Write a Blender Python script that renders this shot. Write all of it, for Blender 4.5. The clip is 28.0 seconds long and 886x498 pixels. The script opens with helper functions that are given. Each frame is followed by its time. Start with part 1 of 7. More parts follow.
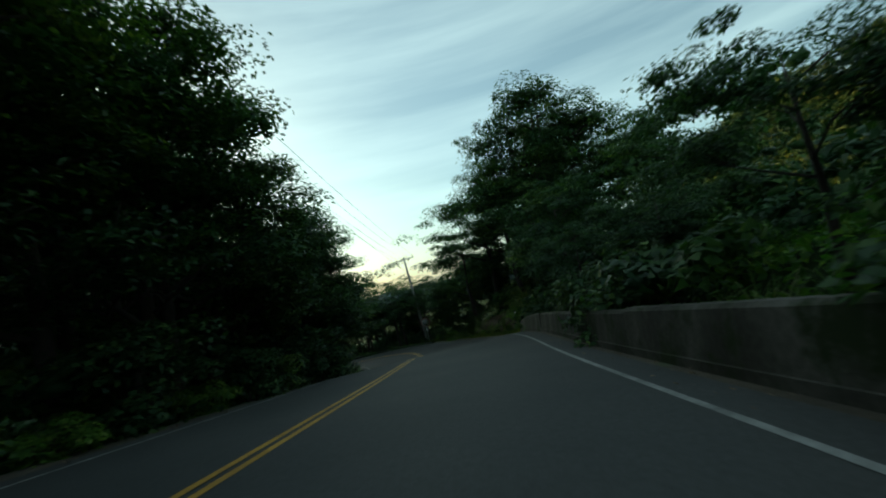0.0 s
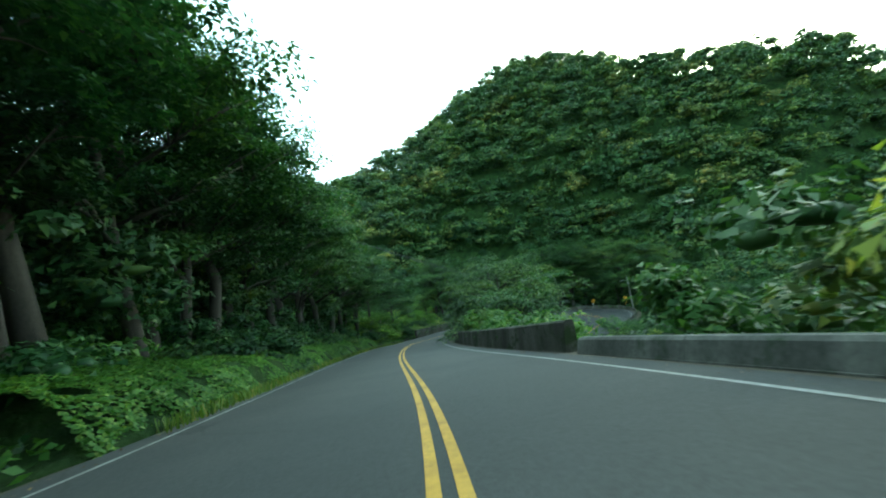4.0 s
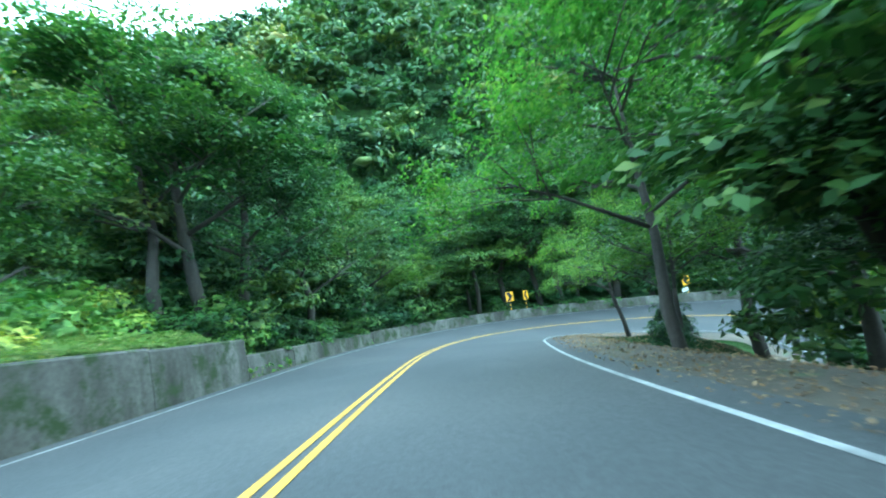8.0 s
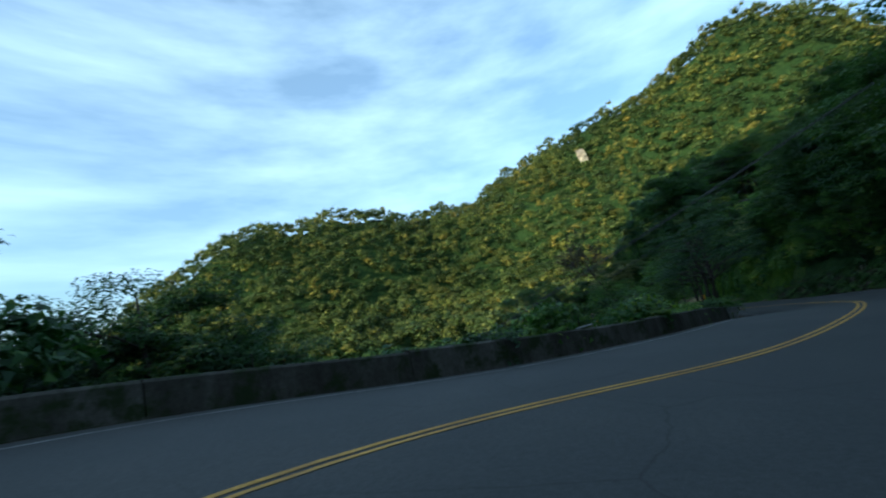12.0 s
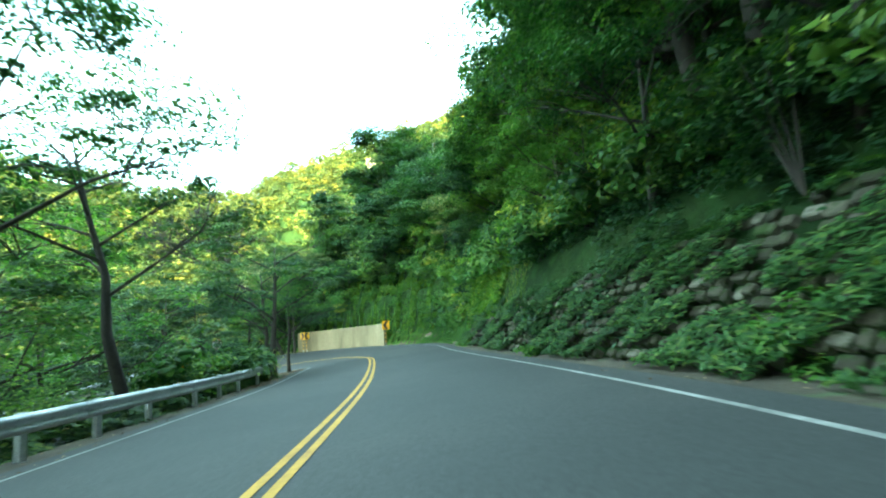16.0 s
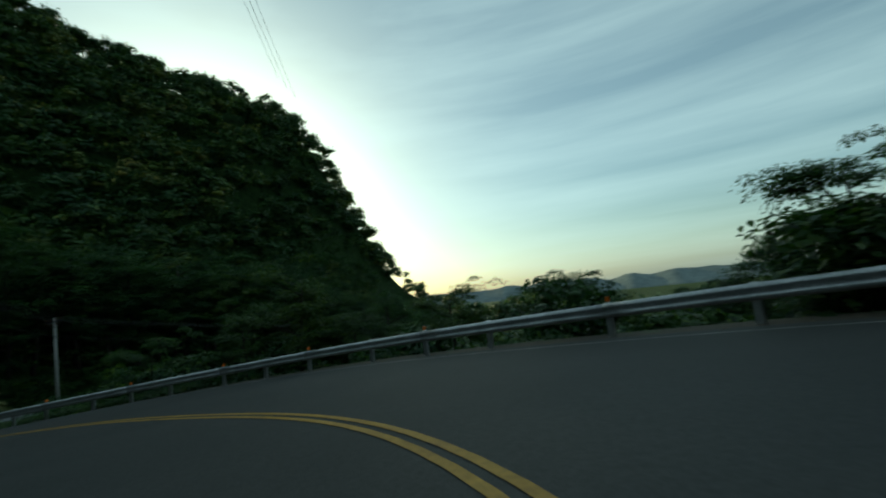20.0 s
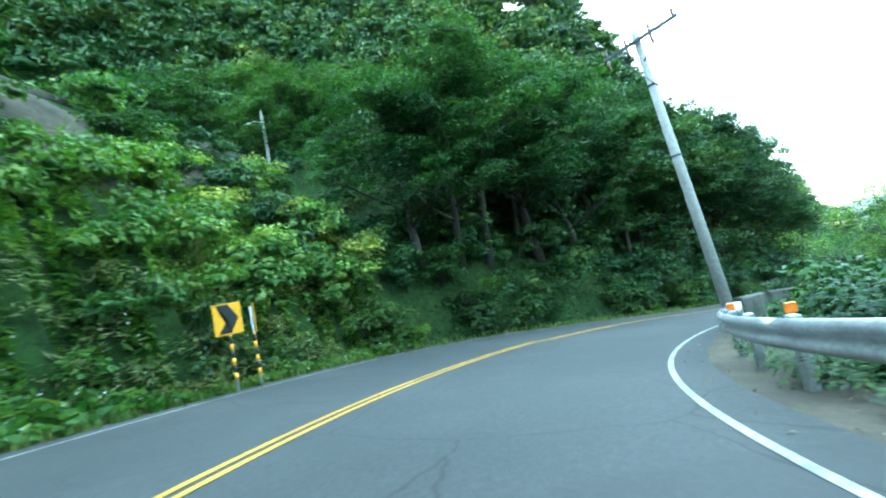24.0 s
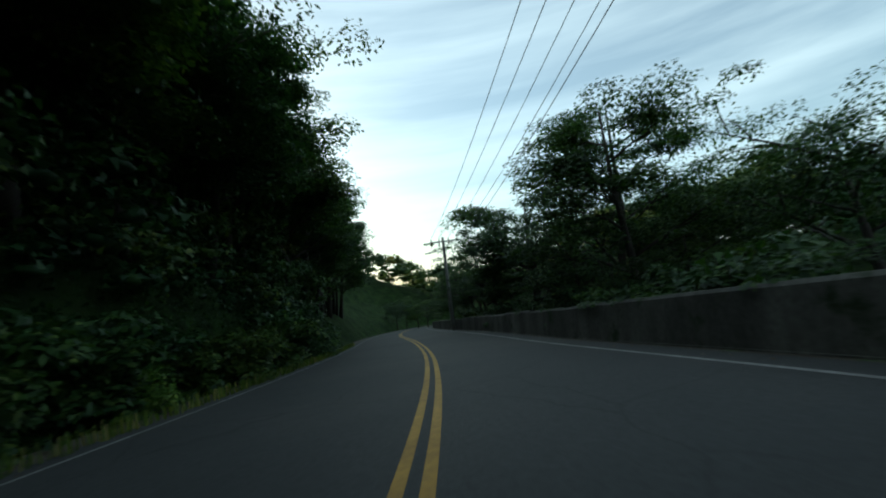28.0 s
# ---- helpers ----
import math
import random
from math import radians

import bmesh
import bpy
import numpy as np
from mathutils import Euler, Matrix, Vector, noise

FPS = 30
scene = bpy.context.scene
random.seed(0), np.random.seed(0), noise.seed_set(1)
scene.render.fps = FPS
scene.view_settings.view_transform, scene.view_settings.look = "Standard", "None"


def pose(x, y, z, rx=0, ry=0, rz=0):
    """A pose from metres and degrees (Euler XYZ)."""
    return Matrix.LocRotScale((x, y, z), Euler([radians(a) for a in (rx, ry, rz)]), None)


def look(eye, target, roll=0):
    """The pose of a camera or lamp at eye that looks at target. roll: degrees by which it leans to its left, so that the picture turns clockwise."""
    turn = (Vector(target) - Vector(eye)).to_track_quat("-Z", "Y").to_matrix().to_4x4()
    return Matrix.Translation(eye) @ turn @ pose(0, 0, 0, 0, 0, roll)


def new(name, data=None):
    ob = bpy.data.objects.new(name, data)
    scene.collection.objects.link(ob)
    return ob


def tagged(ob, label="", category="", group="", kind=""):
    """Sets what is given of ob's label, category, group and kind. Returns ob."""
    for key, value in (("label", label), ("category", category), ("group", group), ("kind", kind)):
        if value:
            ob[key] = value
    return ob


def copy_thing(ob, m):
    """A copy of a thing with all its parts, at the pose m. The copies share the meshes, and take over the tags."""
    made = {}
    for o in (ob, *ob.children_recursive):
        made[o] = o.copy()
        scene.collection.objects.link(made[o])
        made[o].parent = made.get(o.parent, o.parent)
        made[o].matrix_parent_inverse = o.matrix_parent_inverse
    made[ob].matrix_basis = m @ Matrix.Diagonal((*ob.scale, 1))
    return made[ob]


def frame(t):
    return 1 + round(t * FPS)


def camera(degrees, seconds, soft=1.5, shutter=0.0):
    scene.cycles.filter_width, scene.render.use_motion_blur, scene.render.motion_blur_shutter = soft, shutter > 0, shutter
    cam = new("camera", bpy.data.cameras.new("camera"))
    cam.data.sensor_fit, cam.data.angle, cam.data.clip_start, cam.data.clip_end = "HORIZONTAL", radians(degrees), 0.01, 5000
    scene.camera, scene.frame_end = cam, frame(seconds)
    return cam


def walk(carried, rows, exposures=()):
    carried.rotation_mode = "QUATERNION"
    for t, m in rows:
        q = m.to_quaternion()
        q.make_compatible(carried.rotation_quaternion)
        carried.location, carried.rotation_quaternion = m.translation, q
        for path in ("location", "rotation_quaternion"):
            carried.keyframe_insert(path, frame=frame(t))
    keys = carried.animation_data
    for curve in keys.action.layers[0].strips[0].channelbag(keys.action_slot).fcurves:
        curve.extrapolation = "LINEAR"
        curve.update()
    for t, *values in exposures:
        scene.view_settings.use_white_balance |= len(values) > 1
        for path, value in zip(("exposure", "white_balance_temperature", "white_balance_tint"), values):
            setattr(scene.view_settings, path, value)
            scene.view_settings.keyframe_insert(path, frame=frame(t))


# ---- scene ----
# camera: height of the lens over the road, and how it is turned against the car
LENS_HEIGHT, LENS_PITCH, LENS_ROLL = 1.0, 10.5, 8.7
# seconds, place, and turn (Euler XYZ, degrees)
PATH = [
    (0.00, 10.68, 7.08, 0.02, 94.12, 12.51, 12.00),
    (0.25, 9.95, 11.30, -0.44, 94.44, 11.51, 11.71),
    (0.50, 9.21, 15.58, -0.91, 94.72, 10.42, 11.58),
    (0.75, 8.40, 19.99, -1.39, 94.92, 9.29, 11.82),
    (1.00, 7.42, 24.55, -1.92, 95.06, 8.44, 12.72),
    (1.25, 6.19, 29.20, -2.57, 95.21, 8.12, 14.38),
    (1.50, 4.81, 33.65, -3.33, 95.52, 8.02, 16.42),
    (1.75, 3.38, 37.69, -4.13, 96.03, 7.86, 18.76),
    (2.00, 1.80, 41.34, -4.77, 96.52, 7.85, 22.52),
    (2.25, -0.07, 44.68, -5.15, 96.75, 8.22, 28.79),
    (2.50, -2.33, 47.70, -5.36, 96.70, 8.81, 37.24),
    (2.75, -5.04, 50.29, -5.59, 96.46, 9.30, 47.04),
    (3.00, -8.09, 52.33, -5.88, 96.11, 9.53, 57.39),
    (3.25, -11.34, 53.73, -6.19, 95.69, 9.44, 67.50),
    (3.50, -14.63, 54.61, -6.50, 95.29, 9.23, 76.39),
    (3.75, -17.89, 55.10, -6.81, 94.95, 9.08, 83.33),
    (4.00, -21.15, 55.30, -7.13, 94.70, 9.05, 88.27),
    (4.25, -24.51, 55.26, -7.48, 94.52, 9.10, 91.49),
    (4.50, -28.07, 55.07, -7.85, 94.42, 9.22, 93.27),
    (4.75, -31.90, 54.77, -8.25, 94.37, 9.37, 93.92),
    (5.00, -36.06, 54.42, -8.70, 94.37, 9.53, 93.73),
    (5.25, -40.57, 54.06, -9.17, 94.42, 9.68, 92.99),
    (5.50, -45.46, 53.76, -9.68, 94.49, 9.77, 91.99),
    (5.75, -50.69, 53.53, -10.22, 94.57, 9.82, 90.87),
    (6.00, -56.13, 53.41, -10.77, 94.58, 9.89, 89.42),
    (6.25, -61.65, 53.45, -11.33, 94.56, 9.97, 87.43),
    (6.50, -67.21, 53.75, -11.93, 94.87, 9.94, 84.97),
    (6.75, -72.79, 54.41, -12.55, 95.66, 9.69, 82.26),
    (7.00, -78.25, 55.38, -13.14, 96.33, 9.33, 79.54),
    (7.25, -83.45, 56.56, -13.64, 96.31, 8.99, 76.95),
    (7.50, -88.28, 57.83, -14.02, 95.86, 8.64, 74.52),
    (7.75, -92.73, 59.13, -14.31, 95.44, 8.27, 72.16),
    (8.00, -96.86, 60.49, -14.59, 95.25, 8.04, 69.65),
    (8.25, -100.74, 61.97, -14.89, 95.28, 8.08, 66.78),
    (8.50, -104.32, 63.62, -15.22, 95.28, 8.34, 63.48),
    (8.75, -107.54, 65.43, -15.54, 95.04, 8.67, 59.65),
    (9.00, -110.38, 67.36, -15.86, 94.51, 9.01, 54.95),
    (9.25, -112.89, 69.40, -16.20, 93.82, 9.35, 49.19),
    (9.50, -115.01, 71.57, -16.56, 93.16, 9.81, 42.60),
    (9.75, -116.70, 73.83, -16.91, 92.77, 10.48, 35.50),
    (10.00, -117.90, 76.06, -17.24, 92.91, 11.29, 27.81),
    (10.25, -118.59, 78.13, -17.52, 93.70, 12.02, 19.14),
    (10.50, -118.80, 80.03, -17.74, 95.00, 12.34, 8.67),
    (10.75, -118.56, 81.78, -17.89, 96.47, 12.07, -3.95),
    (11.00, -117.87, 83.36, -17.99, 97.56, 11.50, -17.64),
    (11.25, -116.82, 84.73, -18.09, 97.96, 10.98, -31.17),
    (11.50, -115.73, 85.86, -18.24, 98.06, 10.53, -44.50),
    (11.75, -114.79, 86.71, -18.45, 98.27, 10.10, -57.91),
    (12.00, -113.71, 87.21, -18.67, 98.38, 9.76, -71.39),
    (12.25, -112.18, 87.33, -18.86, 98.09, 9.59, -84.52),
    (12.50, -110.30, 87.03, -19.02, 97.59, 9.45, -96.44),
    (12.75, -108.27, 86.31, -19.17, 97.24, 9.22, -106.27),
    (13.00, -106.12, 85.26, -19.35, 97.24, 8.95, -113.57),
    (13.25, -103.82, 83.95, -19.54, 97.62, 8.73, -118.30),
    (13.50, -101.41, 82.49, -19.72, 98.03, 8.53, -120.94),
    (13.75, -98.96, 80.96, -19.88, 98.14, 8.25, -122.08),
    (14.00, -96.46, 79.41, -20.01, 97.93, 7.89, -122.00),
    (14.25, -93.86, 77.85, -20.15, 97.48, 7.46, -120.91),
    (14.50, -91.10, 76.31, -20.33, 96.92, 6.97, -118.95),
    (14.75, -88.14, 74.80, -20.56, 96.37, 6.46, -116.32),
    (15.00, -85.01, 73.40, -20.83, 95.94, 5.93, -113.16),
    (15.25, -81.77, 72.14, -21.10, 95.75, 5.40, -109.67),
    (15.50, -78.43, 71.11, -21.35, 95.91, 4.90, -106.00),
    (15.75, -74.98, 70.31, -21.59, 96.38, 4.52, -102.42),
    (16.00, -71.16, 69.65, -21.87, 96.85, 4.53, -99.29),
    (16.25, -66.84, 69.04, -22.19, 97.01, 5.03, -96.86),
    (16.50, -62.31, 68.54, -22.57, 96.87, 5.50, -94.93),
    (16.75, -57.90, 68.21, -22.93, 96.58, 5.51, -93.19),
    (17.00, -53.71, 68.03, -23.23, 96.19, 5.32, -91.64),
    (17.25, -49.74, 67.96, -23.46, 95.80, 5.27, -90.21),
    (17.50, -46.06, 68.01, -23.69, 95.60, 5.18, -88.47),
    (17.75, -42.74, 68.23, -23.97, 95.72, 4.89, -85.75),
    (18.00, -39.75, 68.66, -24.26, 95.93, 4.71, -81.27),
    (18.25, -37.04, 69.40, -24.53, 96.04, 4.96, -74.34),
    (18.50, -34.63, 70.53, -24.77, 96.19, 5.46, -64.68),
    (18.75, -32.58, 72.12, -25.01, 96.47, 5.90, -52.57),
    (19.00, -30.94, 74.14, -25.28, 96.48, 6.03, -39.20),
    (19.25, -29.78, 76.50, -25.57, 95.97, 5.84, -25.18),
    (19.50, -29.20, 79.06, -25.85, 95.57, 5.70, -9.03),
    (19.75, -29.30, 81.66, -26.09, 95.85, 5.87, 9.82),
    (20.00, -30.11, 84.09, -26.29, 96.39, 6.10, 27.84),
    (20.25, -31.60, 86.23, -26.48, 96.59, 6.13, 41.67),
    (20.50, -33.62, 88.03, -26.67, 96.44, 6.20, 52.48),
    (20.75, -35.99, 89.49, -26.88, 96.16, 6.62, 62.63),
    (21.00, -38.64, 90.55, -27.10, 95.83, 7.41, 72.59),
    (21.25, -41.54, 91.16, -27.35, 95.48, 8.41, 81.96),
    (21.50, -44.59, 91.32, -27.63, 95.14, 9.49, 90.27),
    (21.75, -47.73, 91.06, -27.93, 94.84, 10.48, 97.05),
    (22.00, -50.89, 90.45, -28.24, 94.61, 11.23, 101.84),
    (22.25, -54.06, 89.61, -28.58, 94.46, 11.60, 104.17),
    (22.50, -57.26, 88.77, -28.94, 94.42, 11.44, 103.60),
    (22.75, -60.52, 88.13, -29.32, 94.52, 10.84, 100.03),
    (23.00, -63.84, 87.82, -29.69, 94.74, 10.37, 94.17),
    (23.25, -67.21, 87.88, -30.02, 95.03, 10.49, 86.83),
    (23.50, -70.51, 88.38, -30.33, 95.24, 10.95, 78.36),
    (23.75, -73.63, 89.37, -30.65, 95.34, 11.32, 68.99),
    (24.00, -76.56, 90.90, -31.00, 95.64, 11.48, 59.16),
    (24.25, -79.27, 92.97, -31.35, 96.27, 11.49, 49.38),
    (24.50, -81.67, 95.51, -31.70, 96.61, 11.39, 40.05),
    (24.75, -83.67, 98.44, -32.05, 96.18, 11.16, 31.37),
    (25.00, -85.27, 101.83, -32.40, 95.54, 10.72, 23.19),
    (25.25, -86.50, 105.71, -32.79, 95.34, 10.08, 15.51),
    (25.50, -87.40, 109.95, -33.28, 95.36, 9.49, 9.03),
    (25.75, -88.02, 114.46, -33.87, 95.20, 9.16, 4.55),
    (26.00, -88.43, 119.29, -34.48, 95.00, 8.96, 2.47),
    (26.25, -88.73, 124.45, -35.01, 94.97, 8.68, 2.62),
    (26.50, -89.07, 129.79, -35.50, 95.05, 8.34, 3.95),
    (26.75, -89.57, 135.11, -35.98, 95.08, 8.01, 5.41),
    (27.00, -90.21, 140.39, -36.48, 95.06, 7.74, 6.76),
    (27.25, -90.97, 145.68, -36.99, 95.05, 7.52, 8.08),
    (27.50, -91.85, 150.97, -37.50, 95.06, 7.33, 9.47),
    (27.75, -92.88, 156.22, -38.00, 95.06, 7.18, 10.94),
    (28.00, -93.99, 161.45, -38.51, 95.06, 7.03, 12.46),
]
cam = camera(92.1, 28.0, soft=2.0, shutter=0.12)
walk(cam, [(r[0], pose(*r[1:])) for r in PATH], exposures=[
    (0.0, -0.1, 5850, -22), (1.2, 0.5, 5800, -20), (2.4, 1.25, 5800, -22), (3.5, 1.95, 5700, -27), (5.5, 3.5, 5700, -30), (8.0, 4.25, 5000, -20),
    (9.0, 4.2, 4950, -27), (9.8, 4.2, 5150, -28), (10.5, 3.5, 5700, -16), (11.1, 2.0, 6300, 4), (11.8, 0.4, 5100, -4), (12.6, 0.6, 4500, -17), (13.5, 0.9, 4400, -20),
    (15.5, 3.6, 5350, -30), (17.2, 3.4, 5600, -28), (18.6, 3.2, 5700, -27), (19.2, 1.45, 5800, -24), (19.8, -0.4, 5700, -24), (20.5, -0.6, 5700, -24),
    (22.5, 4.1, 5000, -20), (23.8, 4.0, 5000, -20), (24.6, 2.7, 5800, -17), (25.4, 1.5, 6000, -6), (26.2, 0.65, 5950, -6), (28.0, 0.25, 5850, -11)])

# ---------------------------------------------------------------- light
SUN_TURN, SUN_HEIGHT = 56.0, 14.5          # degrees left of +y, degrees over the horizon
world = bpy.data.worlds.new("sky")
scene.world = world
world.use_nodes = True
wt = world.node_tree
wt.nodes.clear()


def sky_world():
    n = wt.nodes
    sky = n.new("ShaderNodeTexSky")
    sky.sky_type, sky.sun_disc = "NISHITA", False
    sky.sun_elevation, sky.sun_rotation = radians(SUN_HEIGHT), radians(-SUN_TURN)
    sky.air_density, sky.dust_density, sky.ozone_density = 1.0, 2.0, 1.5
    co = n.new("ShaderNodeTexCoord")
    mp = n.new("ShaderNodeMapping")
    mp.inputs["Rotation"].default_value = (0, 0, radians(35))
    mp.inputs["Scale"].default_value = (0.45, 2.2, 7.0)
    no = n.new("ShaderNodeTexNoise")
    no.inputs["Scale"].default_value, no.inputs["Detail"].default_value, no.inputs["Roughness"].default_value = 1.7, 8, 0.54
    ramp = n.new("ShaderNodeValToRGB")
    ramp.color_ramp.elements[0].position, ramp.color_ramp.elements[0].color = 0.36, (0.26, 0.26, 0.26, 1)
    ramp.color_ramp.elements[1].position, ramp.color_ramp.elements[1].color = 0.80, (0.85, 0.85, 0.85, 1)
    mix = n.new("ShaderNodeMixRGB")
    mix.inputs[2].default_value = (11.0, 11.2, 11.4, 1)
    mul = n.new("ShaderNodeMath")
    mul.operation = "MULTIPLY"
    mul.inputs[1].default_value = 0.48
    bg, out = n.new("ShaderNodeBackground"), n.new("ShaderNodeOutputWorld")
    bg.inputs["Strength"].default_value = 0.15
    for a, b in ((co.outputs["Generated"], mp.inputs["Vector"]), (mp.outputs["Vector"], no.inputs["Vector"]), (no.outputs["Fac"], ramp.inputs["Fac"]),
                 (ramp.outputs["Color"], mul.inputs[0]), (mul.outputs[0], mix.inputs[0]), (sky.outputs["Color"], mix.inputs[1]),
                 (mix.outputs["Color"], bg.inputs["Color"]), (bg.outputs[0], out.inputs["Surface"])):
        wt.links.new(a, b)


sky_world()
sun_data = bpy.data.lights.new("sun", "SUN")
sun_data.energy, sun_data.angle, sun_data.color = 5.0, radians(0.6), (1.0, 0.76, 0.42)
sun = new("sun", sun_data)
sun.matrix_world = look((0, 0, 200), (math.sin(radians(SUN_TURN)) * 200, -math.cos(radians(SUN_TURN)) * 200, 200 - 200 * math.tan(radians(SUN_HEIGHT))))

# ---------------------------------------------------------------- materials
def material(name, rough=0.8, metal=0.0):
    m = bpy.data.materials.new(name)
    m.use_nodes = True
    b = m.node_tree.nodes["Principled BSDF"]
    b.inputs["Roughness"].default_value, b.inputs["Metallic"].default_value = rough, metal
    return m, m.node_tree, b


def noise_node(nt, scale, detail=6, rough=0.6, stretch=None, source="Object"):
    co, no = nt.nodes.new("ShaderNodeTexCoord"), nt.nodes.new("ShaderNodeTexNoise")
    no.inputs["Scale"].default_value, no.inputs["Detail"].default_value, no.inputs["Roughness"].default_value = scale, detail, rough
    if stretch:
        mp = nt.nodes.new("ShaderNodeMapping")
        mp.inputs["Scale"].default_value = stretch
        nt.links.new(co.outputs[source], mp.inputs[0])
        nt.links.new(mp.outputs[0], no.inputs["Vector"])
    else:
        nt.links.new(co.outputs[source], no.inputs["Vector"])
    return no


def ramp_node(nt, fac, stops):
    r = nt.nodes.new("ShaderNodeValToRGB")
    e = r.color_ramp.elements
    while len(e) < len(stops):
        e.new(0.5)
    for el, (p, c) in zip(e, stops):
        el.position, el.color = p, (*c, 1)
    nt.links.new(fac, r.inputs["Fac"])
    return r


def mixed(nt, fac, a, b, how="MIX"):
    x = nt.nodes.new("ShaderNodeMixRGB")
    x.blend_type = how
    for k, v in ((0, fac), (1, a), (2, b)):
        if hasattr(v, "links"):
            nt.links.new(v, x.inputs[k])
        elif k == 0:
            x.inputs[0].default_value = v
        else:
            x.inputs[k].default_value = (*v, 1)
    return x.outputs[0]


def bumped(nt, b, height, strength=0.4, distance=0.02):
    bp = nt.nodes.new("ShaderNodeBump")
    bp.inputs["Strength"].default_value, bp.inputs["Distance"].default_value = strength, distance
    nt.links.new(height, bp.inputs["Height"])
    nt.links.new(bp.outputs[0], b.inputs["Normal"])


def two_scale(name, dark, mid, light, big, small, rough=0.85, bump=0.4, distance=0.02, stretch=None, metal=0.0, over=None, gloss=0.5):
    """A surface with stains at one scale and grain at another."""
    m, nt, b = material(name, rough, metal)
    b.inputs["Specular IOR Level"].default_value = gloss
    n1, n2 = noise_node(nt, big, 5, 0.6, stretch), noise_node(nt, small, 8, 0.7)
    c1 = ramp_node(nt, n1.outputs["Fac"], ((0.3, dark), (0.5, mid), (0.72, light)))
    c2 = ramp_node(nt, n2.outputs["Fac"], ((0.3, (0.55, 0.55, 0.55)), (0.7, (1.25, 1.25, 1.25))))
    col = mixed(nt, 0.8, c1.outputs[0], c2.outputs[0], "MULTIPLY")
    if over:
        n3 = noise_node(nt, over[1], 7, 0.7)
        f = ramp_node(nt, n3.outputs["Fac"], ((over[2], (0, 0, 0)), (over[2] + 0.1, (1, 1, 1))))
        col = mixed(nt, f.outputs[0], col, over[0])
    nt.links.new(col, b.inputs["Base Color"])
    bumped(nt, b, n2.outputs["Fac"], bump, distance)
    return m


def leaf_material(name, dark, light, tip, back=0.35, crowns=None, patch=0.22):
    """Leaves: colour varies from leaf to leaf and from tree to tree, and some light comes through."""
    m, nt, b = material(name, 0.5)
    geo, info = nt.nodes.new("ShaderNodeNewGeometry"), nt.nodes.new("ShaderNodeObjectInfo")
    r = ramp_node(nt, geo.outputs["Random Per Island"], ((0.0, dark), (0.75, light), (1.0, tip)))
    tree = ramp_node(nt, info.outputs["Random"], ((0.0, (0.75, 0.85, 0.8)), (0.5, (1.0, 1.0, 1.0)), (1.0, (1.25, 1.1, 0.8))))
    col = mixed(nt, 1.0, r.outputs[0], tree.outputs[0], "MULTIPLY")
    drift = noise_node(nt, patch, 3, 0.5)
    col = mixed(nt, 1.0, col, ramp_node(nt, drift.outputs["Fac"], ((0.35, (0.62, 0.68, 0.66)), (0.65, (1.3, 1.22, 1.1)))).outputs[0], "MULTIPLY")
    if crowns:
        at = nt.nodes.new("ShaderNodeAttribute")
        at.attribute_name = "crown"
        col = mixed(nt, 1.0, col, ramp_node(nt, at.outputs["Fac"], crowns).outputs[0], "MULTIPLY")
    col = mixed(nt, 1.0, col, (1.0, 1.0, 1.35), "MULTIPLY")
    nt.links.new(col, b.inputs["Base Color"])
    b.inputs["Specular IOR Level"].default_value = 0.2
    tr = nt.nodes.new("ShaderNodeBsdfTranslucent")
    nt.links.new(mixed(nt, 1.0, col, (1.3, 1.5, 0.6), "MULTIPLY"), tr.inputs["Color"])
    ms = nt.nodes.new("ShaderNodeMixShader")
    ms.inputs[0].default_value = back
    nt.links.new(b.outputs[0], ms.inputs[1])
    nt.links.new(tr.outputs[0], ms.inputs[2])
    nt.links.new(ms.outputs[0], nt.nodes["Material Output"].inputs["Surface"])
    return m


def plain(name, colour, rough=0.6, metal=0.0, wear=(0.7, 1.15), scale=9):
    m, nt, b = material(name, rough, metal)
    n = noise_node(nt, scale, 6, 0.65)
    r = ramp_node(nt, n.outputs["Fac"], ((0.3, (wear[0],) * 3), (0.7, (wear[1],) * 3)))
    nt.links.new(mixed(nt, 1.0, colour, r.outputs[0], "MULTIPLY"), b.inputs["Base Color"])
    return m


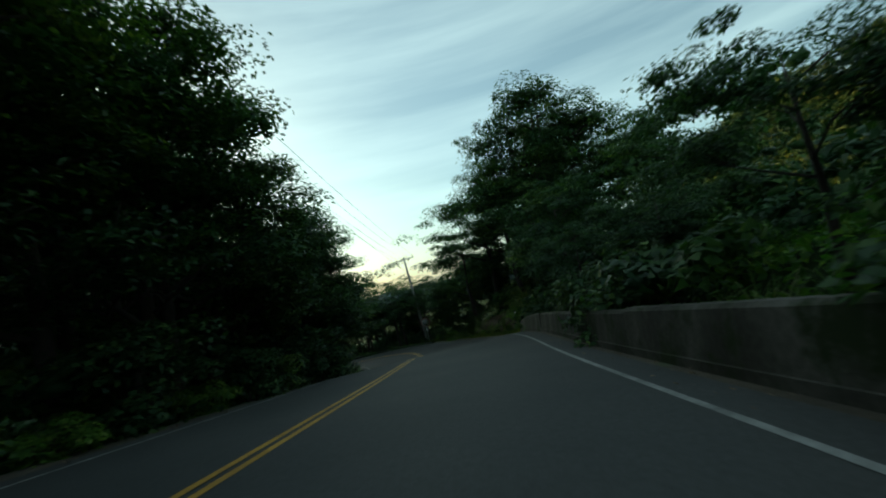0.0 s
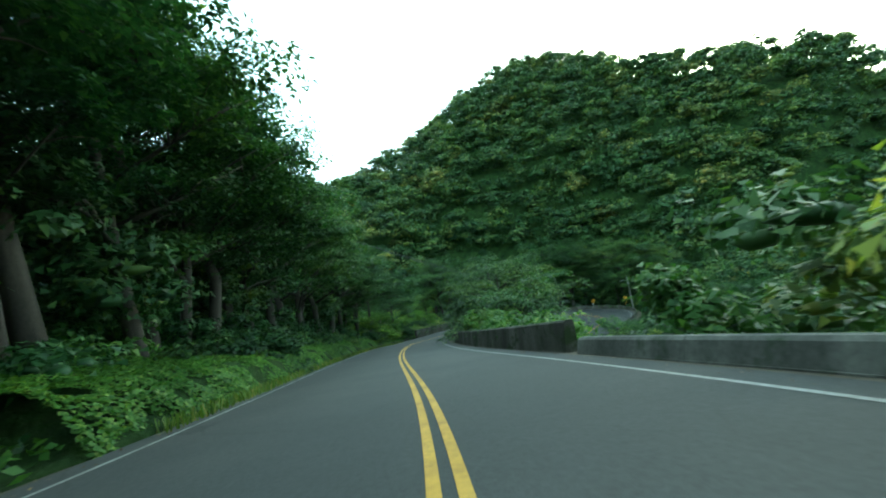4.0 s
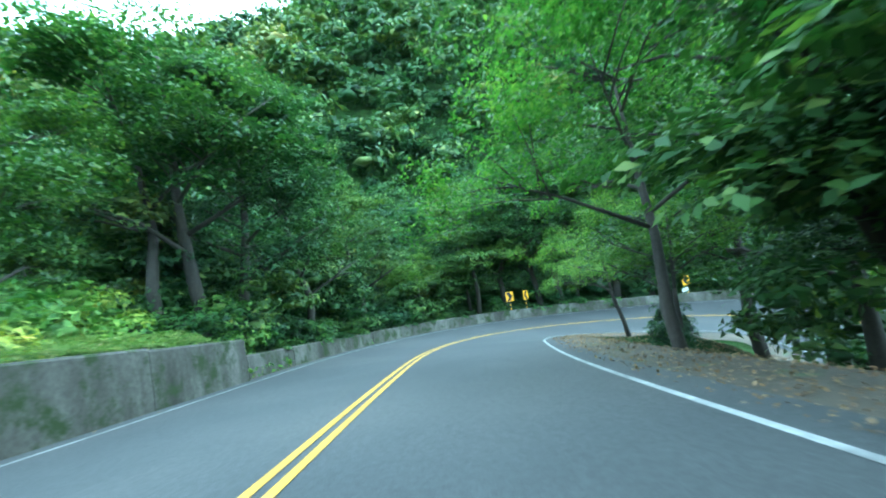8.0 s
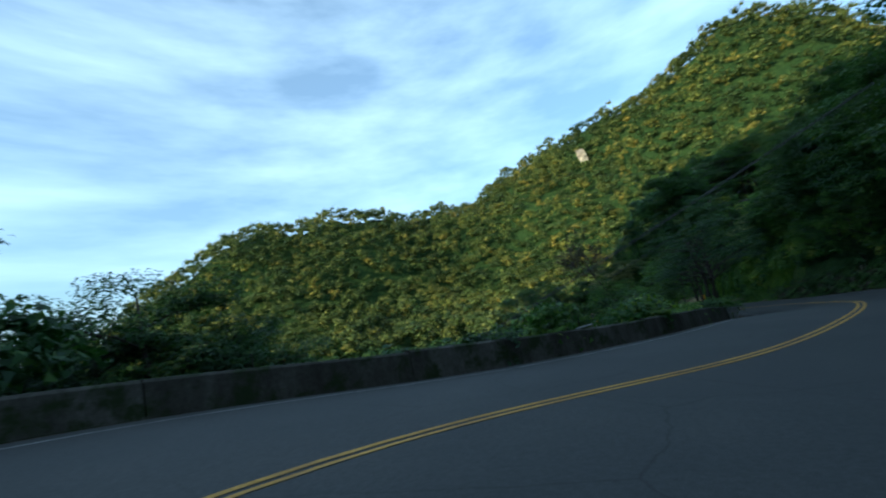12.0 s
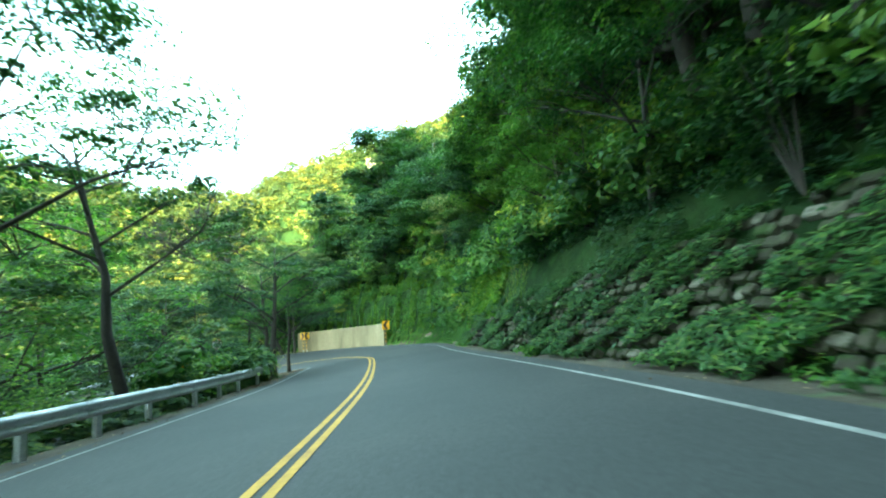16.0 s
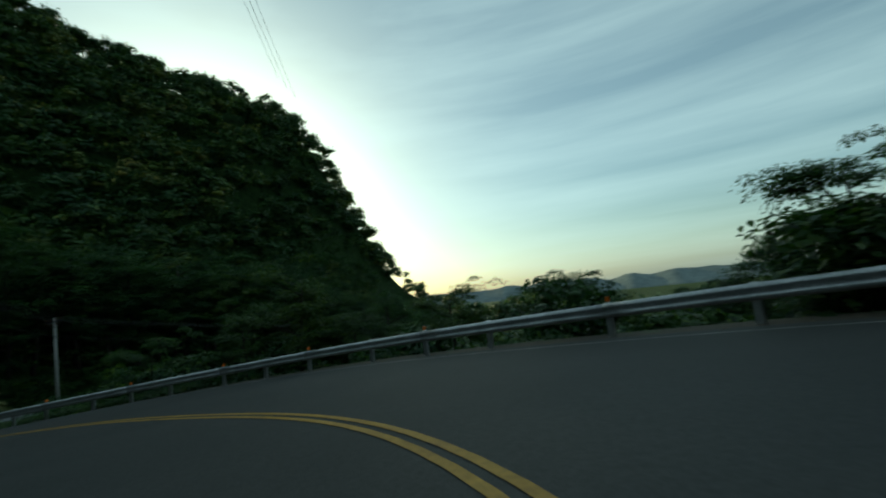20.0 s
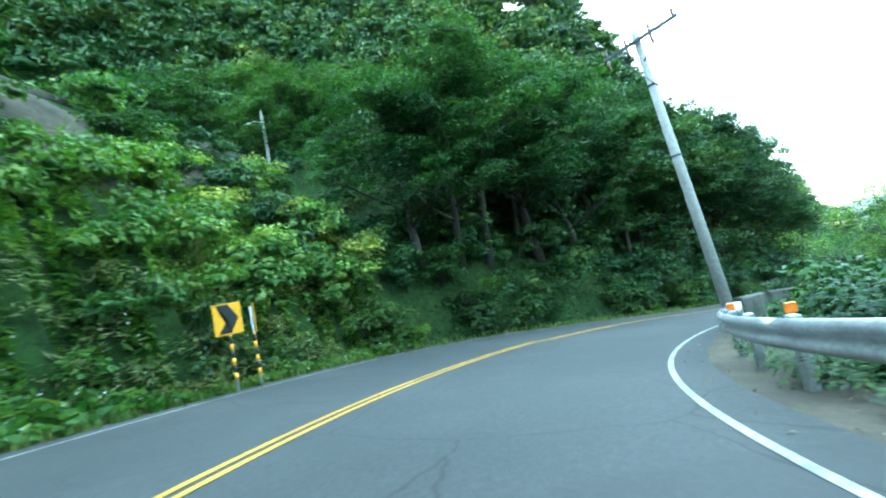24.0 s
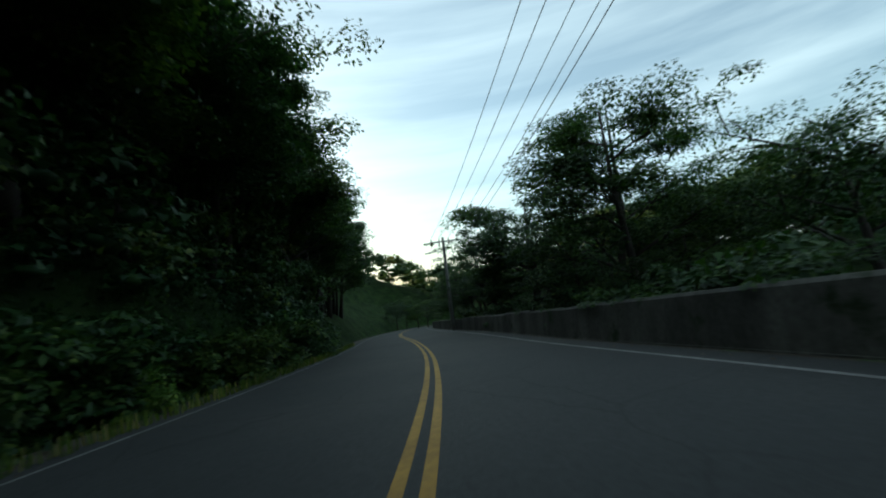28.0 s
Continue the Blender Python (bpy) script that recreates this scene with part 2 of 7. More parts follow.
def asphalt():
    """Worn asphalt: grain, broad wear, darker repair patches and fine cracks."""
    m, nt, b = material("asphalt", 0.78)
    b.inputs["Specular IOR Level"].default_value = 0.3
    wear, grain, fine = noise_node(nt, 0.16, 5, 0.6), noise_node(nt, 16, 8, 0.7), noise_node(nt, 90, 3, 0.6)
    col = ramp_node(nt, wear.outputs["Fac"], ((0.3, (0.026, 0.028, 0.028)), (0.5, (0.036, 0.038, 0.038)), (0.72, (0.052, 0.052, 0.050)))).outputs[0]
    col = mixed(nt, 0.85, col, ramp_node(nt, grain.outputs["Fac"], ((0.3, (0.6, 0.6, 0.6)), (0.7, (1.3, 1.3, 1.3)))).outputs[0], "MULTIPLY")
    col = mixed(nt, 0.5, col, ramp_node(nt, fine.outputs["Fac"], ((0.35, (0.5, 0.5, 0.5)), (0.65, (1.5, 1.5, 1.48)))).outputs[0], "MULTIPLY")
    patch = noise_node(nt, 0.09, 1, 0.3)
    col = mixed(nt, ramp_node(nt, patch.outputs["Fac"], ((0.60, (0, 0, 0)), (0.61, (0.55, 0.55, 0.55)))).outputs[0], col, (0.030, 0.031, 0.032))
    co, warp = nt.nodes.new("ShaderNodeTexCoord"), noise_node(nt, 1.1, 4, 0.6)
    vo = nt.nodes.new("ShaderNodeTexVoronoi")
    vo.feature = "DISTANCE_TO_EDGE"
    vo.inputs["Scale"].default_value = 0.28
    nt.links.new(mixed(nt, 0.35, co.outputs["Object"], warp.outputs["Color"], "ADD"), vo.inputs["Vector"])
    crack = ramp_node(nt, vo.outputs["Distance"], ((0.0, (1, 1, 1)), (0.006, (0, 0, 0)))).outputs[0]
    where = ramp_node(nt, noise_node(nt, 0.06, 2, 0.5).outputs["Fac"], ((0.5, (0, 0, 0)), (0.6, (0.75, 0.75, 0.75)))).outputs[0]
    col = mixed(nt, mixed(nt, 1.0, crack, where, "MULTIPLY"), col, (0.014, 0.014, 0.014))
    nt.links.new(col, b.inputs["Base Color"])
    bumped(nt, b, grain.outputs["Fac"], 0.35, 0.006)
    return m


ASPHALT = asphalt()
SHOULDER = two_scale("shoulder_gravel", (0.034, 0.027, 0.018), (0.058, 0.046, 0.030), (0.095, 0.076, 0.050), 0.6, 9, 0.95, 0.8, 0.03, over=((0.05, 0.075, 0.025), 1.3, 0.56))
SOIL = two_scale("forest_floor", (0.012, 0.024, 0.008), (0.026, 0.046, 0.013), (0.05, 0.075, 0.022), 0.45, 2.2, 0.95, 1.0, 0.4, over=((0.03, 0.06, 0.015), 0.9, 0.5), gloss=0.08)
CONCRETE = two_scale("weathered_concrete", (0.045, 0.045, 0.04), (0.105, 0.105, 0.092), (0.19, 0.185, 0.165), 0.9, 11, 0.9, 0.35, 0.01, (1, 1, 0.25), over=((0.030, 0.045, 0.020), 1.1, 0.55), gloss=0.2)
MOSSY_CONCRETE = two_scale("mossy_concrete", (0.030, 0.028, 0.022), (0.066, 0.063, 0.052), (0.13, 0.125, 0.108), 0.9, 11, 0.92, 0.5, 0.015, (1, 1, 0.3), over=((0.026, 0.036, 0.014), 1.3, 0.49), gloss=0.15)
SHOTCRETE = two_scale("sprayed_concrete", (0.036, 0.034, 0.026), (0.068, 0.062, 0.046), (0.10, 0.092, 0.072), 0.5, 5, 0.95, 0.8, 0.06, over=((0.05, 0.07, 0.025), 0.8, 0.6), gloss=0.1)
TAN_CONCRETE = two_scale("tan_concrete", (0.13, 0.105, 0.06), (0.22, 0.175, 0.10), (0.29, 0.24, 0.15), 0.7, 10, 0.9, 0.3, 0.01, (1, 1, 0.2))
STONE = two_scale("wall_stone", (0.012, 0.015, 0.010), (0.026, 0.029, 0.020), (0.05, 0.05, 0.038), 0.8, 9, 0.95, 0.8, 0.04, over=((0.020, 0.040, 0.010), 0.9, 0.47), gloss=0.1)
ROCK = two_scale("bare_rock", (0.055, 0.042, 0.028), (0.12, 0.092, 0.060), (0.20, 0.16, 0.11), 0.35, 3, 0.95, 0.9, 0.12)
CLIFF = two_scale("far_cliff", (0.16, 0.13, 0.10), (0.28, 0.23, 0.17), (0.40, 0.35, 0.27), 0.03, 0.2, 0.95, 0.9, 1.0)
YELLOW_PAINT = two_scale("yellow_road_paint", (0.27, 0.145, 0.010), (0.40, 0.225, 0.014), (0.46, 0.27, 0.026), 1.2, 12, 0.7, 0.2, 0.004)
WHITE_PAINT = two_scale("white_road_paint", (0.11, 0.11, 0.105), (0.22, 0.22, 0.21), (0.31, 0.31, 0.30), 1.5, 12, 0.7, 0.2, 0.004)
BARK = two_scale("bark", (0.018, 0.015, 0.012), (0.038, 0.031, 0.024), (0.068, 0.058, 0.046), 1.6, 12, 0.95, 0.8, 0.02, (1, 1, 0.3))
PALE_BARK = two_scale("pale_bark", (0.10, 0.085, 0.065), (0.19, 0.165, 0.13), (0.28, 0.25, 0.21), 1.6, 12, 0.95, 0.7, 0.02, (1, 1, 0.4))
LEAF = leaf_material("leaf_green", (0.022, 0.050, 0.014), (0.056, 0.108, 0.024), (0.12, 0.165, 0.035))
LEAF_DEEP = leaf_material("leaf_deep_green", (0.016, 0.038, 0.014), (0.038, 0.078, 0.024), (0.078, 0.125, 0.03))
LEAF_BRIGHT = leaf_material("leaf_bright_green", (0.050, 0.105, 0.018), (0.105, 0.185, 0.028), (0.19, 0.25, 0.05), 0.45)
LEAF_GOLD = leaf_material("leaf_gold_bloom", (0.08, 0.11, 0.03), (0.24, 0.23, 0.08), (0.48, 0.40, 0.18), 0.3)
# crowns of a wood differ: deep green, fresh green, yellow-green, and a few in brownish bloom
CROWNS = ((0.0, (0.72, 0.85, 0.85)), (0.45, (1.0, 1.0, 1.0)), (0.72, (1.35, 1.3, 1.0)), (0.88, (1.7, 1.45, 1.1)), (0.97, (2.6, 1.7, 1.5)))
LEAF_WOOD = leaf_material("wood_leaf", (0.022, 0.050, 0.016), (0.046, 0.090, 0.024), (0.09, 0.14, 0.032), 0.25, CROWNS)
FAR_LEAF = leaf_material("far_leaf", (0.028, 0.058, 0.018), (0.055, 0.098, 0.024), (0.11, 0.135, 0.03), 0.2, CROWNS)
THICKET_LEAF = leaf_material("thicket_leaf", (0.045, 0.095, 0.018), (0.095, 0.17, 0.030), (0.18, 0.24, 0.055), 0.35, CROWNS)
# sunlit version of the far leaf: warm sunlight is put into its brighter, yellower colour
SUN_TINTED_LEAF = leaf_material("sun_tinted_leaf", (0.055, 0.075, 0.016), (0.11, 0.13, 0.024), (0.20, 0.19, 0.04), 0.2, ((0.0, (0.48, 0.62, 0.6)), (0.5, (0.95, 1.0, 1.0)), (0.85, (1.45, 1.3, 1.0)), (1.0, (2.0, 1.45, 1.0))), 0.03)
LEAF_PALE = leaf_material("leaf_pale_green", (0.07, 0.10, 0.03), (0.135, 0.17, 0.055), (0.26, 0.25, 0.11), 0.35)
GRASS = leaf_material("grass_blade", (0.06, 0.10, 0.02), (0.11, 0.16, 0.03), (0.24, 0.22, 0.09), 0.4)
LITTER = leaf_material("leaf_litter", (0.07, 0.045, 0.02), (0.15, 0.10, 0.045), (0.24, 0.17, 0.08), 0.15)
GALVANISED = two_scale("galvanised_steel", (0.34, 0.35, 0.36), (0.48, 0.49, 0.50), (0.58, 0.59, 0.60), 1.5, 20, 0.42, 0.1, 0.002, metal=0.7)
POLE_CONCRETE = two_scale("pole_concrete", (0.20, 0.195, 0.18), (0.31, 0.30, 0.28), (0.40, 0.39, 0.37), 0.8, 12, 0.85, 0.25, 0.006, (1, 1, 0.2))
DARK_STEEL = plain("dark_steel", (0.06, 0.065, 0.07), 0.5, 0.6)
CERAMIC = plain("brown_ceramic", (0.10, 0.05, 0.03), 0.25)
WIRE = plain("wire", (0.03, 0.03, 0.03), 0.6)
SIGN_YELLOW = plain("sign_yellow", (0.72, 0.36, 0.01), 0.45, 0.0, (0.85, 1.08), 5)
SIGN_BLACK = plain("sign_black", (0.012, 0.012, 0.014), 0.5)
SIGN_WHITE = plain("sign_white", (0.62, 0.62, 0.60), 0.5)
SIGN_RED = plain("sign_red", (0.22, 0.07, 0.045), 0.5)
ORANGE = plain("orange_reflector", (0.85, 0.22, 0.02), 0.3)
MIRROR = material("mirror_glass", 0.03, 1.0)[0]
MIRROR.node_tree.nodes["Principled BSDF"].inputs["Base Color"].default_value = (0.75, 0.77, 0.76, 1)
# air haze of the distance is put into this pale blue-grey
HAZE_HILL = two_scale("haze_tinted_hill", (0.10, 0.13, 0.13), (0.14, 0.17, 0.17), (0.17, 0.20, 0.19), 0.002, 0.02, 1.0, 0.2, 1.0)

# ---------------------------------------------------------------- building helpers
def mesh(name, verts, faces, mat, smooth=False):
    me = bpy.data.meshes.new(name)
    me.from_pydata([tuple(v) for v in verts], [], [tuple(f) for f in faces])
    me.materials.append(mat)
    if smooth:
        me.shade_smooth()
    me.update()
    return me


def part(name, me, parent=None, label="", m=None):
    """One mesh object, under a thing or a part where one is given."""
    ob = new(name, me)
    if m is not None:
        ob.matrix_basis = m
    ob.parent = parent
    if label:
        ob["label"] = label
    return ob


def from_bmesh(name, bm, mat, smooth=False):
    me = bpy.data.meshes.new(name)
    bm.to_mesh(me)
    bm.free()
    me.materials.append(mat)
    if smooth:
        me.shade_smooth()
    return me


def box_mesh(name, size, mat, bevel=0.01, centre=(0, 0, 0)):
    bm = bmesh.new()
    bmesh.ops.create_cube(bm, size=1)
    bmesh.ops.scale(bm, vec=size, verts=bm.verts)
    if bevel:
        bmesh.ops.bevel(bm, geom=bm.edges, offset=bevel, segments=2, affect="EDGES", profile=0.6)
    bmesh.ops.translate(bm, vec=centre, verts=bm.verts)
    return from_bmesh(name, bm, mat)


def tube(points, radii, sides=8):
    """Vertices and faces of a tapered tube along points."""
    pts = [Vector(p) for p in points]
    v, f = [], []
    for i, p in enumerate(pts):
        d = (pts[min(i + 1, len(pts) - 1)] - pts[max(i - 1, 0)]).normalized()
        a = d.cross(Vector((0.31, 0.95, 0.07)) if abs(d.z) > 0.8 else Vector((0, 0, 1))).normalized()
        b = d.cross(a)
        for k in range(sides):
            w = 2 * math.pi * k / sides
            v.append(p + (a * math.cos(w) + b * math.sin(w)) * radii[i])
    for i in range(len(pts) - 1):
        for k in range(sides):
            q = (k + 1) % sides
            f.append((i * sides + k, i * sides + q, (i + 1) * sides + q, (i + 1) * sides + k))
    f.append(tuple(range(sides))[::-1])
    f.append(tuple(range((len(pts) - 1) * sides, len(pts) * sides)))
    return v, f


def tube_mesh(name, points, radii, mat, sides=8, smooth=True):
    return mesh(name, *tube(points, radii, sides), mat, smooth)


# ---------------------------------------------------------------- the road's line
def smoothed(a, n):
    k = np.exp(-0.5 * (np.arange(-3 * n, 3 * n + 1) / n) ** 2)
    k /= k.sum()
    w = 3 * n
    return np.convolve(np.concatenate([2 * a[0] - a[w:0:-1], a, 2 * a[-1] - a[-2:-w - 2:-1]]), k, "valid")


def road_line():
    """Stations every 0.6 m along the drive: time, point on the road, right, ahead, up."""
    mount = pose(0, 0, 0, 90 + LENS_PITCH, LENS_ROLL, 0).to_3x3().inverted()
    t, p, rt, up = [], [], [], []
    for r in PATH:
        car = pose(*r[1:]).to_3x3() @ mount
        t.append(r[0])
        rt.append(car.col[0][:])
        up.append(car.col[2][:])
        p.append((Vector(r[1:4]) - car.col[2] * LENS_HEIGHT)[:])
    t, p, rt, up = (np.array(a) for a in (t, p, rt, up))
    fine = np.linspace(0, 28, 2801)

    def curve(col):
        # cubic through the rows
        d = np.gradient(col, t)
        i = np.clip(np.searchsorted(t, fine, side="right") - 1, 0, len(t) - 2)
        h = t[i + 1] - t[i]
        s = (fine - t[i]) / h
        return ((2 * s ** 3 - 3 * s ** 2 + 1) * col[i] + (s ** 3 - 2 * s ** 2 + s) * h * d[i] + (3 * s ** 2 - 2 * s ** 3) * col[i + 1] + (s ** 3 - s ** 2) * h * d[i + 1])
    p = np.array([curve(p[:, k]) for k in range(3)]).T
    rt = np.array([curve(rt[:, k]) for k in range(3)]).T
    # the road goes on before the start and past the end
    ahead0, ahead1 = p[30] - p[0], p[-1] - p[-30]
    ahead0, ahead1 = ahead0 / np.linalg.norm(ahead0), ahead1 / np.linalg.norm(ahead1)
    back = [p[0] - ahead0 * s for s in np.arange(45, 0, -0.3)]
    on, q, turn = [], p[-1].copy(), math.atan2(ahead1[1], ahead1[0])
    for s in np.arange(0.3, 110, 0.3):
        turn += radians(0.22 if s < 40 else -0.25) * 0.3
        q = q + np.array([math.cos(turn), math.sin(turn), -0.075]) * 0.3
        on.append(q)
    nb, na = len(back), len(on)
    P = np.concatenate([back, p, on])
    RT = np.concatenate([np.repeat(rt[:1], nb, 0), rt, np.repeat(rt[-1:], na, 0)])
    TT = np.concatenate([np.linspace(-3, -0.01, nb), fine, np.linspace(28.01, 34, na)])
    s = np.concatenate([[0], np.cumsum(np.linalg.norm(np.diff(P, axis=0), axis=1))])
    g = np.arange(0, s[-1], 0.6)
    P = np.array([np.interp(g, s, P[:, k]) for k in range(3)]).T
    P = np.array([smoothed(P[:, k], 3) for k in range(3)]).T
    tilt = smoothed(np.interp(g, s, RT[:, 2]), 5)
    TT = np.interp(g, s, TT)
    fwd = np.gradient(P, axis=0)
    fwd /= np.linalg.norm(fwd, axis=1)[:, None]
    flat = np.stack([fwd[:, 1], -fwd[:, 0], np.zeros(len(g))], 1)
    flat /= np.linalg.norm(flat, axis=1)[:, None]
    right = flat + np.stack([0 * tilt, 0 * tilt, tilt], 1)
    right /= np.linalg.norm(right, axis=1)[:, None]
    return TT, P, right, fwd


ST, SP, SR, SF = road_line()
NST = len(ST)


def table(*pairs):
    """A width along the road: (time, metres) pairs, smoothed."""
    return smoothed(np.interp(ST, [p[0] for p in pairs], [p[1] for p in pairs]), 4)


YELLOW_AT = table((0, -2.45), (1.2, -2.6), (1.8, -2.0), (2.2, -0.9), (2.5, -0.05), (2.8, 0.35), (3.3, 0.45), (3.7, 0.1), (4.5, -0.1), (5.5, -0.6), (6.3, -1.0),
                  (7.2, -2.0), (7.6, -1.9), (8.2, -1.4), (8.6, -1.8), (9.2, -3.3), (9.8, -4.9), (10.15, -5.1), (10.5, -4.8), (11.0, -3.75), (11.4, -3.6), (12.0, -4.6),
                  (12.3, -4.1), (12.65, -2.6), (13.05, -0.6), (13.4, -0.15), (14.2, 0), (15, -0.6), (15.6, -1.2), (16.5, -1.65), (17, -1.9), (18.0, -2.0), (18.5, -1.2),
                  (18.8, -0.2), (19.2, 0.9), (19.65, 1.3), (20.0, 1.0), (20.5, 0.4), (21, -1.3), (22, -1.9), (22.9, -2.2), (23.7, -2.7), (24.4, -3.0), (24.9, -2.8))
YELLOW_AT = np.where(ST < 25, YELLOW_AT, table((24, -3.0), (24.9, -2.8), (25.3, -2.0), (25.6, -1.85), (26.65, -1.0), (27, -0.76), (27.5, -0.63), (28, -0.42), (28.3, -0.32), (28.7, -0.45), (30, -1.7)))
RIGHT_AT = table((0, 1.9), (0.6, 1.85), (1.2, 2.6), (1.8, 4.8), (2.0, 4.9), (2.45, 3.9), (2.8, 4.2), (3.25, 4.4), (3.6, 3.8), (4.5, 3), (5.5, 2.4), (6.3, 2.3), (6.9, 2.4), (7.3, 1.95),
                 (7.8, 2.1), (8.3, 2.05), (8.85, 1.8), (9.5, 0.75), (10, 0.65), (10.35, 1.0), (10.65, 1.6), (10.9, 2.1), (11.6, 2.2), (12.3, 3), (13.4, 3.8), (13.8, 3.35), (14.3, 3.3),
                 (15.5, 2.8), (16.6, 2.5), (17.3, 1.95), (17.6, 2.3), (17.95, 3.1), (18.2, 3.6), (18.6, 3.95), (18.8, 4.6), (19.05, 6.3), (19.5, 8.6), (19.85, 9.8), (20.15, 8.8), (20.45, 6.2), (20.7, 4.9), (21.2, 4.1), (22, 3), (23.1, 2))
RIGHT_AT = np.where(ST < 23, RIGHT_AT, table((22, 3), (23.1, 2), (23.4, 1.6), (24, 1.5), (24.5, 1.7), (24.95, 2.2), (25.5, 2.8), (26.6, 2.25), (26.9, 2.15), (27.4, 2.8), (28, 3.9), (28.6, 2.6), (30, 1.8)))
LEFT_AT = table((0, -5.8), (1.5, -5.8), (2.4, -5.2), (2.8, -4.2), (3.3, -3.8), (3.9, -4.2), (5, -4.4), (6.25, -4.8), (6.6, -5.4), (7.3, -6.1), (7.6, -6.1), (8.4, -5.9), (8.9, -7.2), (9.5, -9.6),
                (10.05, -11.0), (10.5, -10.3), (10.85, -9.6), (11.05, -9.7), (11.5, -11), (11.8, -11.4), (12.15, -10.8), (12.5, -8.2), (12.95, -5.6), (13.3, -5.1), (14, -4.4), (14.5, -4.9), (15.5, -5.2),
                (16.6, -5.6), (17.2, -5.5), (18.2, -5.5), (18.8, -4.4), (19.3, -3.4), (20, -3.5), (20.6, -4.3), (21.2, -6.2), (22, -7), (23, -8.2), (23.4, -7.9), (23.8, -7.2), (24.4, -7.7))
LEFT_AT = np.where(ST < 24, LEFT_AT, table((23.8, -7.2), (24.4, -7.7), (24.8, -7.9), (25.1, -7.4), (25.3, -6.0), (25.7, -5.0), (28, -4.8), (30, -5.4)))


# the outer lane of the hairpin is canted up
LIFT = table((11.4, 0), (12.0, 0.4), (12.3, 0.5), (12.8, 0))


def station(t):
    return int(np.argmin(np.abs(ST - t)))


def on_road(i, lateral, rise=0.0):
    """A point beside station i; rise is straight up."""
    p = SP[i] + SR[i] * lateral
    up = LIFT[i] * max(0.0, (YELLOW_AT[i] - lateral) / (YELLOW_AT[i] - LEFT_AT[i]))
    return np.array((p[0], p[1], p[2] + rise + up))


def heading(i):
    return math.atan2(-SF[i][0], SF[i][1])


def ribbon(name, i0, i1, offsets, rises, mat, step=1, smooth=True):
    """A strip along stations i0..i1: offsets and rises are lists of arrays over all stations (or numbers), one for each line across."""
    idx = list(range(i0, i1 + 1, step))
    v, f, n = [], [], len(offsets)
    for i in idx:
        for o, r in zip(offsets, rises):
            v.append(on_road(i, o[i] if hasattr(o, "__len__") else o, r[i] if hasattr(r, "__len__") else r))
    for a in range(len(idx) - 1):
        for b in range(n - 1):
            f.append((a * n + b, a * n + b + 1, (a + 1) * n + b + 1, (a + 1) * n + b))
    return mesh(name, v, f, mat, smooth)


def solid(name, i0, i1, outline, mat, smooth=False, fine=1):
    """A solid bar along stations i0..i1 with a closed outline of (offset, rise) points; offsets may be arrays."""
    idx = list(range(i0, i1 + 1, fine))
    if idx[-1] != i1:
        idx.append(i1)
    n, v, f = len(outline), [], []
    for i in idx:
        for o, r in outline:
            v.append(on_road(i, o[i] if hasattr(o, "__len__") else o, r))
    for a in range(len(idx) - 1):
        for b in range(n):
            c = (b + 1) % n
            f.append((a * n + b, a * n + c, (a + 1) * n + c, (a + 1) * n + b))
    f.append(tuple(range(n))[::-1])
    f.append(tuple(range((len(idx) - 1) * n, len(idx) * n)))
    return mesh(name, v, f, mat, smooth)


# ---------------------------------------------------------------- ground
# rise per metre beyond the road's edge, left and right
LEFT_SLOPE = table((-3, 0.1), (1.2, 0.1), (2.0, -0.15), (3.3, -0.1), (3.8, 0.35), (5, 0.55), (7.4, 0.45), (8.6, 0.35), (9.2, 0.3), (10.6, 0.35), (11.5, 0.3), (12.0, 0.1), (12.4, -0.6), (13, -0.6), (16.8, -0.5), (17.4, -0.15), (21, -0.1), (22, 0.5),
                   (22.8, 0.8), (24.6, 0.9), (25, 1.0), (28, 1.0), (32, 0.7))
RIGHT_SLOPE = table((-3, 0.15), (1.2, 0.25), (2.1, 0.8), (2.6, 0.1), (3.6, 0.05), (4.6, -0.4), (7.6, -0.6), (8.2, -0.1), (10, 0.0), (12.0, 0.3), (13, 0.8), (17, 0.85), (17.45, 0.5), (18.5, 0.5), (18.9, 0.8), (19.4, 0.0), (20, -0.3), (22, -0.4), (24.6, -0.5), (28, -0.5), (32, -0.3))
XY = SP[:, :2]


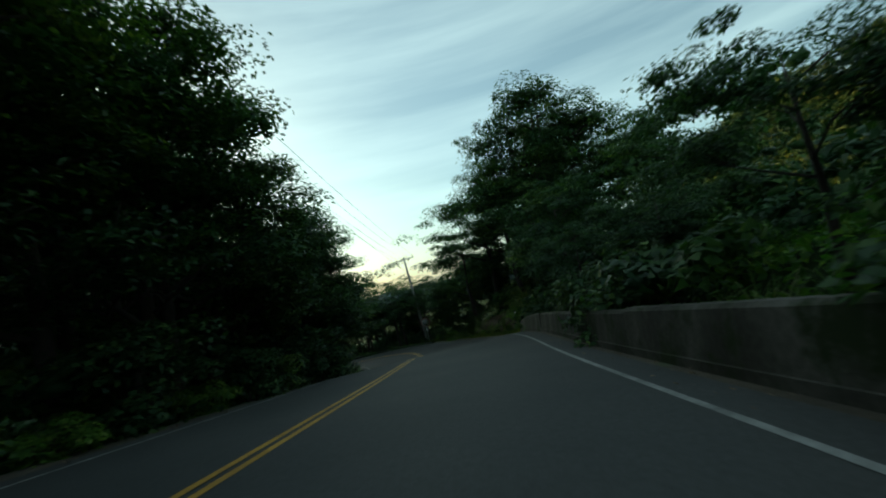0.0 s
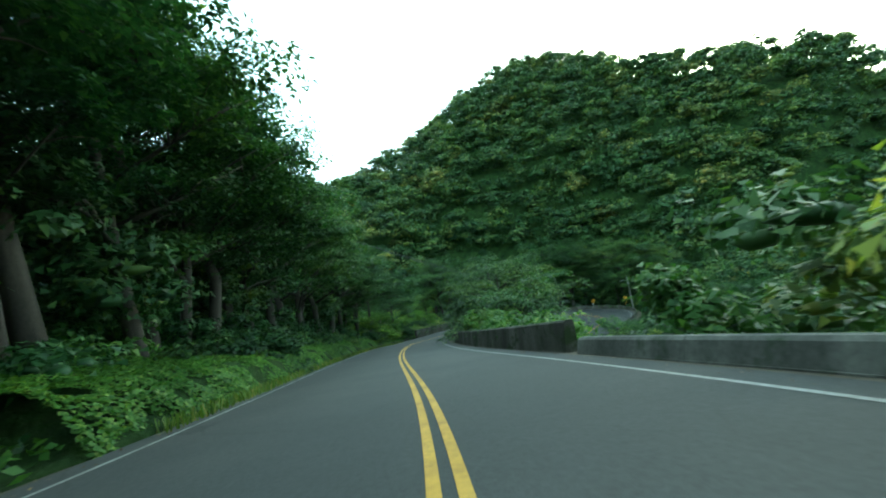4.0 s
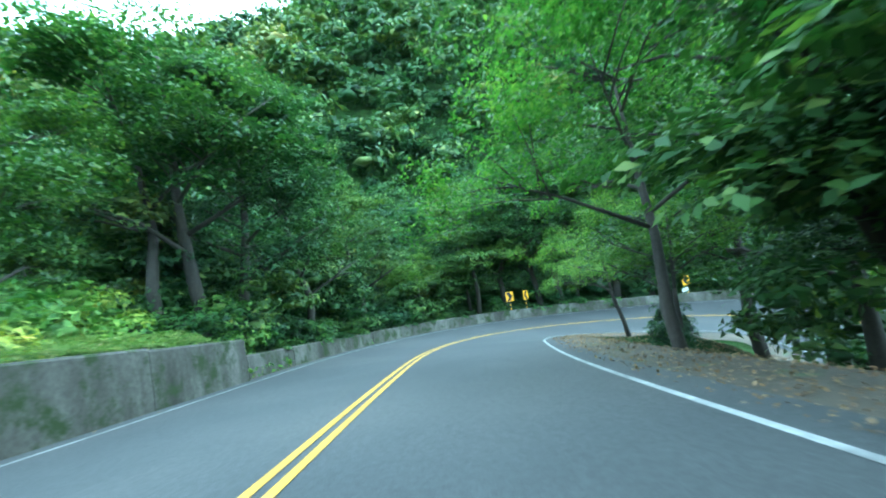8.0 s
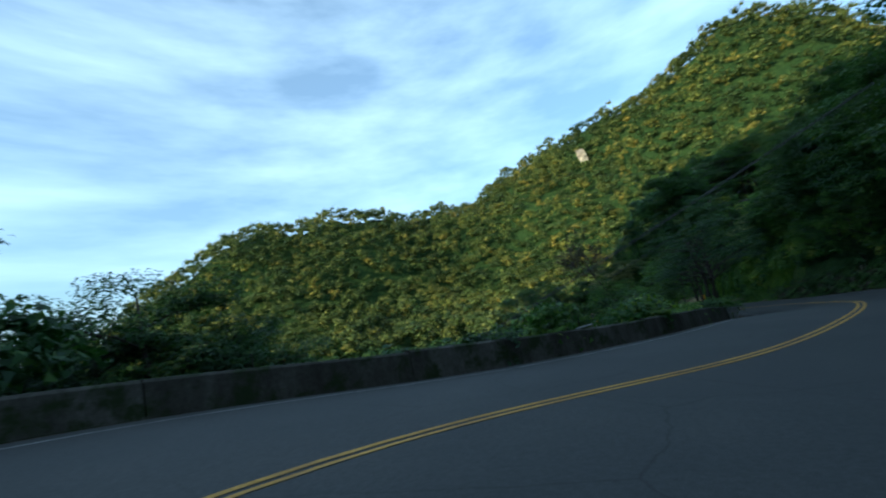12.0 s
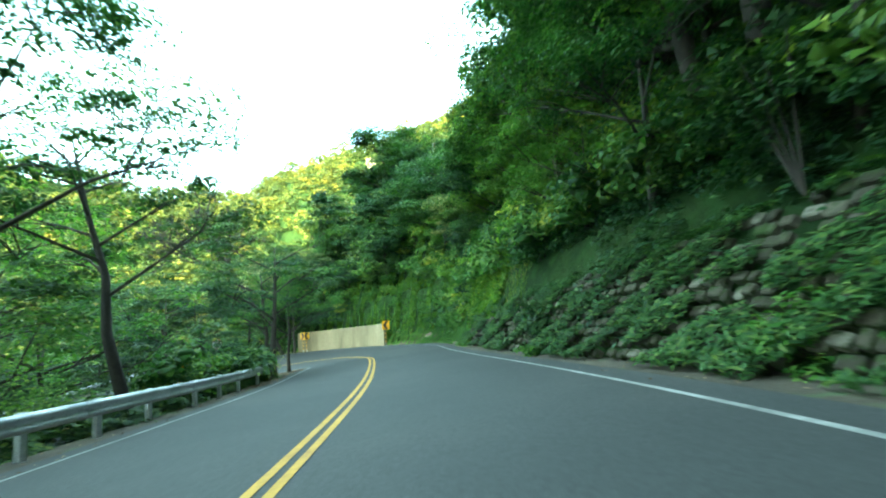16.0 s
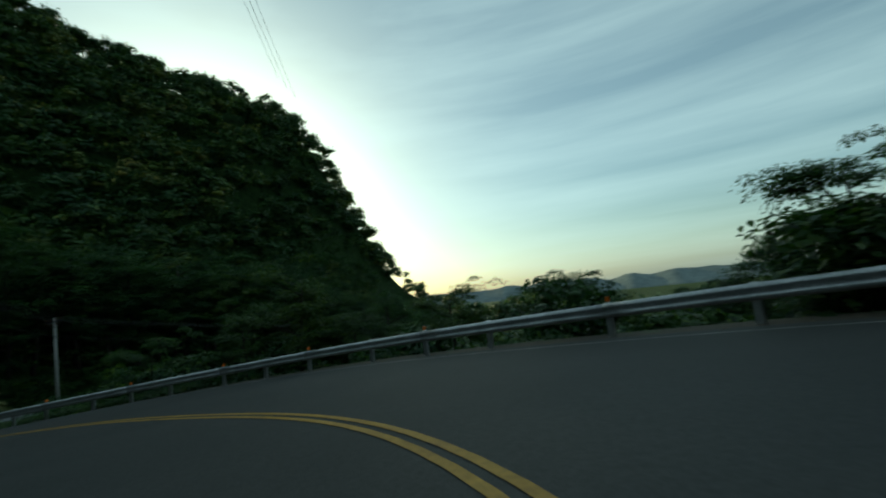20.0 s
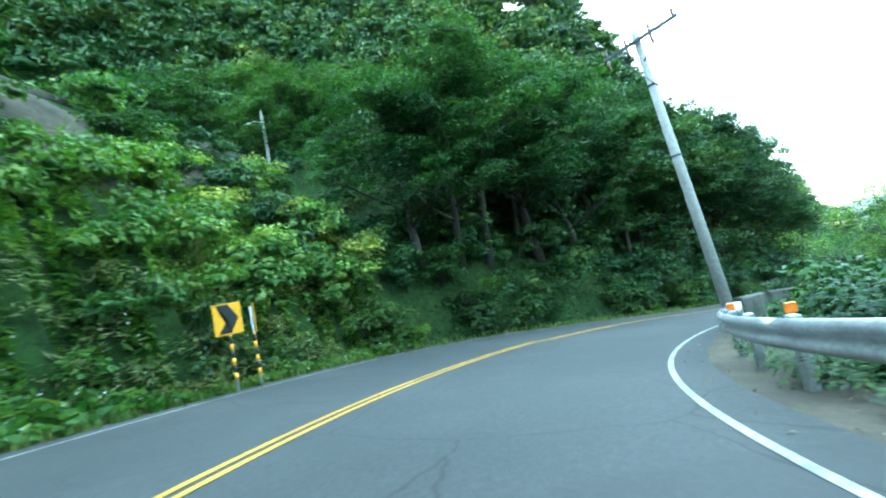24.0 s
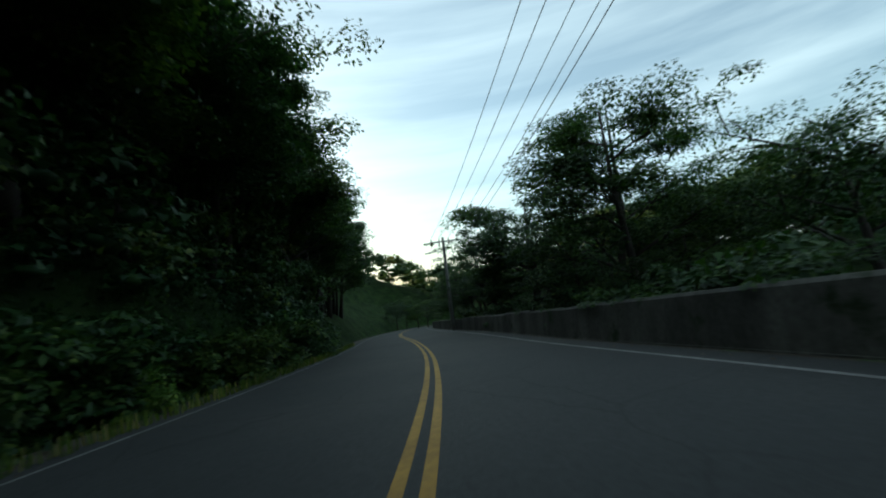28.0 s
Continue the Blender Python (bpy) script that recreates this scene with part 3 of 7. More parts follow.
def side_points():
    """Points that carry the ground: the road itself and the slopes beside it."""
    c, z, w = [], [], []
    for i in range(0, NST, 4):
        for o in (LEFT_AT[i] - 1.2, YELLOW_AT[i], RIGHT_AT[i] + 1.2):
            p = on_road(i, o)
            c.append(p[:2]), z.append(p[2] - 0.1), w.append(1.0)
        for edge, sl, sg in ((LEFT_AT, LEFT_SLOPE, -1), (RIGHT_AT, RIGHT_SLOPE, 1)):
            for d in (4.5, 9.0, 16.0):
                p = on_road(i, edge[i] + sg * (1.2 + d))
                far = np.abs(ST - ST[i]) > 1.6
                q = np.linalg.norm(XY[far] - p[:2], axis=1)
                if q.min() > 8.5 + d * 0.25:
                    c.append(p[:2]), z.append(SP[i][2] + (d + 0.4) * sl[i]), w.append(0.8)
        # an even bank where another stretch of the road runs close by
        for edge, sg in ((LEFT_AT, -1), (RIGHT_AT, 1)):
            p = on_road(i, edge[i] + sg * 1.4)
            far = np.where(np.abs(ST - ST[i]) > 1.6)[0]
            for other, s2 in ((LEFT_AT, -1), (RIGHT_AT, 1)):
                q = SP[far] + SR[far] * (other[far] + s2 * 1.4)[:, None]
                d = np.linalg.norm(q[:, :2] - p[:2], axis=1)
                k = int(np.argmin(d))
                if 1.5 < d[k] < 16 and (q[k, :2] - p[:2]) @ (SR[i, :2] * sg) > 0.75 * d[k]:
                    for f in (0.25, 0.5, 0.75):
                        m = p + (q[k] - p) * f
                        c.append(m[:2]), z.append(m[2] - 0.1), w.append(1.2)
    return np.array(c), np.array(z), np.array(w)


CTRL, CTRL_Z, CTRL_W = side_points()


def bump_at(x, y, cx, cy, sx, sy, h, turn=0.0):
    c, s = math.cos(radians(turn)), math.sin(radians(turn))
    u, v = (x - cx) * c + (y - cy) * s, -(x - cx) * s + (y - cy) * c
    return h * np.exp(-0.5 * ((u / sx) ** 2 + (v / sy) ** 2))


def hills(x, y):
    """The wide land: valley to the north-east, ridge to the west, high mountain across the valley to the east."""
    z = -46 + 0 * x
    z = z + bump_at(x, y, -240, 122, 62, 62, 129)                      # western ridge
    z = z + bump_at(x, y, -232, 50, 55, 40, 12)
    z = z + bump_at(x, y, -169, 221, 50, 48, 77)
    z = z + bump_at(x, y, -185, -45, 80, 60, 83)                       # hill behind the upper road
    z = z + bump_at(x, y, 75, -50, 55, 90, 45)                         # hill over the start
    z = z + bump_at(x, y, 205, 415, 75, 85, 108)                       # sunlit mountain
    z = z + bump_at(x, y, 225, 385, 24, 24, 17)
    z = z + bump_at(x, y, 310, 300, 80, 75, 102)
    z = z + bump_at(x, y, 400, 90, 95, 85, 93)
    z = z + bump_at(x, y, 335, -112, 95, 105, 231)
    z = z + bump_at(x, y, 520, 180, 120, 150, 138)
    # spurs and gullies run down the mountain
    spur = np.sin(x * 0.052 + 1.6 * np.sin(y * 0.021)) * np.sin(y * 0.047 + 1.1 * np.sin(x * 0.017)) + 0.5 * np.sin(x * 0.11 + y * 0.09) * np.sin(y * 0.13 - x * 0.05)
    z = z + 9.0 * spur * np.clip((x - 90) / 80, 0, 1) * np.clip((z + 40) / 40, 0, 1)
    z = z - 40 * np.clip((y - 250) / 600, 0, 1)
    return z


def ground_height(x, y):
    """Height of the land at arrays x, y, kept under the road."""
    x, y = np.atleast_1d(np.asarray(x, float)), np.atleast_1d(np.asarray(y, float))
    out = np.empty(len(x))
    for a in range(0, len(x), 4000):
        xx, yy = x[a:a + 4000], y[a:a + 4000]
        q = np.stack([xx, yy], 1)
        d2 = (xx[:, None] - CTRL[None, :, 0]) ** 2 + (yy[:, None] - CTRL[None, :, 1]) ** 2 + 0.6
        w = CTRL_W / d2 ** 1.5
        near = (w * CTRL_Z).sum(1) / w.sum(1)
        dist = np.sqrt(((xx[:, None] - XY[None, ::3, 0]) ** 2 + (yy[:, None] - XY[None, ::3, 1]) ** 2).min(1))
        far = hills(xx, yy)
        # on the hill sides the land goes on rising or falling away from the road
        k = np.clip((dist - 16) / 38, 0, 1)
        k = k * k * (3 - 2 * k)
        z = near * (1 - k) + far * k
        z += 0.5 * np.sin(xx * 0.31 + yy * 0.17) * np.sin(yy * 0.23 - xx * 0.11) * np.clip((dist - 12) / 10, 0, 1)
        z += bump_at(xx, yy, -107.6, 71.6, 2.4, 2.0, 1.0)          # earth mound inside the hairpin
        for b in range(len(xx)):
            if dist[b] < 22:
                e = XY - q[b]
                n2 = (e ** 2).sum(1)
                i = int(np.argmin(n2))
                lat = -(e[i] @ SR[i][:2])
                over = max(LEFT_AT[i] - 0.9 - lat, lat - RIGHT_AT[i] - 0.9)
                if over < 1.8:
                    z[b] = min(z[b], SP[i][2] + SR[i][2] * lat - (0.4 if over < 0.6 else 0.12))
        out[a:a + 4000] = z
    return out


def spread(lo, hi, step, reach, n):
    fine = np.arange(lo, hi + 0.01, step)
    grow = np.cumsum(np.geomspace(step, reach / 6.5, n))
    grow = grow / grow[-1] * reach
    return np.concatenate([lo - grow[::-1], fine, hi + grow])


FINE = {}


def fast_mesh(name, verts, faces, mat, smooth=False):
    """A mesh of quads (n, 4) or triangles (n, 3) from arrays."""
    me = bpy.data.meshes.new(name)
    verts, faces = np.asarray(verts, np.float32), np.asarray(faces, np.int32)
    k = faces.shape[1]
    me.vertices.add(len(verts))
    me.vertices.foreach_set("co", verts.ravel())
    me.loops.add(faces.size)
    me.loops.foreach_set("vertex_index", faces.ravel())
    me.polygons.add(len(faces))
    me.polygons.foreach_set("loop_start", np.arange(0, faces.size, k, dtype=np.int32))
    me.materials.append(mat)
    me.update(calc_edges=True)
    if smooth:
        me.shade_smooth()
    return me


def land(x, y):
    """Height of the built ground at arrays x, y, and its steepness."""
    gx, gy, Z = FINE["x"], FINE["y"], FINE["z"]
    i = np.clip(np.searchsorted(gx, x) - 1, 0, len(gx) - 2)
    j = np.clip(np.searchsorted(gy, y) - 1, 0, len(gy) - 2)
    u, v = (x - gx[i]) / (gx[i + 1] - gx[i]), (y - gy[j]) / (gy[j + 1] - gy[j])
    a, b, c, d = Z[j, i], Z[j, i + 1], Z[j + 1, i], Z[j + 1, i + 1]
    z = a * (1 - u) * (1 - v) + b * u * (1 - v) + c * (1 - u) * v + d * u * v
    return z, np.hypot((b - a) / (gx[i + 1] - gx[i]), (c - a) / (gy[j + 1] - gy[j]))


def build_ground():
    gx, gy = spread(-165, 25, 1.3, 2200, 34), spread(-45, 235, 1.3, 2200, 34)
    X, Y = np.meshgrid(gx, gy)
    Z = ground_height(X.ravel(), Y.ravel())
    v = np.stack([X.ravel(), Y.ravel(), Z], 1)
    nx, ny = len(gx), len(gy)
    a = (np.arange(ny - 1)[:, None] * nx + np.arange(nx - 1)[None, :]).ravel()
    f = np.stack([a, a + 1, a + nx + 1, a + nx], 1)
    FINE["x"], FINE["y"], FINE["z"] = gx, gy, Z.reshape(ny, nx)
    return tagged(part("ground", fast_mesh("ground", v, f, SOIL, True)), "forest floor of dark soil and moss on steep hillsides", "ground", kind="structure")


build_ground()

# ---------------------------------------------------------------- road
across = [LEFT_AT - 0.55] + [LEFT_AT + (YELLOW_AT - LEFT_AT) * k / 6 for k in range(6)] + [YELLOW_AT + (RIGHT_AT - YELLOW_AT) * k / 5 for k in range(6)] + [RIGHT_AT + 0.5]
ROAD = tagged(part("road", ribbon("road", 0, NST - 1, across, [0] * 14, ASPHALT)), "worn grey asphalt mountain road with two lanes", "road", kind="structure")
for side, edge, sg in (("left", LEFT_AT, -1), ("right", RIGHT_AT, 1)):
    o = [edge + sg * 0.45, edge + sg * 0.8, edge + sg * 1.5, edge + sg * 2.0]
    r = [-0.012, -0.03, -0.02, -0.10]
    high = [int(np.argmin(np.abs(ST - k))) for k in (14.9, 17.6)]
    for a, b, run, drop in ((0, high[0], (1.95, 2.4, 3.1, 4.2), (-0.10, -0.45, -1.6, -4.4)), (high[0], high[1], (1.95, 2.1, 2.3, 2.45) if sg < 0 else (1.95, 2.4, 3.1, 4.2), (-0.10, -0.25, -0.6, -1.0) if sg < 0 else (-0.10, -0.45, -1.6, -4.4)), (high[1], NST - 1, (1.95, 2.4, 3.1, 4.2), (-0.10, -0.45, -1.6, -4.4))):
        skirt = [edge + sg * k for k in run], list(drop)
        tagged(part("bank_edge", ribbon("bank_edge", a, b, skirt[0][::sg], skirt[1][::sg], SOIL)), "dark earth falling away behind the verge", "bank", kind="structure")
    if sg > 0:
        tagged(part("verge_right", ribbon("verge_right", 0, NST - 1, o, r, SHOULDER)), "gravel and dirt verge strewn with leaves beside the asphalt", "verge", kind="structure")
    else:
        tagged(part("verge_left", ribbon("verge_left", 0, NST - 1, o[::-1], r[::-1], SHOULDER)), "gravel and dirt verge strewn with leaves beside the asphalt", "verge", kind="structure")
for k in (-0.15, 0.05):
    part("yellow_line", ribbon("yellow_line", 0, NST - 1, [YELLOW_AT + k, YELLOW_AT + k + 0.10], [0.008, 0.008], YELLOW_PAINT), ROAD, "solid yellow painted line")
for edge, k in ((LEFT_AT, -0.05), (RIGHT_AT, -0.10)):
    part("white_line", ribbon("white_line", 0, NST - 1, [edge + k, edge + k + 0.085], [0.006, 0.006], WHITE_PAINT), ROAD, "solid white edge line")


# ---------------------------------------------------------------- walls along the road
def along(t0, t1, metres):
    """Station pairs that cut t0..t1 into pieces of about the given length."""
    a, b = station(t0), station(t1)
    n = max(1, round((b - a) * 0.6 / metres))
    c = np.linspace(a, b, n + 1).round().astype(int)
    return list(zip(c[:-1], c[1:]))


def parapet(name, t0, t1, edge, sg, gap, height, thick, mat, label, piece=4.2, footing=0.0, batter=0.06, drop=1.6):
    """A concrete wall in cast lengths. sg: -1 left, 1 right of the road; gap: metres from the painted edge."""
    in_ = edge + sg * gap
    a, b = station(t0), station(t1)
    base = [(in_ - sg * 0.05, -0.5), (in_ - sg * 0.05, footing), (in_ + sg * (thick + 0.10), footing), (in_ + sg * (thick + 0.10), -drop)]
    wall = tagged(part(name, solid("footing", a, b, base, mat)), label, "wall", kind="structure")
    rnd = random.Random(name)
    for k, (i, j) in enumerate(along(t0, t1, piece)):
        h = height + rnd.uniform(-0.03, 0.03)
        o = rnd.uniform(-0.015, 0.015)
        line = [(in_ + sg * (o - 0.012), footing + 0.002), (in_ + sg * (o + batter * 0.8), h - 0.05), (in_ + sg * (o + batter + 0.04), h), (in_ + sg * (thick - 0.04), h), (in_ + sg * thick, h - 0.05), (in_ + sg * (thick + 0.02), -0.4)]
        me = solid("panel", i, j, line, mat)
        # a narrow open joint
        for v in me.vertices[:6]:
            v.co += Vector(SF[i] * 0.012)
        for v in me.vertices[-6:]:
            v.co -= Vector(SF[j] * 0.012)
        part("panel", me, wall)
    return wall
parapet("wall_start", -2.6, 1.55, RIGHT_AT, 1, 0.75, 0.72, 0.35, MOSSY_CONCRETE, "mossy grey concrete retaining wall under a wooded bank", 5, 0.1)
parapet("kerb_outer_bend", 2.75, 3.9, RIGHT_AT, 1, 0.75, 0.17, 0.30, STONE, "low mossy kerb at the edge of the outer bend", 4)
parapet("kerb_outer_wall", 3.92, 4.7, RIGHT_AT, 1, 0.75, 0.36, 0.30, CONCRETE, "low dark concrete kerb wall round the outer bend", 4)
parapet("wall_outer_bend", 4.72, 7.75, RIGHT_AT, 1, 0.75, 0.76, 0.30, MOSSY_CONCRETE, "weathered grey concrete parapet wall along the bend", 4, drop=4.6)
parapet("kerb_grass_bank", 6.3, 7.58, LEFT_AT, -1, 0.7, 0.30, 0.3, STONE, "low mossy stone edging under the grassy bank", 1.8)
parapet("wall_bank", 7.6, 8.75, LEFT_AT, -1, 0.5, 1.3, 0.35, MOSSY_CONCRETE, "stained grey concrete retaining wall with grass on top", 4)
parapet("wall_hairpin", 8.8, 14.8, LEFT_AT, -1, 0.9, 0.72, 0.28, MOSSY_CONCRETE, "low stained concrete parapet with moss round the hairpin", 3.2)
parapet("wall_valley", 25.0, 33.0, RIGHT_AT, 1, 0.75, 0.82, 0.28, CONCRETE, "weathered brown-grey concrete parapet on the valley side", 4)
parapet("wall_tan", 18.82, 19.5, RIGHT_AT, 1, 0.9, 2.05, 0.4, TAN_CONCRETE, "plain tan concrete retaining wall with rain streaks", 12)


def rubble_material():
    """Field stones: each its own grey, some pale, with moss in the hollows."""
    m, nt, b = material("rubble_stone", 0.95)
    b.inputs["Specular IOR Level"].default_value = 0.1
    info, geo = nt.nodes.new("ShaderNodeObjectInfo"), nt.nodes.new("ShaderNodeNewGeometry")
    both = nt.nodes.new("ShaderNodeMath")
    both.operation = "ADD"
    nt.links.new(info.outputs["Random"], both.inputs[0])
    nt.links.new(geo.outputs["Random Per Island"], both.inputs[1])
    one = nt.nodes.new("ShaderNodeMath")
    one.operation = "FRACT"
    nt.links.new(both.outputs[0], one.inputs[0])
    col = ramp_node(nt, one.outputs[0], ((0.0, (0.030, 0.028, 0.020)), (0.55, (0.062, 0.055, 0.040)), (0.9, (0.082, 0.074, 0.055)), (1.0, (0.15, 0.138, 0.11)))).outputs[0]
    grain = noise_node(nt, 7, 8, 0.7)
    col = mixed(nt, 0.8, col, ramp_node(nt, grain.outputs["Fac"], ((0.3, (0.5, 0.5, 0.5)), (0.7, (1.3, 1.3, 1.3)))).outputs[0], "MULTIPLY")
    moss = ramp_node(nt, noise_node(nt, 1.4, 7, 0.7).outputs["Fac"], ((0.5, (0, 0, 0)), (0.62, (1, 1, 1)))).outputs[0]
    nt.links.new(mixed(nt, moss, col, (0.030, 0.045, 0.014)), b.inputs["Base Color"])
    bumped(nt, b, grain.outputs["Fac"], 0.9, 0.03)
    return m


RUBBLE = rubble_material()


def rubble_wall(name, t0, t1, edge, sg, gap, height, batter, near, label, course=0.27):
    """A battered wall of rough stones in uneven courses. near: the stretch whose stones are parts of their own; the rest is joined."""
    a, b = station(t0), station(t1)
    in_ = edge + sg * gap
    core = [(in_ + sg * 0.10, -0.5), (in_ + sg * (0.10 + batter), height - 0.05), (in_ + sg * (batter + 1.1), height - 0.02), (in_ + sg * (batter + 1.5), -0.5)]
    wall = tagged(part(name, solid("wall_core", a, b, core, SOIL)), label, "wall", kind="structure")
    rnd = random.Random(name)
    shapes = []
    for k in range(14):
        bm = bmesh.new()
        bmesh.ops.create_cube(bm, size=1)
        for v in bm.verts:
            v.co.x *= rnd.uniform(0.82, 1.0)
            v.co.z *= rnd.uniform(0.78, 1.0)
            v.co.y += rnd.uniform(-0.15, 0.15)
        bmesh.ops.bevel(bm, geom=bm.edges, offset=0.13, segments=1, affect="EDGES")
        shapes.append(from_bmesh("stone", bm, RUBBLE))
    n0, n1 = station(near[0]), station(near[1])
    count, v_, f_ = 0, [], []
    rows = max(1, round(height / course))
    for c in range(rows):
        z = height * (c + 0.5) / rows
        at = a + 0.4 * rnd.random()
        while at < b - 1.2:
            w = rnd.uniform(0.7, 1.7) * course
            i = int(at)
            u = at - i
            lat = sg * (0.12 + batter * z / height + rnd.uniform(-0.03, 0.05))
            zz = z + rnd.uniform(-0.04, 0.04)
            p = on_road(i, in_[i] + lat, zz) * (1 - u) + on_road(i + 1, in_[i + 1] + lat, zz) * u
            m = Matrix.Translation(p) @ Matrix.Rotation(heading(i) + sg * math.pi / 2, 4, "Z") @ Matrix.Rotation(math.atan2(batter, height), 4, "X") @ Matrix.Rotation(rnd.uniform(-0.12, 0.12), 4, "Y") @ Matrix.Diagonal((w, 0.17, height / rows * rnd.uniform(0.85, 1.1), 1))
            me = rnd.choice(shapes)
            at += (w + 0.03) / 0.6
            if rnd.random() < 0.12:
                continue                       # a hollow where a stone has gone and grass grows
            if n0 <= i <= n1 and count < 300:
                part("stone", me, wall, m=m)
                count += 1
            else:
                o = len(v_)
                v_ += [m @ q.co for q in me.vertices]
                f_ += [tuple(o + k for k in q.vertices) for q in me.polygons]
    if v_:
        tagged(part("stone_rest", mesh("stone_rest", v_, f_, RUBBLE), wall), kind="stuff")
    return wall


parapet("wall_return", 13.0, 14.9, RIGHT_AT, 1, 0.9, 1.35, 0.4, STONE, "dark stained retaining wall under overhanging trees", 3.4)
rubble_wall("wall_slope", 15.0, 17.5, RIGHT_AT, 1, 1.0, 2.1, 1.5, (16.2, 17.0), "sloping retaining wall of mossy rough stones and grass", 0.21)


def bank(name, t0, t1, edge, sg, outline, mat, label, ease=5.0):
    """A bank of earth along the road; outline: (offset beyond the edge, rise) points from the road outwards, running out at both ends."""
    a, b = station(t0), station(t1)
    v, f, n = [], [], len(outline)
    for i in range(a, b + 1):
        k = max(0.02, min(1.0, (i - a) * 0.6 / ease, (b - i) * 0.6 / ease))
        k = k * k * (3 - 2 * k)
        for q, (o, r) in enumerate(outline):
            w = 0.12 * math.sin(i * 0.37 + q) + 0.08 * math.sin(i * 0.91 + 2 * q)
            v.append(on_road(i, edge[i] + sg * (o + (w if 0 < q else 0)), r * k if r > 0 else r))
    for i in range(b - a):
        for q in range(n - 1):
            g = (i * n + q, i * n + q + 1, (i + 1) * n + q + 1, (i + 1) * n + q)
            f.append(g if sg > 0 else g[::-1])
    return tagged(part(name, mesh(name, v, f, mat, True)), label, "bank", kind="structure")


IVY_BANK = [(0.62, -0.3), (0.72, 0.12), (1.0, 0.75), (1.45, 1.05), (2.6, 1.25), (4.6, 1.6), (5.4, 0.4)]
bank("bank_ivy_left", 4.4, 6.75, LEFT_AT, -1, IVY_BANK, SOIL, "steep earth bank overgrown with ivy beside the road")
SCAR_BANK = [(0.85, -0.25), (1.0, 0.06), (1.7, 0.65), (2.6, 1.1), (3.3, 1.7), (3.6, 2.6), (4.0, 3.4), (5.2, 4.6), (6.0, 3.0)]
bank("bank_scar", 17.25, 18.85, RIGHT_AT, 1, SCAR_BANK, ROCK, "grassy bank under a scar of bare tan earth", 3.5)
bank("bank_earth", 13.3, 14.95, RIGHT_AT, 1, [(1.25, 0.9), (1.5, 1.45), (2.2, 1.75), (3.4, 2.2), (4.6, 2.2), (5.4, 1.0)], SHOULDER, "dark earth bank over the retaining wall", 5.0)
RAIL_SLOPE = [(1.3, -0.15), (1.9, -0.35), (2.7, -2.0), (3.4, -4.2), (4.1, -6.6)]
bank("slope_green", 14.8, 17.3, LEFT_AT, -1, RAIL_SLOPE, SOIL, "steep green slope under the guardrail", 1.0)
bank("slope_sprayed", 13.15, 14.75, LEFT_AT, -1, [(1.25, -0.25), (2.3, -0.3), (3.3, -1.35), (4.5, -4.0), (5.2, -5.6)], SHOTCRETE, "grey sprayed-concrete slope under the upper road's parapet", 1.0)


# ---------------------------------------------------------------- guardrails
def guardrail(t0, t1, edge, sg, gap, label, dots=True):
    """A W-beam rail on posts, with orange reflectors on top of the posts."""
    a, b = station(t0), station(t1)
    o = edge + sg * gap
    prof = [(0.0, 0.40), (-0.06, 0.45), (-0.06, 0.50), (0.0, 0.555), (-0.06, 0.61), (-0.06, 0.66), (0.0, 0.71)]
    line = [(o + sg * x, z) for x, z in prof] + [(o + sg * (x + 0.008), z + 0.004) for x, z in prof[::-1]]
    rail = tagged(new("guardrail"), label, "guardrail", "guardrails along the road")
    rail.location = on_road(a, o[a])
    inv = Matrix.Translation(-rail.location)
    post_me = box_mesh("post", (0.10, 0.14, 1.15), GALVANISED, 0.012, (0, 0, 0.15))
    block_me = box_mesh("block", (0.12, 0.10, 0.26), GALVANISED, 0.008)
    dot_me = box_mesh("reflector", (0.11, 0.03, 0.11), ORANGE, 0.012)
    for i, j in along(t0, t1, 4.0):
        part("beam", solid("beam", i, j, line, GALVANISED, True), rail, m=inv)
    for k, (i, j) in enumerate(along(t0, t1, 2.0)):
        turn = Matrix.Rotation(heading(i), 4, "Z")
        p = Vector(on_road(i, o[i] + sg * 0.16)) - rail.location
        post = part("post", post_me, rail, m=Matrix.Translation(p) @ turn)
        part("block", block_me, post, m=Matrix.Translation((-sg * 0.09, 0, 0.555)))
        if dots and k % 2 == 0:
            part("reflector", dot_me, post, "orange reflector", Matrix.Translation((0, 0, 0.80)))
    end = tube_mesh("end_piece", [(0, 0, 0.36), (0, 0, 0.75)], [0.16, 0.16], GALVANISED, 12)
    for i in (a, b):
        part("end_piece", end, rail, "rounded end of the rail", Matrix.Translation(Vector(on_road(i, o[i] + sg * 0.10)) - rail.location))
    return rail


guardrail(14.85, 17.25, LEFT_AT, -1, 1.0, "galvanised steel guardrail in front of roadside trees", False)
guardrail(19.9, 24.92, RIGHT_AT, 1, 0.85, "galvanised steel guardrail with orange reflectors over the valley")


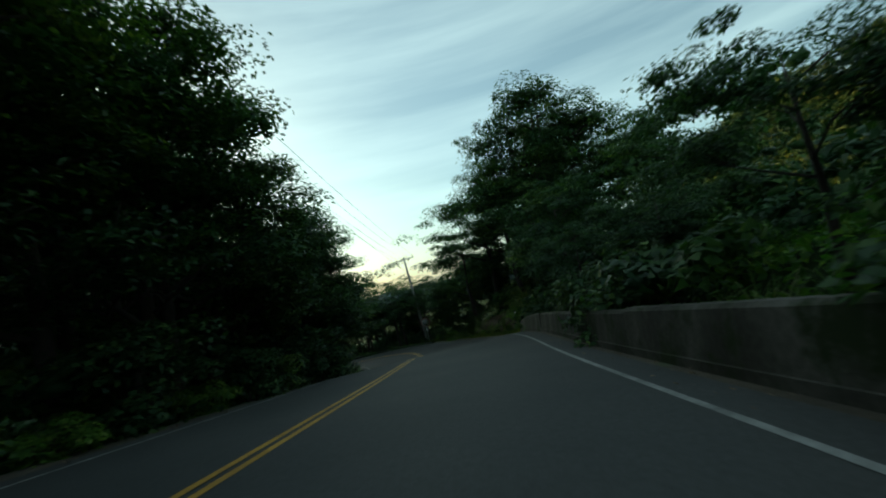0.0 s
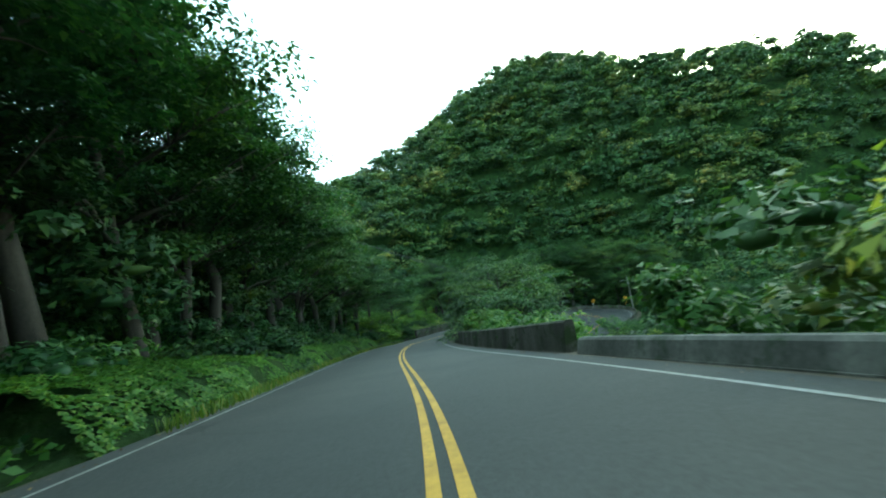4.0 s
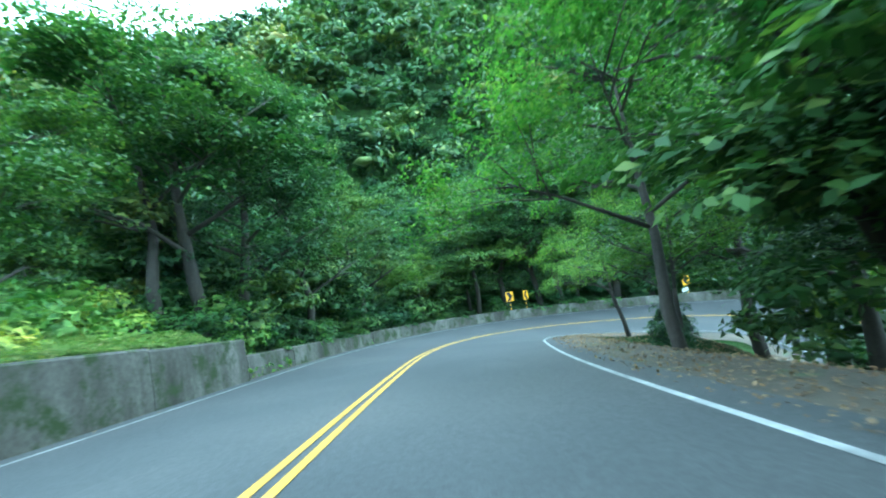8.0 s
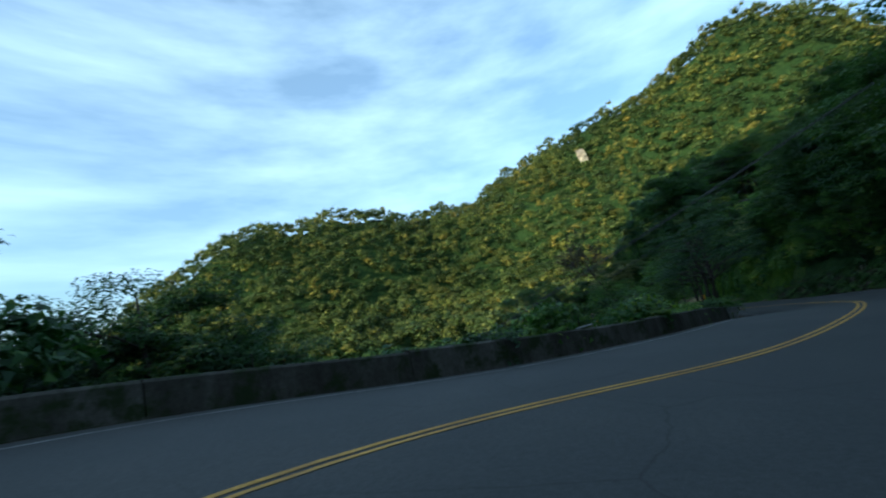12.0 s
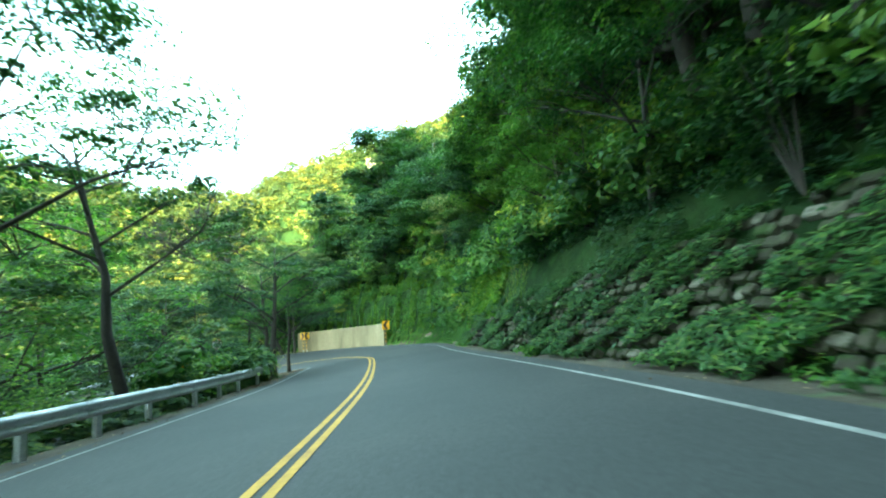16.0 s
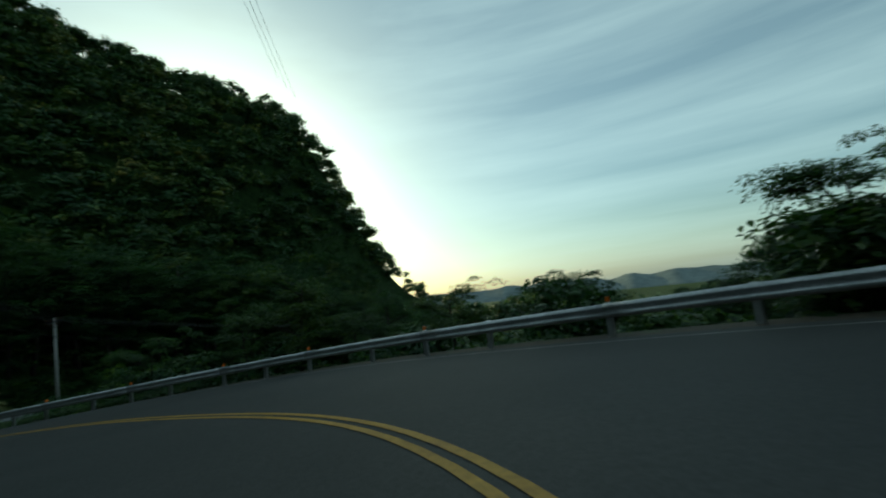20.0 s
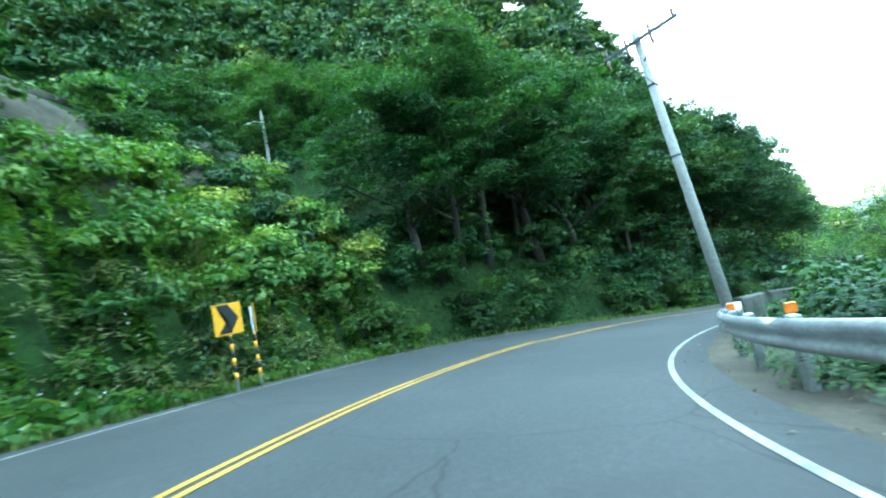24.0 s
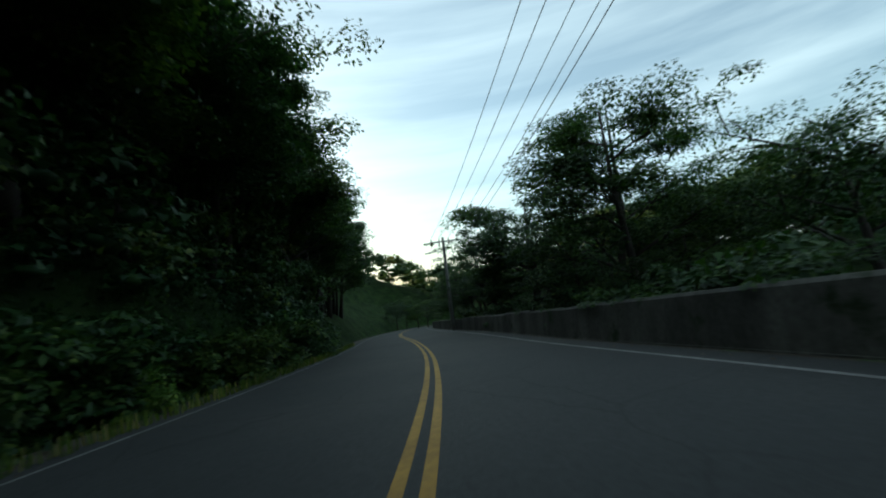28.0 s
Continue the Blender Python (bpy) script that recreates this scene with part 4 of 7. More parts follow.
# ---------------------------------------------------------------- chevron signs
def chevron_sign(left=True, width=0.72, height=0.88, top=2.5, foot=-0.3):
    """Yellow panel with a black chevron, on a post striped yellow and black. Its front looks to -y."""
    sign = new("chevron_sign")
    z0 = top - height
    part("panel", box_mesh("panel", (width, 0.02, height), SIGN_YELLOW, 0.006, (0, -0.045, z0 + height / 2)), sign, "yellow panel")
    s = 1 if left else -1
    w, h, a = width * 0.40, height * 0.46, width * 0.30
    xs = [(-w, 0), (-w + a * 1.1, h), (w - a * 0.1, h), (w - a * 1.35, 0), (w - a * 0.1, -h), (-w + a * 1.1, -h)]
    xs = [(x * s, z) for x, z in xs]
    if s < 0:
        xs = xs[::-1]
    zc = z0 + height / 2
    v = [(x, -0.060, z + zc) for x, z in xs] + [(x, -0.056, z + zc) for x, z in xs]
    n = len(xs)
    f = [(0, 1, 2, 3), (0, 3, 4, 5)] + [(k, k + n, (k + 1) % n + n, (k + 1) % n) for k in range(n)]
    f = [q[::-1] for q in f[:2]] + f[2:]
    part("chevron", mesh("chevron", v, f, SIGN_BLACK), sign, "black chevron")
    part("back_plate", box_mesh("back_plate", (width * 0.8, 0.02, 0.05), GALVANISED, 0.004, (0, -0.02, zc + 0.2)), sign, "steel bracket")
    part("back_plate", box_mesh("back_plate", (width * 0.8, 0.02, 0.05), GALVANISED, 0.004, (0, -0.02, zc - 0.2)), sign, "steel bracket")
    part("post", tube_mesh("post", [(0, 0.02, foot), (0, 0.02, top - 0.1)], [0.038, 0.038], GALVANISED, 12), sign, "grey steel post")
    z, k = 0.35, 0
    while z < z0 - 0.02:
        e = min(z + 0.2, z0)
        part("stripe", tube_mesh("stripe", [(0, 0.02, z), (0, 0.02, e)], [0.041, 0.041], SIGN_BLACK if k % 2 else SIGN_YELLOW, 12), sign)
        z, k = e, k + 1
    return tagged(sign, "yellow chevron sign with a black arrow on a striped post", "road sign", "chevron signs at the bends")


SIGN_LEFT = chevron_sign(True)
SIGN_RIGHT = chevron_sign(False)
first = {True: SIGN_LEFT, False: SIGN_RIGHT}
used = set()


def put_sign(t, lateral, left, seen_from, rise=0.0, size=1.0, lean=0.0):
    """A sign beside station t that faces a driver at seen_from (seconds)."""
    i, j = station(t), station(seen_from)
    p, q = on_road(i, lateral), SP[j]
    rz = math.atan2(-(p[0] - q[0]), p[1] - q[1])
    m = Matrix.Translation((p[0], p[1], p[2] + rise)) @ Matrix.Rotation(rz, 4, "Z") @ Matrix.Rotation(radians(lean), 4, "Y") @ Matrix.Scale(size, 4)
    if left not in used:
        used.add(left)
        first[left].matrix_basis = m
        return first[left]
    return copy_thing(first[left], m)


def put_sign_at(p, left, seen_from, size):
    q = SP[station(seen_from)]
    return copy_thing(first[left], Matrix.Translation(p) @ Matrix.Rotation(math.atan2(-(p[0] - q[0]), p[1] - q[1]), 4, "Z") @ Matrix.Scale(size, 4))


for t, lat, seen in ((23.08, -8.9, 21.6), (23.54, -8.7, 22.3), (23.9, -8.6, 22.6), (24.25, -8.4, 22.9), (24.58, -8.0, 23.4)):
    put_sign(t, lat, False, seen, 0, 0.95)
    put_sign(t + 0.06, lat - 0.05, True, t + 1.2, 0, 0.95)
put_sign(18.76, 5.2, True, 17.3, 0, 1.0, 3)
put_sign_at((-20.83, 77.14, -26.4), True, 18.0, 0.92)
put_sign_at((-21.14, 77.46, -26.4), False, 21.0, 0.92)
put_sign_at((-23.80, 95.20, -27.55), False, 18.6, 0.92)
put_sign_at((-23.45, 95.40, -27.55), True, 22.0, 0.92)
put_sign(10.42, -11.9, False, 8.6, 0.0, 0.96)
put_sign(10.56, -11.7, True, 11.6, 0.0, 0.96)
put_sign(11.4, -12.7, True, 12.4, -0.1, 0.92, -4)
put_sign(11.95, -12.9, True, 12.9, 0.3, 0.92)
put_sign(16.95, -8.5, False, 19.0, -0.6, 0.8)


def marker_board():
    b = new("marker_board")
    part("board", box_mesh("board", (0.62, 0.03, 0.3), SIGN_WHITE, 0.01, (0, 0, 0.95)), b)
    part("stake", tube_mesh("stake", [(0, 0.03, -0.3), (0, 0.03, 1.0)], [0.025, 0.025], GALVANISED), b, "grey steel stake")
    return tagged(b, "tilted white marker board on a stake behind the parapet", "marker")


_p = on_road(station(11.42), -12.5)
marker_board().matrix_basis = Matrix.Translation(_p) @ Matrix.Rotation(heading(station(10.2)), 4, "Z") @ Matrix.Rotation(radians(-22), 4, "Y")


# ---------------------------------------------------------------- traffic mirrors
def traffic_mirror(t, lateral, seen_from, radius, centre, label):
    i, j = station(t), station(seen_from)
    p, q = on_road(i, lateral), SP[j]
    ob = tagged(new("traffic_mirror"), label, "mirror", "round traffic mirrors")
    ob.matrix_basis = Matrix.Translation(p) @ Matrix.Rotation(math.atan2(-(p[0] - q[0]), p[1] - q[1]), 4, "Z")
    tip = Matrix.Translation((0, 0, centre)) @ Matrix.Rotation(radians(9), 4, "X") @ Matrix.Translation((0, 0, -centre))
    v, f, n, rings = [(0, -0.10, centre)], [], 36, 6
    for r in range(1, rings + 1):
        a = r / rings
        for k in range(n):
            w = 2 * math.pi * k / n
            v.append((math.cos(w) * radius * a, -0.10 + 0.13 * radius * a * a, centre + math.sin(w) * radius * a))
    for k in range(n):
        f.append((0, 1 + k, 1 + (k + 1) % n))
    for r in range(rings - 1):
        for k in range(n):
            q_ = (k + 1) % n
            f.append((1 + r * n + k, 1 + (r + 1) * n + k, 1 + (r + 1) * n + q_, 1 + r * n + q_))
    glass = part("glass", mesh("glass", v, f, MIRROR, True), ob, "convex mirror face", tip)
    ring = [(math.cos(2 * math.pi * k / n) * (radius + 0.02), -0.10 + 0.12 * radius, centre + math.sin(2 * math.pi * k / n) * (radius + 0.02)) for k in range(n + 1)]
    part("rim", tube_mesh("rim", ring, [0.03] * (n + 1), SIGN_RED, 8), ob, "faded orange-red rim", tip)
    part("shell", tube_mesh("shell", [(0, -0.06, centre), (0, 0.03, centre)], [radius * 0.97, radius * 0.5], SIGN_WHITE, 28), ob, "grey back shell", tip)
    # the little roof over the glass
    hood_v, hood_f = [], []
    for k in range(13):
        w = math.pi * (0.22 + 0.56 * k / 12)
        for d in (-0.28, 0.0):
            hood_v.append((math.cos(w) * (radius + 0.05), d, centre + math.sin(w) * (radius + 0.05)))
        for d in (0.0, -0.28):
            hood_v.append((math.cos(w) * (radius + 0.065), d, centre + math.sin(w) * (radius + 0.065)))
    for k in range(12):
        for e in range(4):
            g = (e + 1) % 4
            hood_f.append((k * 4 + e, k * 4 + g, (k + 1) * 4 + g, (k + 1) * 4 + e))
    part("visor", mesh("visor", hood_v, hood_f, SIGN_RED), ob, "faded red visor", tip)
    part("post", tube_mesh("post", [(0, 0.08, -0.4), (0, 0.08, centre)], [0.04, 0.04], GALVANISED, 12), ob, "grey steel post")
    part("label_plate", box_mesh("label_plate", (0.16, 0.012, 0.42), SIGN_WHITE, 0.004, (0, 0.02, centre - radius - 0.35)), ob, "small white plate")
    return ob


traffic_mirror(2.86, 6.4, 1.8, 0.5, 2.35, "round convex traffic mirror on a grey post in dark grass")
traffic_mirror(19.9, 11.5, 18.2, 0.5, 1.95, "round convex traffic mirror at the end of the guardrail")


# ---------------------------------------------------------------- poles and wires
ARMS = []


def utility_pole(x, y, z, height, turn, arm=True, lean=(0, 0), lamp=False, label="grey concrete utility pole with a steel crossarm"):
    ob = tagged(new("utility_pole"), label, "utility pole", "poles along the road")
    ob.matrix_basis = Matrix.Translation((x, y, z)) @ Matrix.Rotation(radians(lean[1]), 4, "Y") @ Matrix.Rotation(radians(lean[0]), 4, "X") @ Matrix.Rotation(turn, 4, "Z")
    part("shaft", tube_mesh("shaft", [(0, 0, -1.0), (0, 0, height * 0.5), (0, 0, height)], [0.17, 0.14, 0.105], POLE_CONCRETE, 16), ob, "tapered concrete shaft")
    for hz in (height * 0.55, height * 0.8):
        part("band", tube_mesh("band", [(0, 0, hz), (0, 0, hz + 0.06)], [0.15, 0.15], DARK_STEEL, 16), ob, "dark steel band")
    if arm:
        bar = part("crossarm", box_mesh("crossarm", (2.3, 0.09, 0.10), DARK_STEEL, 0.01, (0.1, -0.16, height - 0.35)), ob, "steel crossarm")
        part("brace", tube_mesh("brace", [(0.75, -0.16, height - 0.40), (0.05, -0.12, height - 1.05)], [0.02, 0.02], DARK_STEEL), ob)
        part("brace", tube_mesh("brace", [(-0.55, -0.16, height - 0.40), (-0.05, -0.12, height - 1.05)], [0.02, 0.02], DARK_STEEL), ob)
        tops = []
        for k, xx in enumerate((-0.95, -0.3, 0.45, 1.15)):
            prof = [(0.018, 0.0), (0.05, 0.04), (0.03, 0.08), (0.055, 0.12), (0.03, 0.16), (0.05, 0.20), (0.02, 0.24)]
            part("insulator", tube_mesh("insulator", [(xx, -0.16, height - 0.30 + q[1]) for q in prof], [q[0] for q in prof], CERAMIC, 10), bar, "ribbed brown insulator")
            if k < 3:
                part("hanger", tube_mesh("hanger", [(xx, -0.16, height - 0.40), (xx, -0.16, height - 0.75)], [0.05, 0.03], CERAMIC, 8), bar, "hanging insulator")
            tops.append(ob.matrix_basis @ Vector((xx, -0.16, height - 0.05)))
        tops.append(ob.matrix_basis @ Vector((0.12, 0, height * 0.8)))
        ARMS.append(tops)
    if lamp:
        part("lamp_arm", tube_mesh("lamp_arm", [(0, 0, height * 0.82), (-0.5, 0, height * 0.86), (-1.2, 0, height * 0.86)], [0.03, 0.028, 0.025], GALVANISED), ob, "lamp arm")
        part("lamp_head", box_mesh("lamp_head", (0.5, 0.18, 0.1), GALVANISED, 0.03, (-1.35, 0, height * 0.85)), ob, "street lamp head, unlit")
    return ob


def wires(a, b, sag, label="thin black overhead power wire"):
    for p, q in zip(a, b):
        pts = [p.lerp(q, k / 14) - Vector((0, 0, sag * 4 * (k / 14) * (1 - k / 14))) for k in range(15)]
        base = pts[0].copy()
        w = part("overhead_wire", tube_mesh("overhead_wire", [x - base for x in pts], [0.013] * 15, WIRE, 5), m=Matrix.Translation(base))
        tagged(w, label, "wire", "overhead wires")


def foot(t, lateral, sink=0.0):
    p = on_road(station(t), lateral)
    return p[0], p[1], p[2] - sink


# first stretch: wires run along the left bank to a pole at the bend
utility_pole(*foot(2.98, 7.5), 10.8, radians(10), lean=(0, -4))
_b = on_road(station(-2.5), -9.0)
wires([Vector((_b[0] + k * 0.7, _b[1], _b[2] + 11)) for k in range(5)], ARMS[0], 1.2)
wires(ARMS[0], [Vector((-38 + k * 0.7, 88, 2)) for k in range(5)], 1.0)
# hairpin
utility_pole(-115.0, 98.9, -19.2, 7.7, radians(60), False, (0, -3), True, "slender grey concrete pole with a street lamp behind the parapet")
utility_pole(*foot(13.35, 6.2, -1.0), 6.6, radians(-60), False, (2, 0), True, "slender grey lamp pole on the upper road")
# last stretch
utility_pole(*foot(25.08, 2.85), 9.3, radians(10), True, (0, -4))
utility_pole(*foot(27.95, 5.2), 9.9, radians(12))
e = SP[station(29.9)]
utility_pole(e[0] + 2.5, e[1], e[2] - 0.2, 7.8, radians(12), True, (0, 0), True)
wires(ARMS[1], ARMS[2], 1.1)
wires(ARMS[2], ARMS[3], 0.9)
wires([Vector((-88 + k * 0.7, 40, 4)) for k in range(5)], ARMS[1], 1.0)
wires(ARMS[3], [v + Vector((-12, 45, -5)) for v in ARMS[3]], 0.8)
# wires high over the return leg
wires([Vector((-60, 112 + k, -4 - k * 0.6)) for k in range(3)], [Vector((-8, 40 + k, 2 - k * 0.6)) for k in range(3)], 1.2)


# ---------------------------------------------------------------- bare rock
def rock_face(name, t0, t1, edge, sg, gap, height, seed, label, mat=ROCK, lift=-0.3, lean=0.55):
    """A broken face of rock and earth beside the road, with ledges and overhangs."""
    a, b = station(t0), station(t1)
    v, f, rows_ = [], [], 12
    for i in range(a, b + 1):
        for s in (0.0, 0.5):
            k = min(i + 1, b)
            p0, p1 = on_road(i, edge[i] + sg * gap, lift), on_road(k, edge[k] + sg * gap, lift)
            base = p0 * (1 - s) + p1 * s
            u = ((i + s) - a) / (b - a + 0.5)
            h = height * (0.45 + 0.55 * math.sin(math.pi * min(max(u, 0.02), 0.98)) ** 0.6)
            for r in range(rows_ + 1):
                q = r / rows_
                n1 = noise.noise(Vector((base[0] * 0.6, base[1] * 0.6, q * 3 + seed)))
                n2 = noise.noise(Vector((base[0] * 1.9, base[1] * 1.9, q * 8 + seed)))
                d = q ** 1.4 * h * lean + n1 * 0.45 + n2 * 0.18
                v.append(base + np.array((SR[i][0] * sg * d, SR[i][1] * sg * d, q * h + n2 * 0.08)))
    n = (b - a + 1) * 2
    for i in range(n - 1):
        for r in range(rows_):
            g = (i * (rows_ + 1) + r, (i + 1) * (rows_ + 1) + r, (i + 1) * (rows_ + 1) + r + 1, i * (rows_ + 1) + r + 1)
            f.append(g if sg < 0 else g[::-1])
    return tagged(part(name, mesh(name, v, f, mat)), label, "rock face", kind="structure")


rock_face("rock_face", 1.62, 2.42, RIGHT_AT, 1, 2.6, 2.2, 5.0, "brown broken rock and earth face under reeds")


# ---------------------------------------------------------------- plants
def leaves(rng, centres, length, width, droop=0.5, up=0.9, out=None):
    """Folded leaf blades: arrays of vertices and quads, one quad pair a leaf would be costly, so one bent quad each."""
    n = len(centres)
    az = rng.uniform(0, 2 * math.pi, n)
    pitch = rng.normal(-droop * 0.6, 0.45, n)
    d = np.stack([np.cos(az) * np.cos(pitch), np.sin(az) * np.cos(pitch), np.sin(pitch)], 1)
    nrm = np.stack([rng.normal(0, 0.55, n), rng.normal(0, 0.55, n), np.full(n, up)], 1)
    if out is not None:
        nrm = nrm * 0.55 + out
        nrm /= np.linalg.norm(nrm, axis=1)[:, None] + 1e-9
        d = d - nrm * ((d * nrm).sum(1) * 0.75)[:, None]
        d /= np.linalg.norm(d, axis=1)[:, None] + 1e-9
    s = np.cross(d, nrm)
    s /= np.linalg.norm(s, axis=1)[:, None] + 1e-9
    L = (length * rng.uniform(0.7, 1.3, n))[:, None]
    W = (width * rng.uniform(0.75, 1.25, n))[:, None]
    fold = np.cross(s, d) * W * 0.18
    a = centres - d * L * 0.5
    b = centres + s * W * 0.5 + fold - d * L * 0.05
    c = centres + d * L * 0.5
    e = centres - s * W * 0.5 + fold - d * L * 0.05
    v = np.stack([a, b, c, e], 1).reshape(-1, 3)
    return v, np.arange(4 * n).reshape(n, 4)


def pads(rng, c, r, per, flat, skirt=-0.35):
    """Points over the upper shells of flattened domes at c, and the directions that they face."""
    k = np.repeat(np.arange(len(c)), per)
    u = rng.normal(0, 1, (len(k), 3))
    u /= np.linalg.norm(u, axis=1)[:, None]
    u[:, 2] = np.where(u[:, 2] < skirt, -u[:, 2], u[:, 2])
    ragged = rng.uniform(0.62, 1.08, (len(k), 1)) + 0.12 * np.sin(5 * u[:, :1] + k[:, None])
    p = c[k] + u * ragged * r[k][:, None] * np.array([1, 1, flat])
    o = u * np.array([0.7, 0.7, 1.0])
    o[:, 2] += 0.3
    return p, o


def grow(rng, height, spread_, lean=0.0, fork=0.35, limbs=6, trunk_r=0.16, sub=3, rise=0.55):
    """Branches as lists of points and radii, and the tips where foliage sits."""
    br, tips = [], []
    bend = rng.normal(0, 0.05, (2,)) * height
    top = np.array([lean * height * 0.4 + bend[0], bend[1], height * 0.86])
    tr = [np.array([0, 0, -0.4]), np.array([bend[0] * -0.3, bend[1] * 0.4, height * 0.2]), top * 0.45 + np.array([rng.normal(0, 0.12), rng.normal(0, 0.12), 0]), top * 0.72, top]
    br.append((tr, [trunk_r * 1.25, trunk_r, trunk_r * 0.75, trunk_r * 0.5, trunk_r * 0.16]))
    tips.append(top)
    for k in range(limbs):
        f = fork + (0.95 - fork) * (k + rng.uniform(0, 0.8)) / limbs
        i = min(int(f * 4), 3)
        base = tr[i] + (tr[i + 1] - tr[i]) * (f * 4 - i)
        az = 2.4 * k + rng.uniform(-0.5, 0.5)
        ln = spread_ * (1.05 - 0.55 * max(0, f - 0.35)) * rng.uniform(0.75, 1.1)
        out = np.array([math.cos(az), math.sin(az), 0])
        mid = base + out * ln * 0.5 + np.array([0, 0, ln * rise * 0.45])
        end = base + out * ln + np.array([0, 0, ln * rise * rng.uniform(0.5, 1.0)])
        r = trunk_r * (0.55 - 0.3 * f)
        br.append(([base, mid, end], [r, r * 0.65, r * 0.2]))
        tips += [end, mid * 0.35 + end * 0.65]
        for q in range(sub):
            s = base + (end - base) * rng.uniform(0.4, 0.85)
            a2 = az + rng.choice((-1, 1)) * rng.uniform(0.5, 1.2)
            e2 = s + np.array([math.cos(a2), math.sin(a2), rng.uniform(0.1, 0.8)]) * ln * rng.uniform(0.3, 0.55)
            br.append(([s, (s + e2) / 2 + np.array([0, 0, 0.08]), e2], [r * 0.5, r * 0.35, r * 0.12]))
            tips.append(e2)
    return br, np.array(tips)


def tree(name, seed, height, spread_, mat, bark, label, leaf=(0.31, 0.17), clumps=60, per=44, size=0.95, flat=0.6, category="tree", **kw):
    rng = np.random.default_rng(seed)
    br, tips = grow(rng, height, spread_, **kw)
    ob = tagged(new(name), label, category)
    v, f = [], []
    for pts, rad in br:
        a, b = tube(pts, rad, 7 if rad[0] > 0.08 else 5)
        o = len(v)
        v += a
        f += [tuple(i + o for i in q) for q in b]
    part("trunk", mesh("trunk", v, f, bark, True), ob, "trunk and limbs")
    c = tips[rng.integers(0, len(tips), clumps)] + rng.normal(0, 1, (clumps, 3)) * np.array([1, 1, 0.55]) * spread_ * 0.17
    low = height * max(0.17, kw.get("fork", 0.35) * 0.72)
    c[:, 2] = np.where(c[:, 2] < low, low + rng.uniform(0, 0.12, clumps) * height, c[:, 2])
    p, o = pads(rng, c, size * rng.uniform(0.5, 1.2, clumps), int(per * 2.5), flat)
    lv, lf = leaves(rng, p, leaf[0] * 0.6, leaf[1] * 0.6, out=o)
    part("crown", fast_mesh("crown", lv, lf, mat), ob, "leafy crown")
    return ob


def bush(name, seed, height, width, mat, label, n=1100, leaf=(0.27, 0.15), category="bush"):
    rng = np.random.default_rng(seed)
    ob = tagged(new(name), label, category)
    stems_v, stems_f = [], []
    for k in range(7):
        a = rng.uniform(0, 6.28)
        e = np.array([math.cos(a) * width * 0.3, math.sin(a) * width * 0.3, height * rng.uniform(0.6, 0.9)])
        tv, tf = tube([(0, 0, -0.2), tuple(e * 0.5 + np.array([0, 0, 0.1])), tuple(e)], [0.03, 0.02, 0.006], 5)
        o = len(stems_v)
        stems_v += tv
        stems_f += [tuple(i + o for i in q) for q in tf]
    part("rootstock", mesh("rootstock", stems_v, stems_f, BARK), ob, "thin woody base")
    m = 26
    c = np.stack([rng.normal(0, width * 0.24, m), rng.normal(0, width * 0.24, m), height * rng.uniform(0.12, 0.82, m)], 1)
    p, o = pads(rng, c, width * 0.2 * rng.uniform(0.6, 1.2, m), int(n * 2.6) // m, 0.75)
    p[:, 2] = np.maximum(p[:, 2], 0.03)
    part("foliage", fast_mesh("foliage", *leaves(rng, p, leaf[0] * 0.6, leaf[1] * 0.6, out=o), mat), ob, "dense leaves")
    return ob


def reed_clump(seed, height, n, mat, label):
    """A clump of tall arching grass."""
    rng = np.random.default_rng(seed)
    ob = tagged(new("tall_grass"), label, "grass")
    v, f = [], []
    for k in range(n):
        a, h = rng.uniform(0, 6.28), height * rng.uniform(0.6, 1.1)
        o = np.array([math.cos(a), math.sin(a), 0])
        b = rng.normal(0, 0.18, 3) * np.array([1, 1, 0])
        s = np.array([-o[1], o[0], 0]) * 0.018
        pts = [b, b + o * h * 0.14 + np.array([0, 0, h * 0.55]), b + o * h * 0.42 + np.array([0, 0, h * 0.9]), b + o * h * 0.85 + np.array([0, 0, h * rng.uniform(0.55, 0.85)])]
        i = len(v)
        for q, w in zip(pts, (1.0, 1.0, 0.7, 0.1)):
            v += [q - s * w, q + s * w]
        f += [(i + 2 * j, i + 2 * j + 1, i + 2 * j + 3, i + 2 * j + 2) for j in range(3)]
    part("blades", fast_mesh("blades", np.array(v), np.array(f), mat), ob)
    return ob


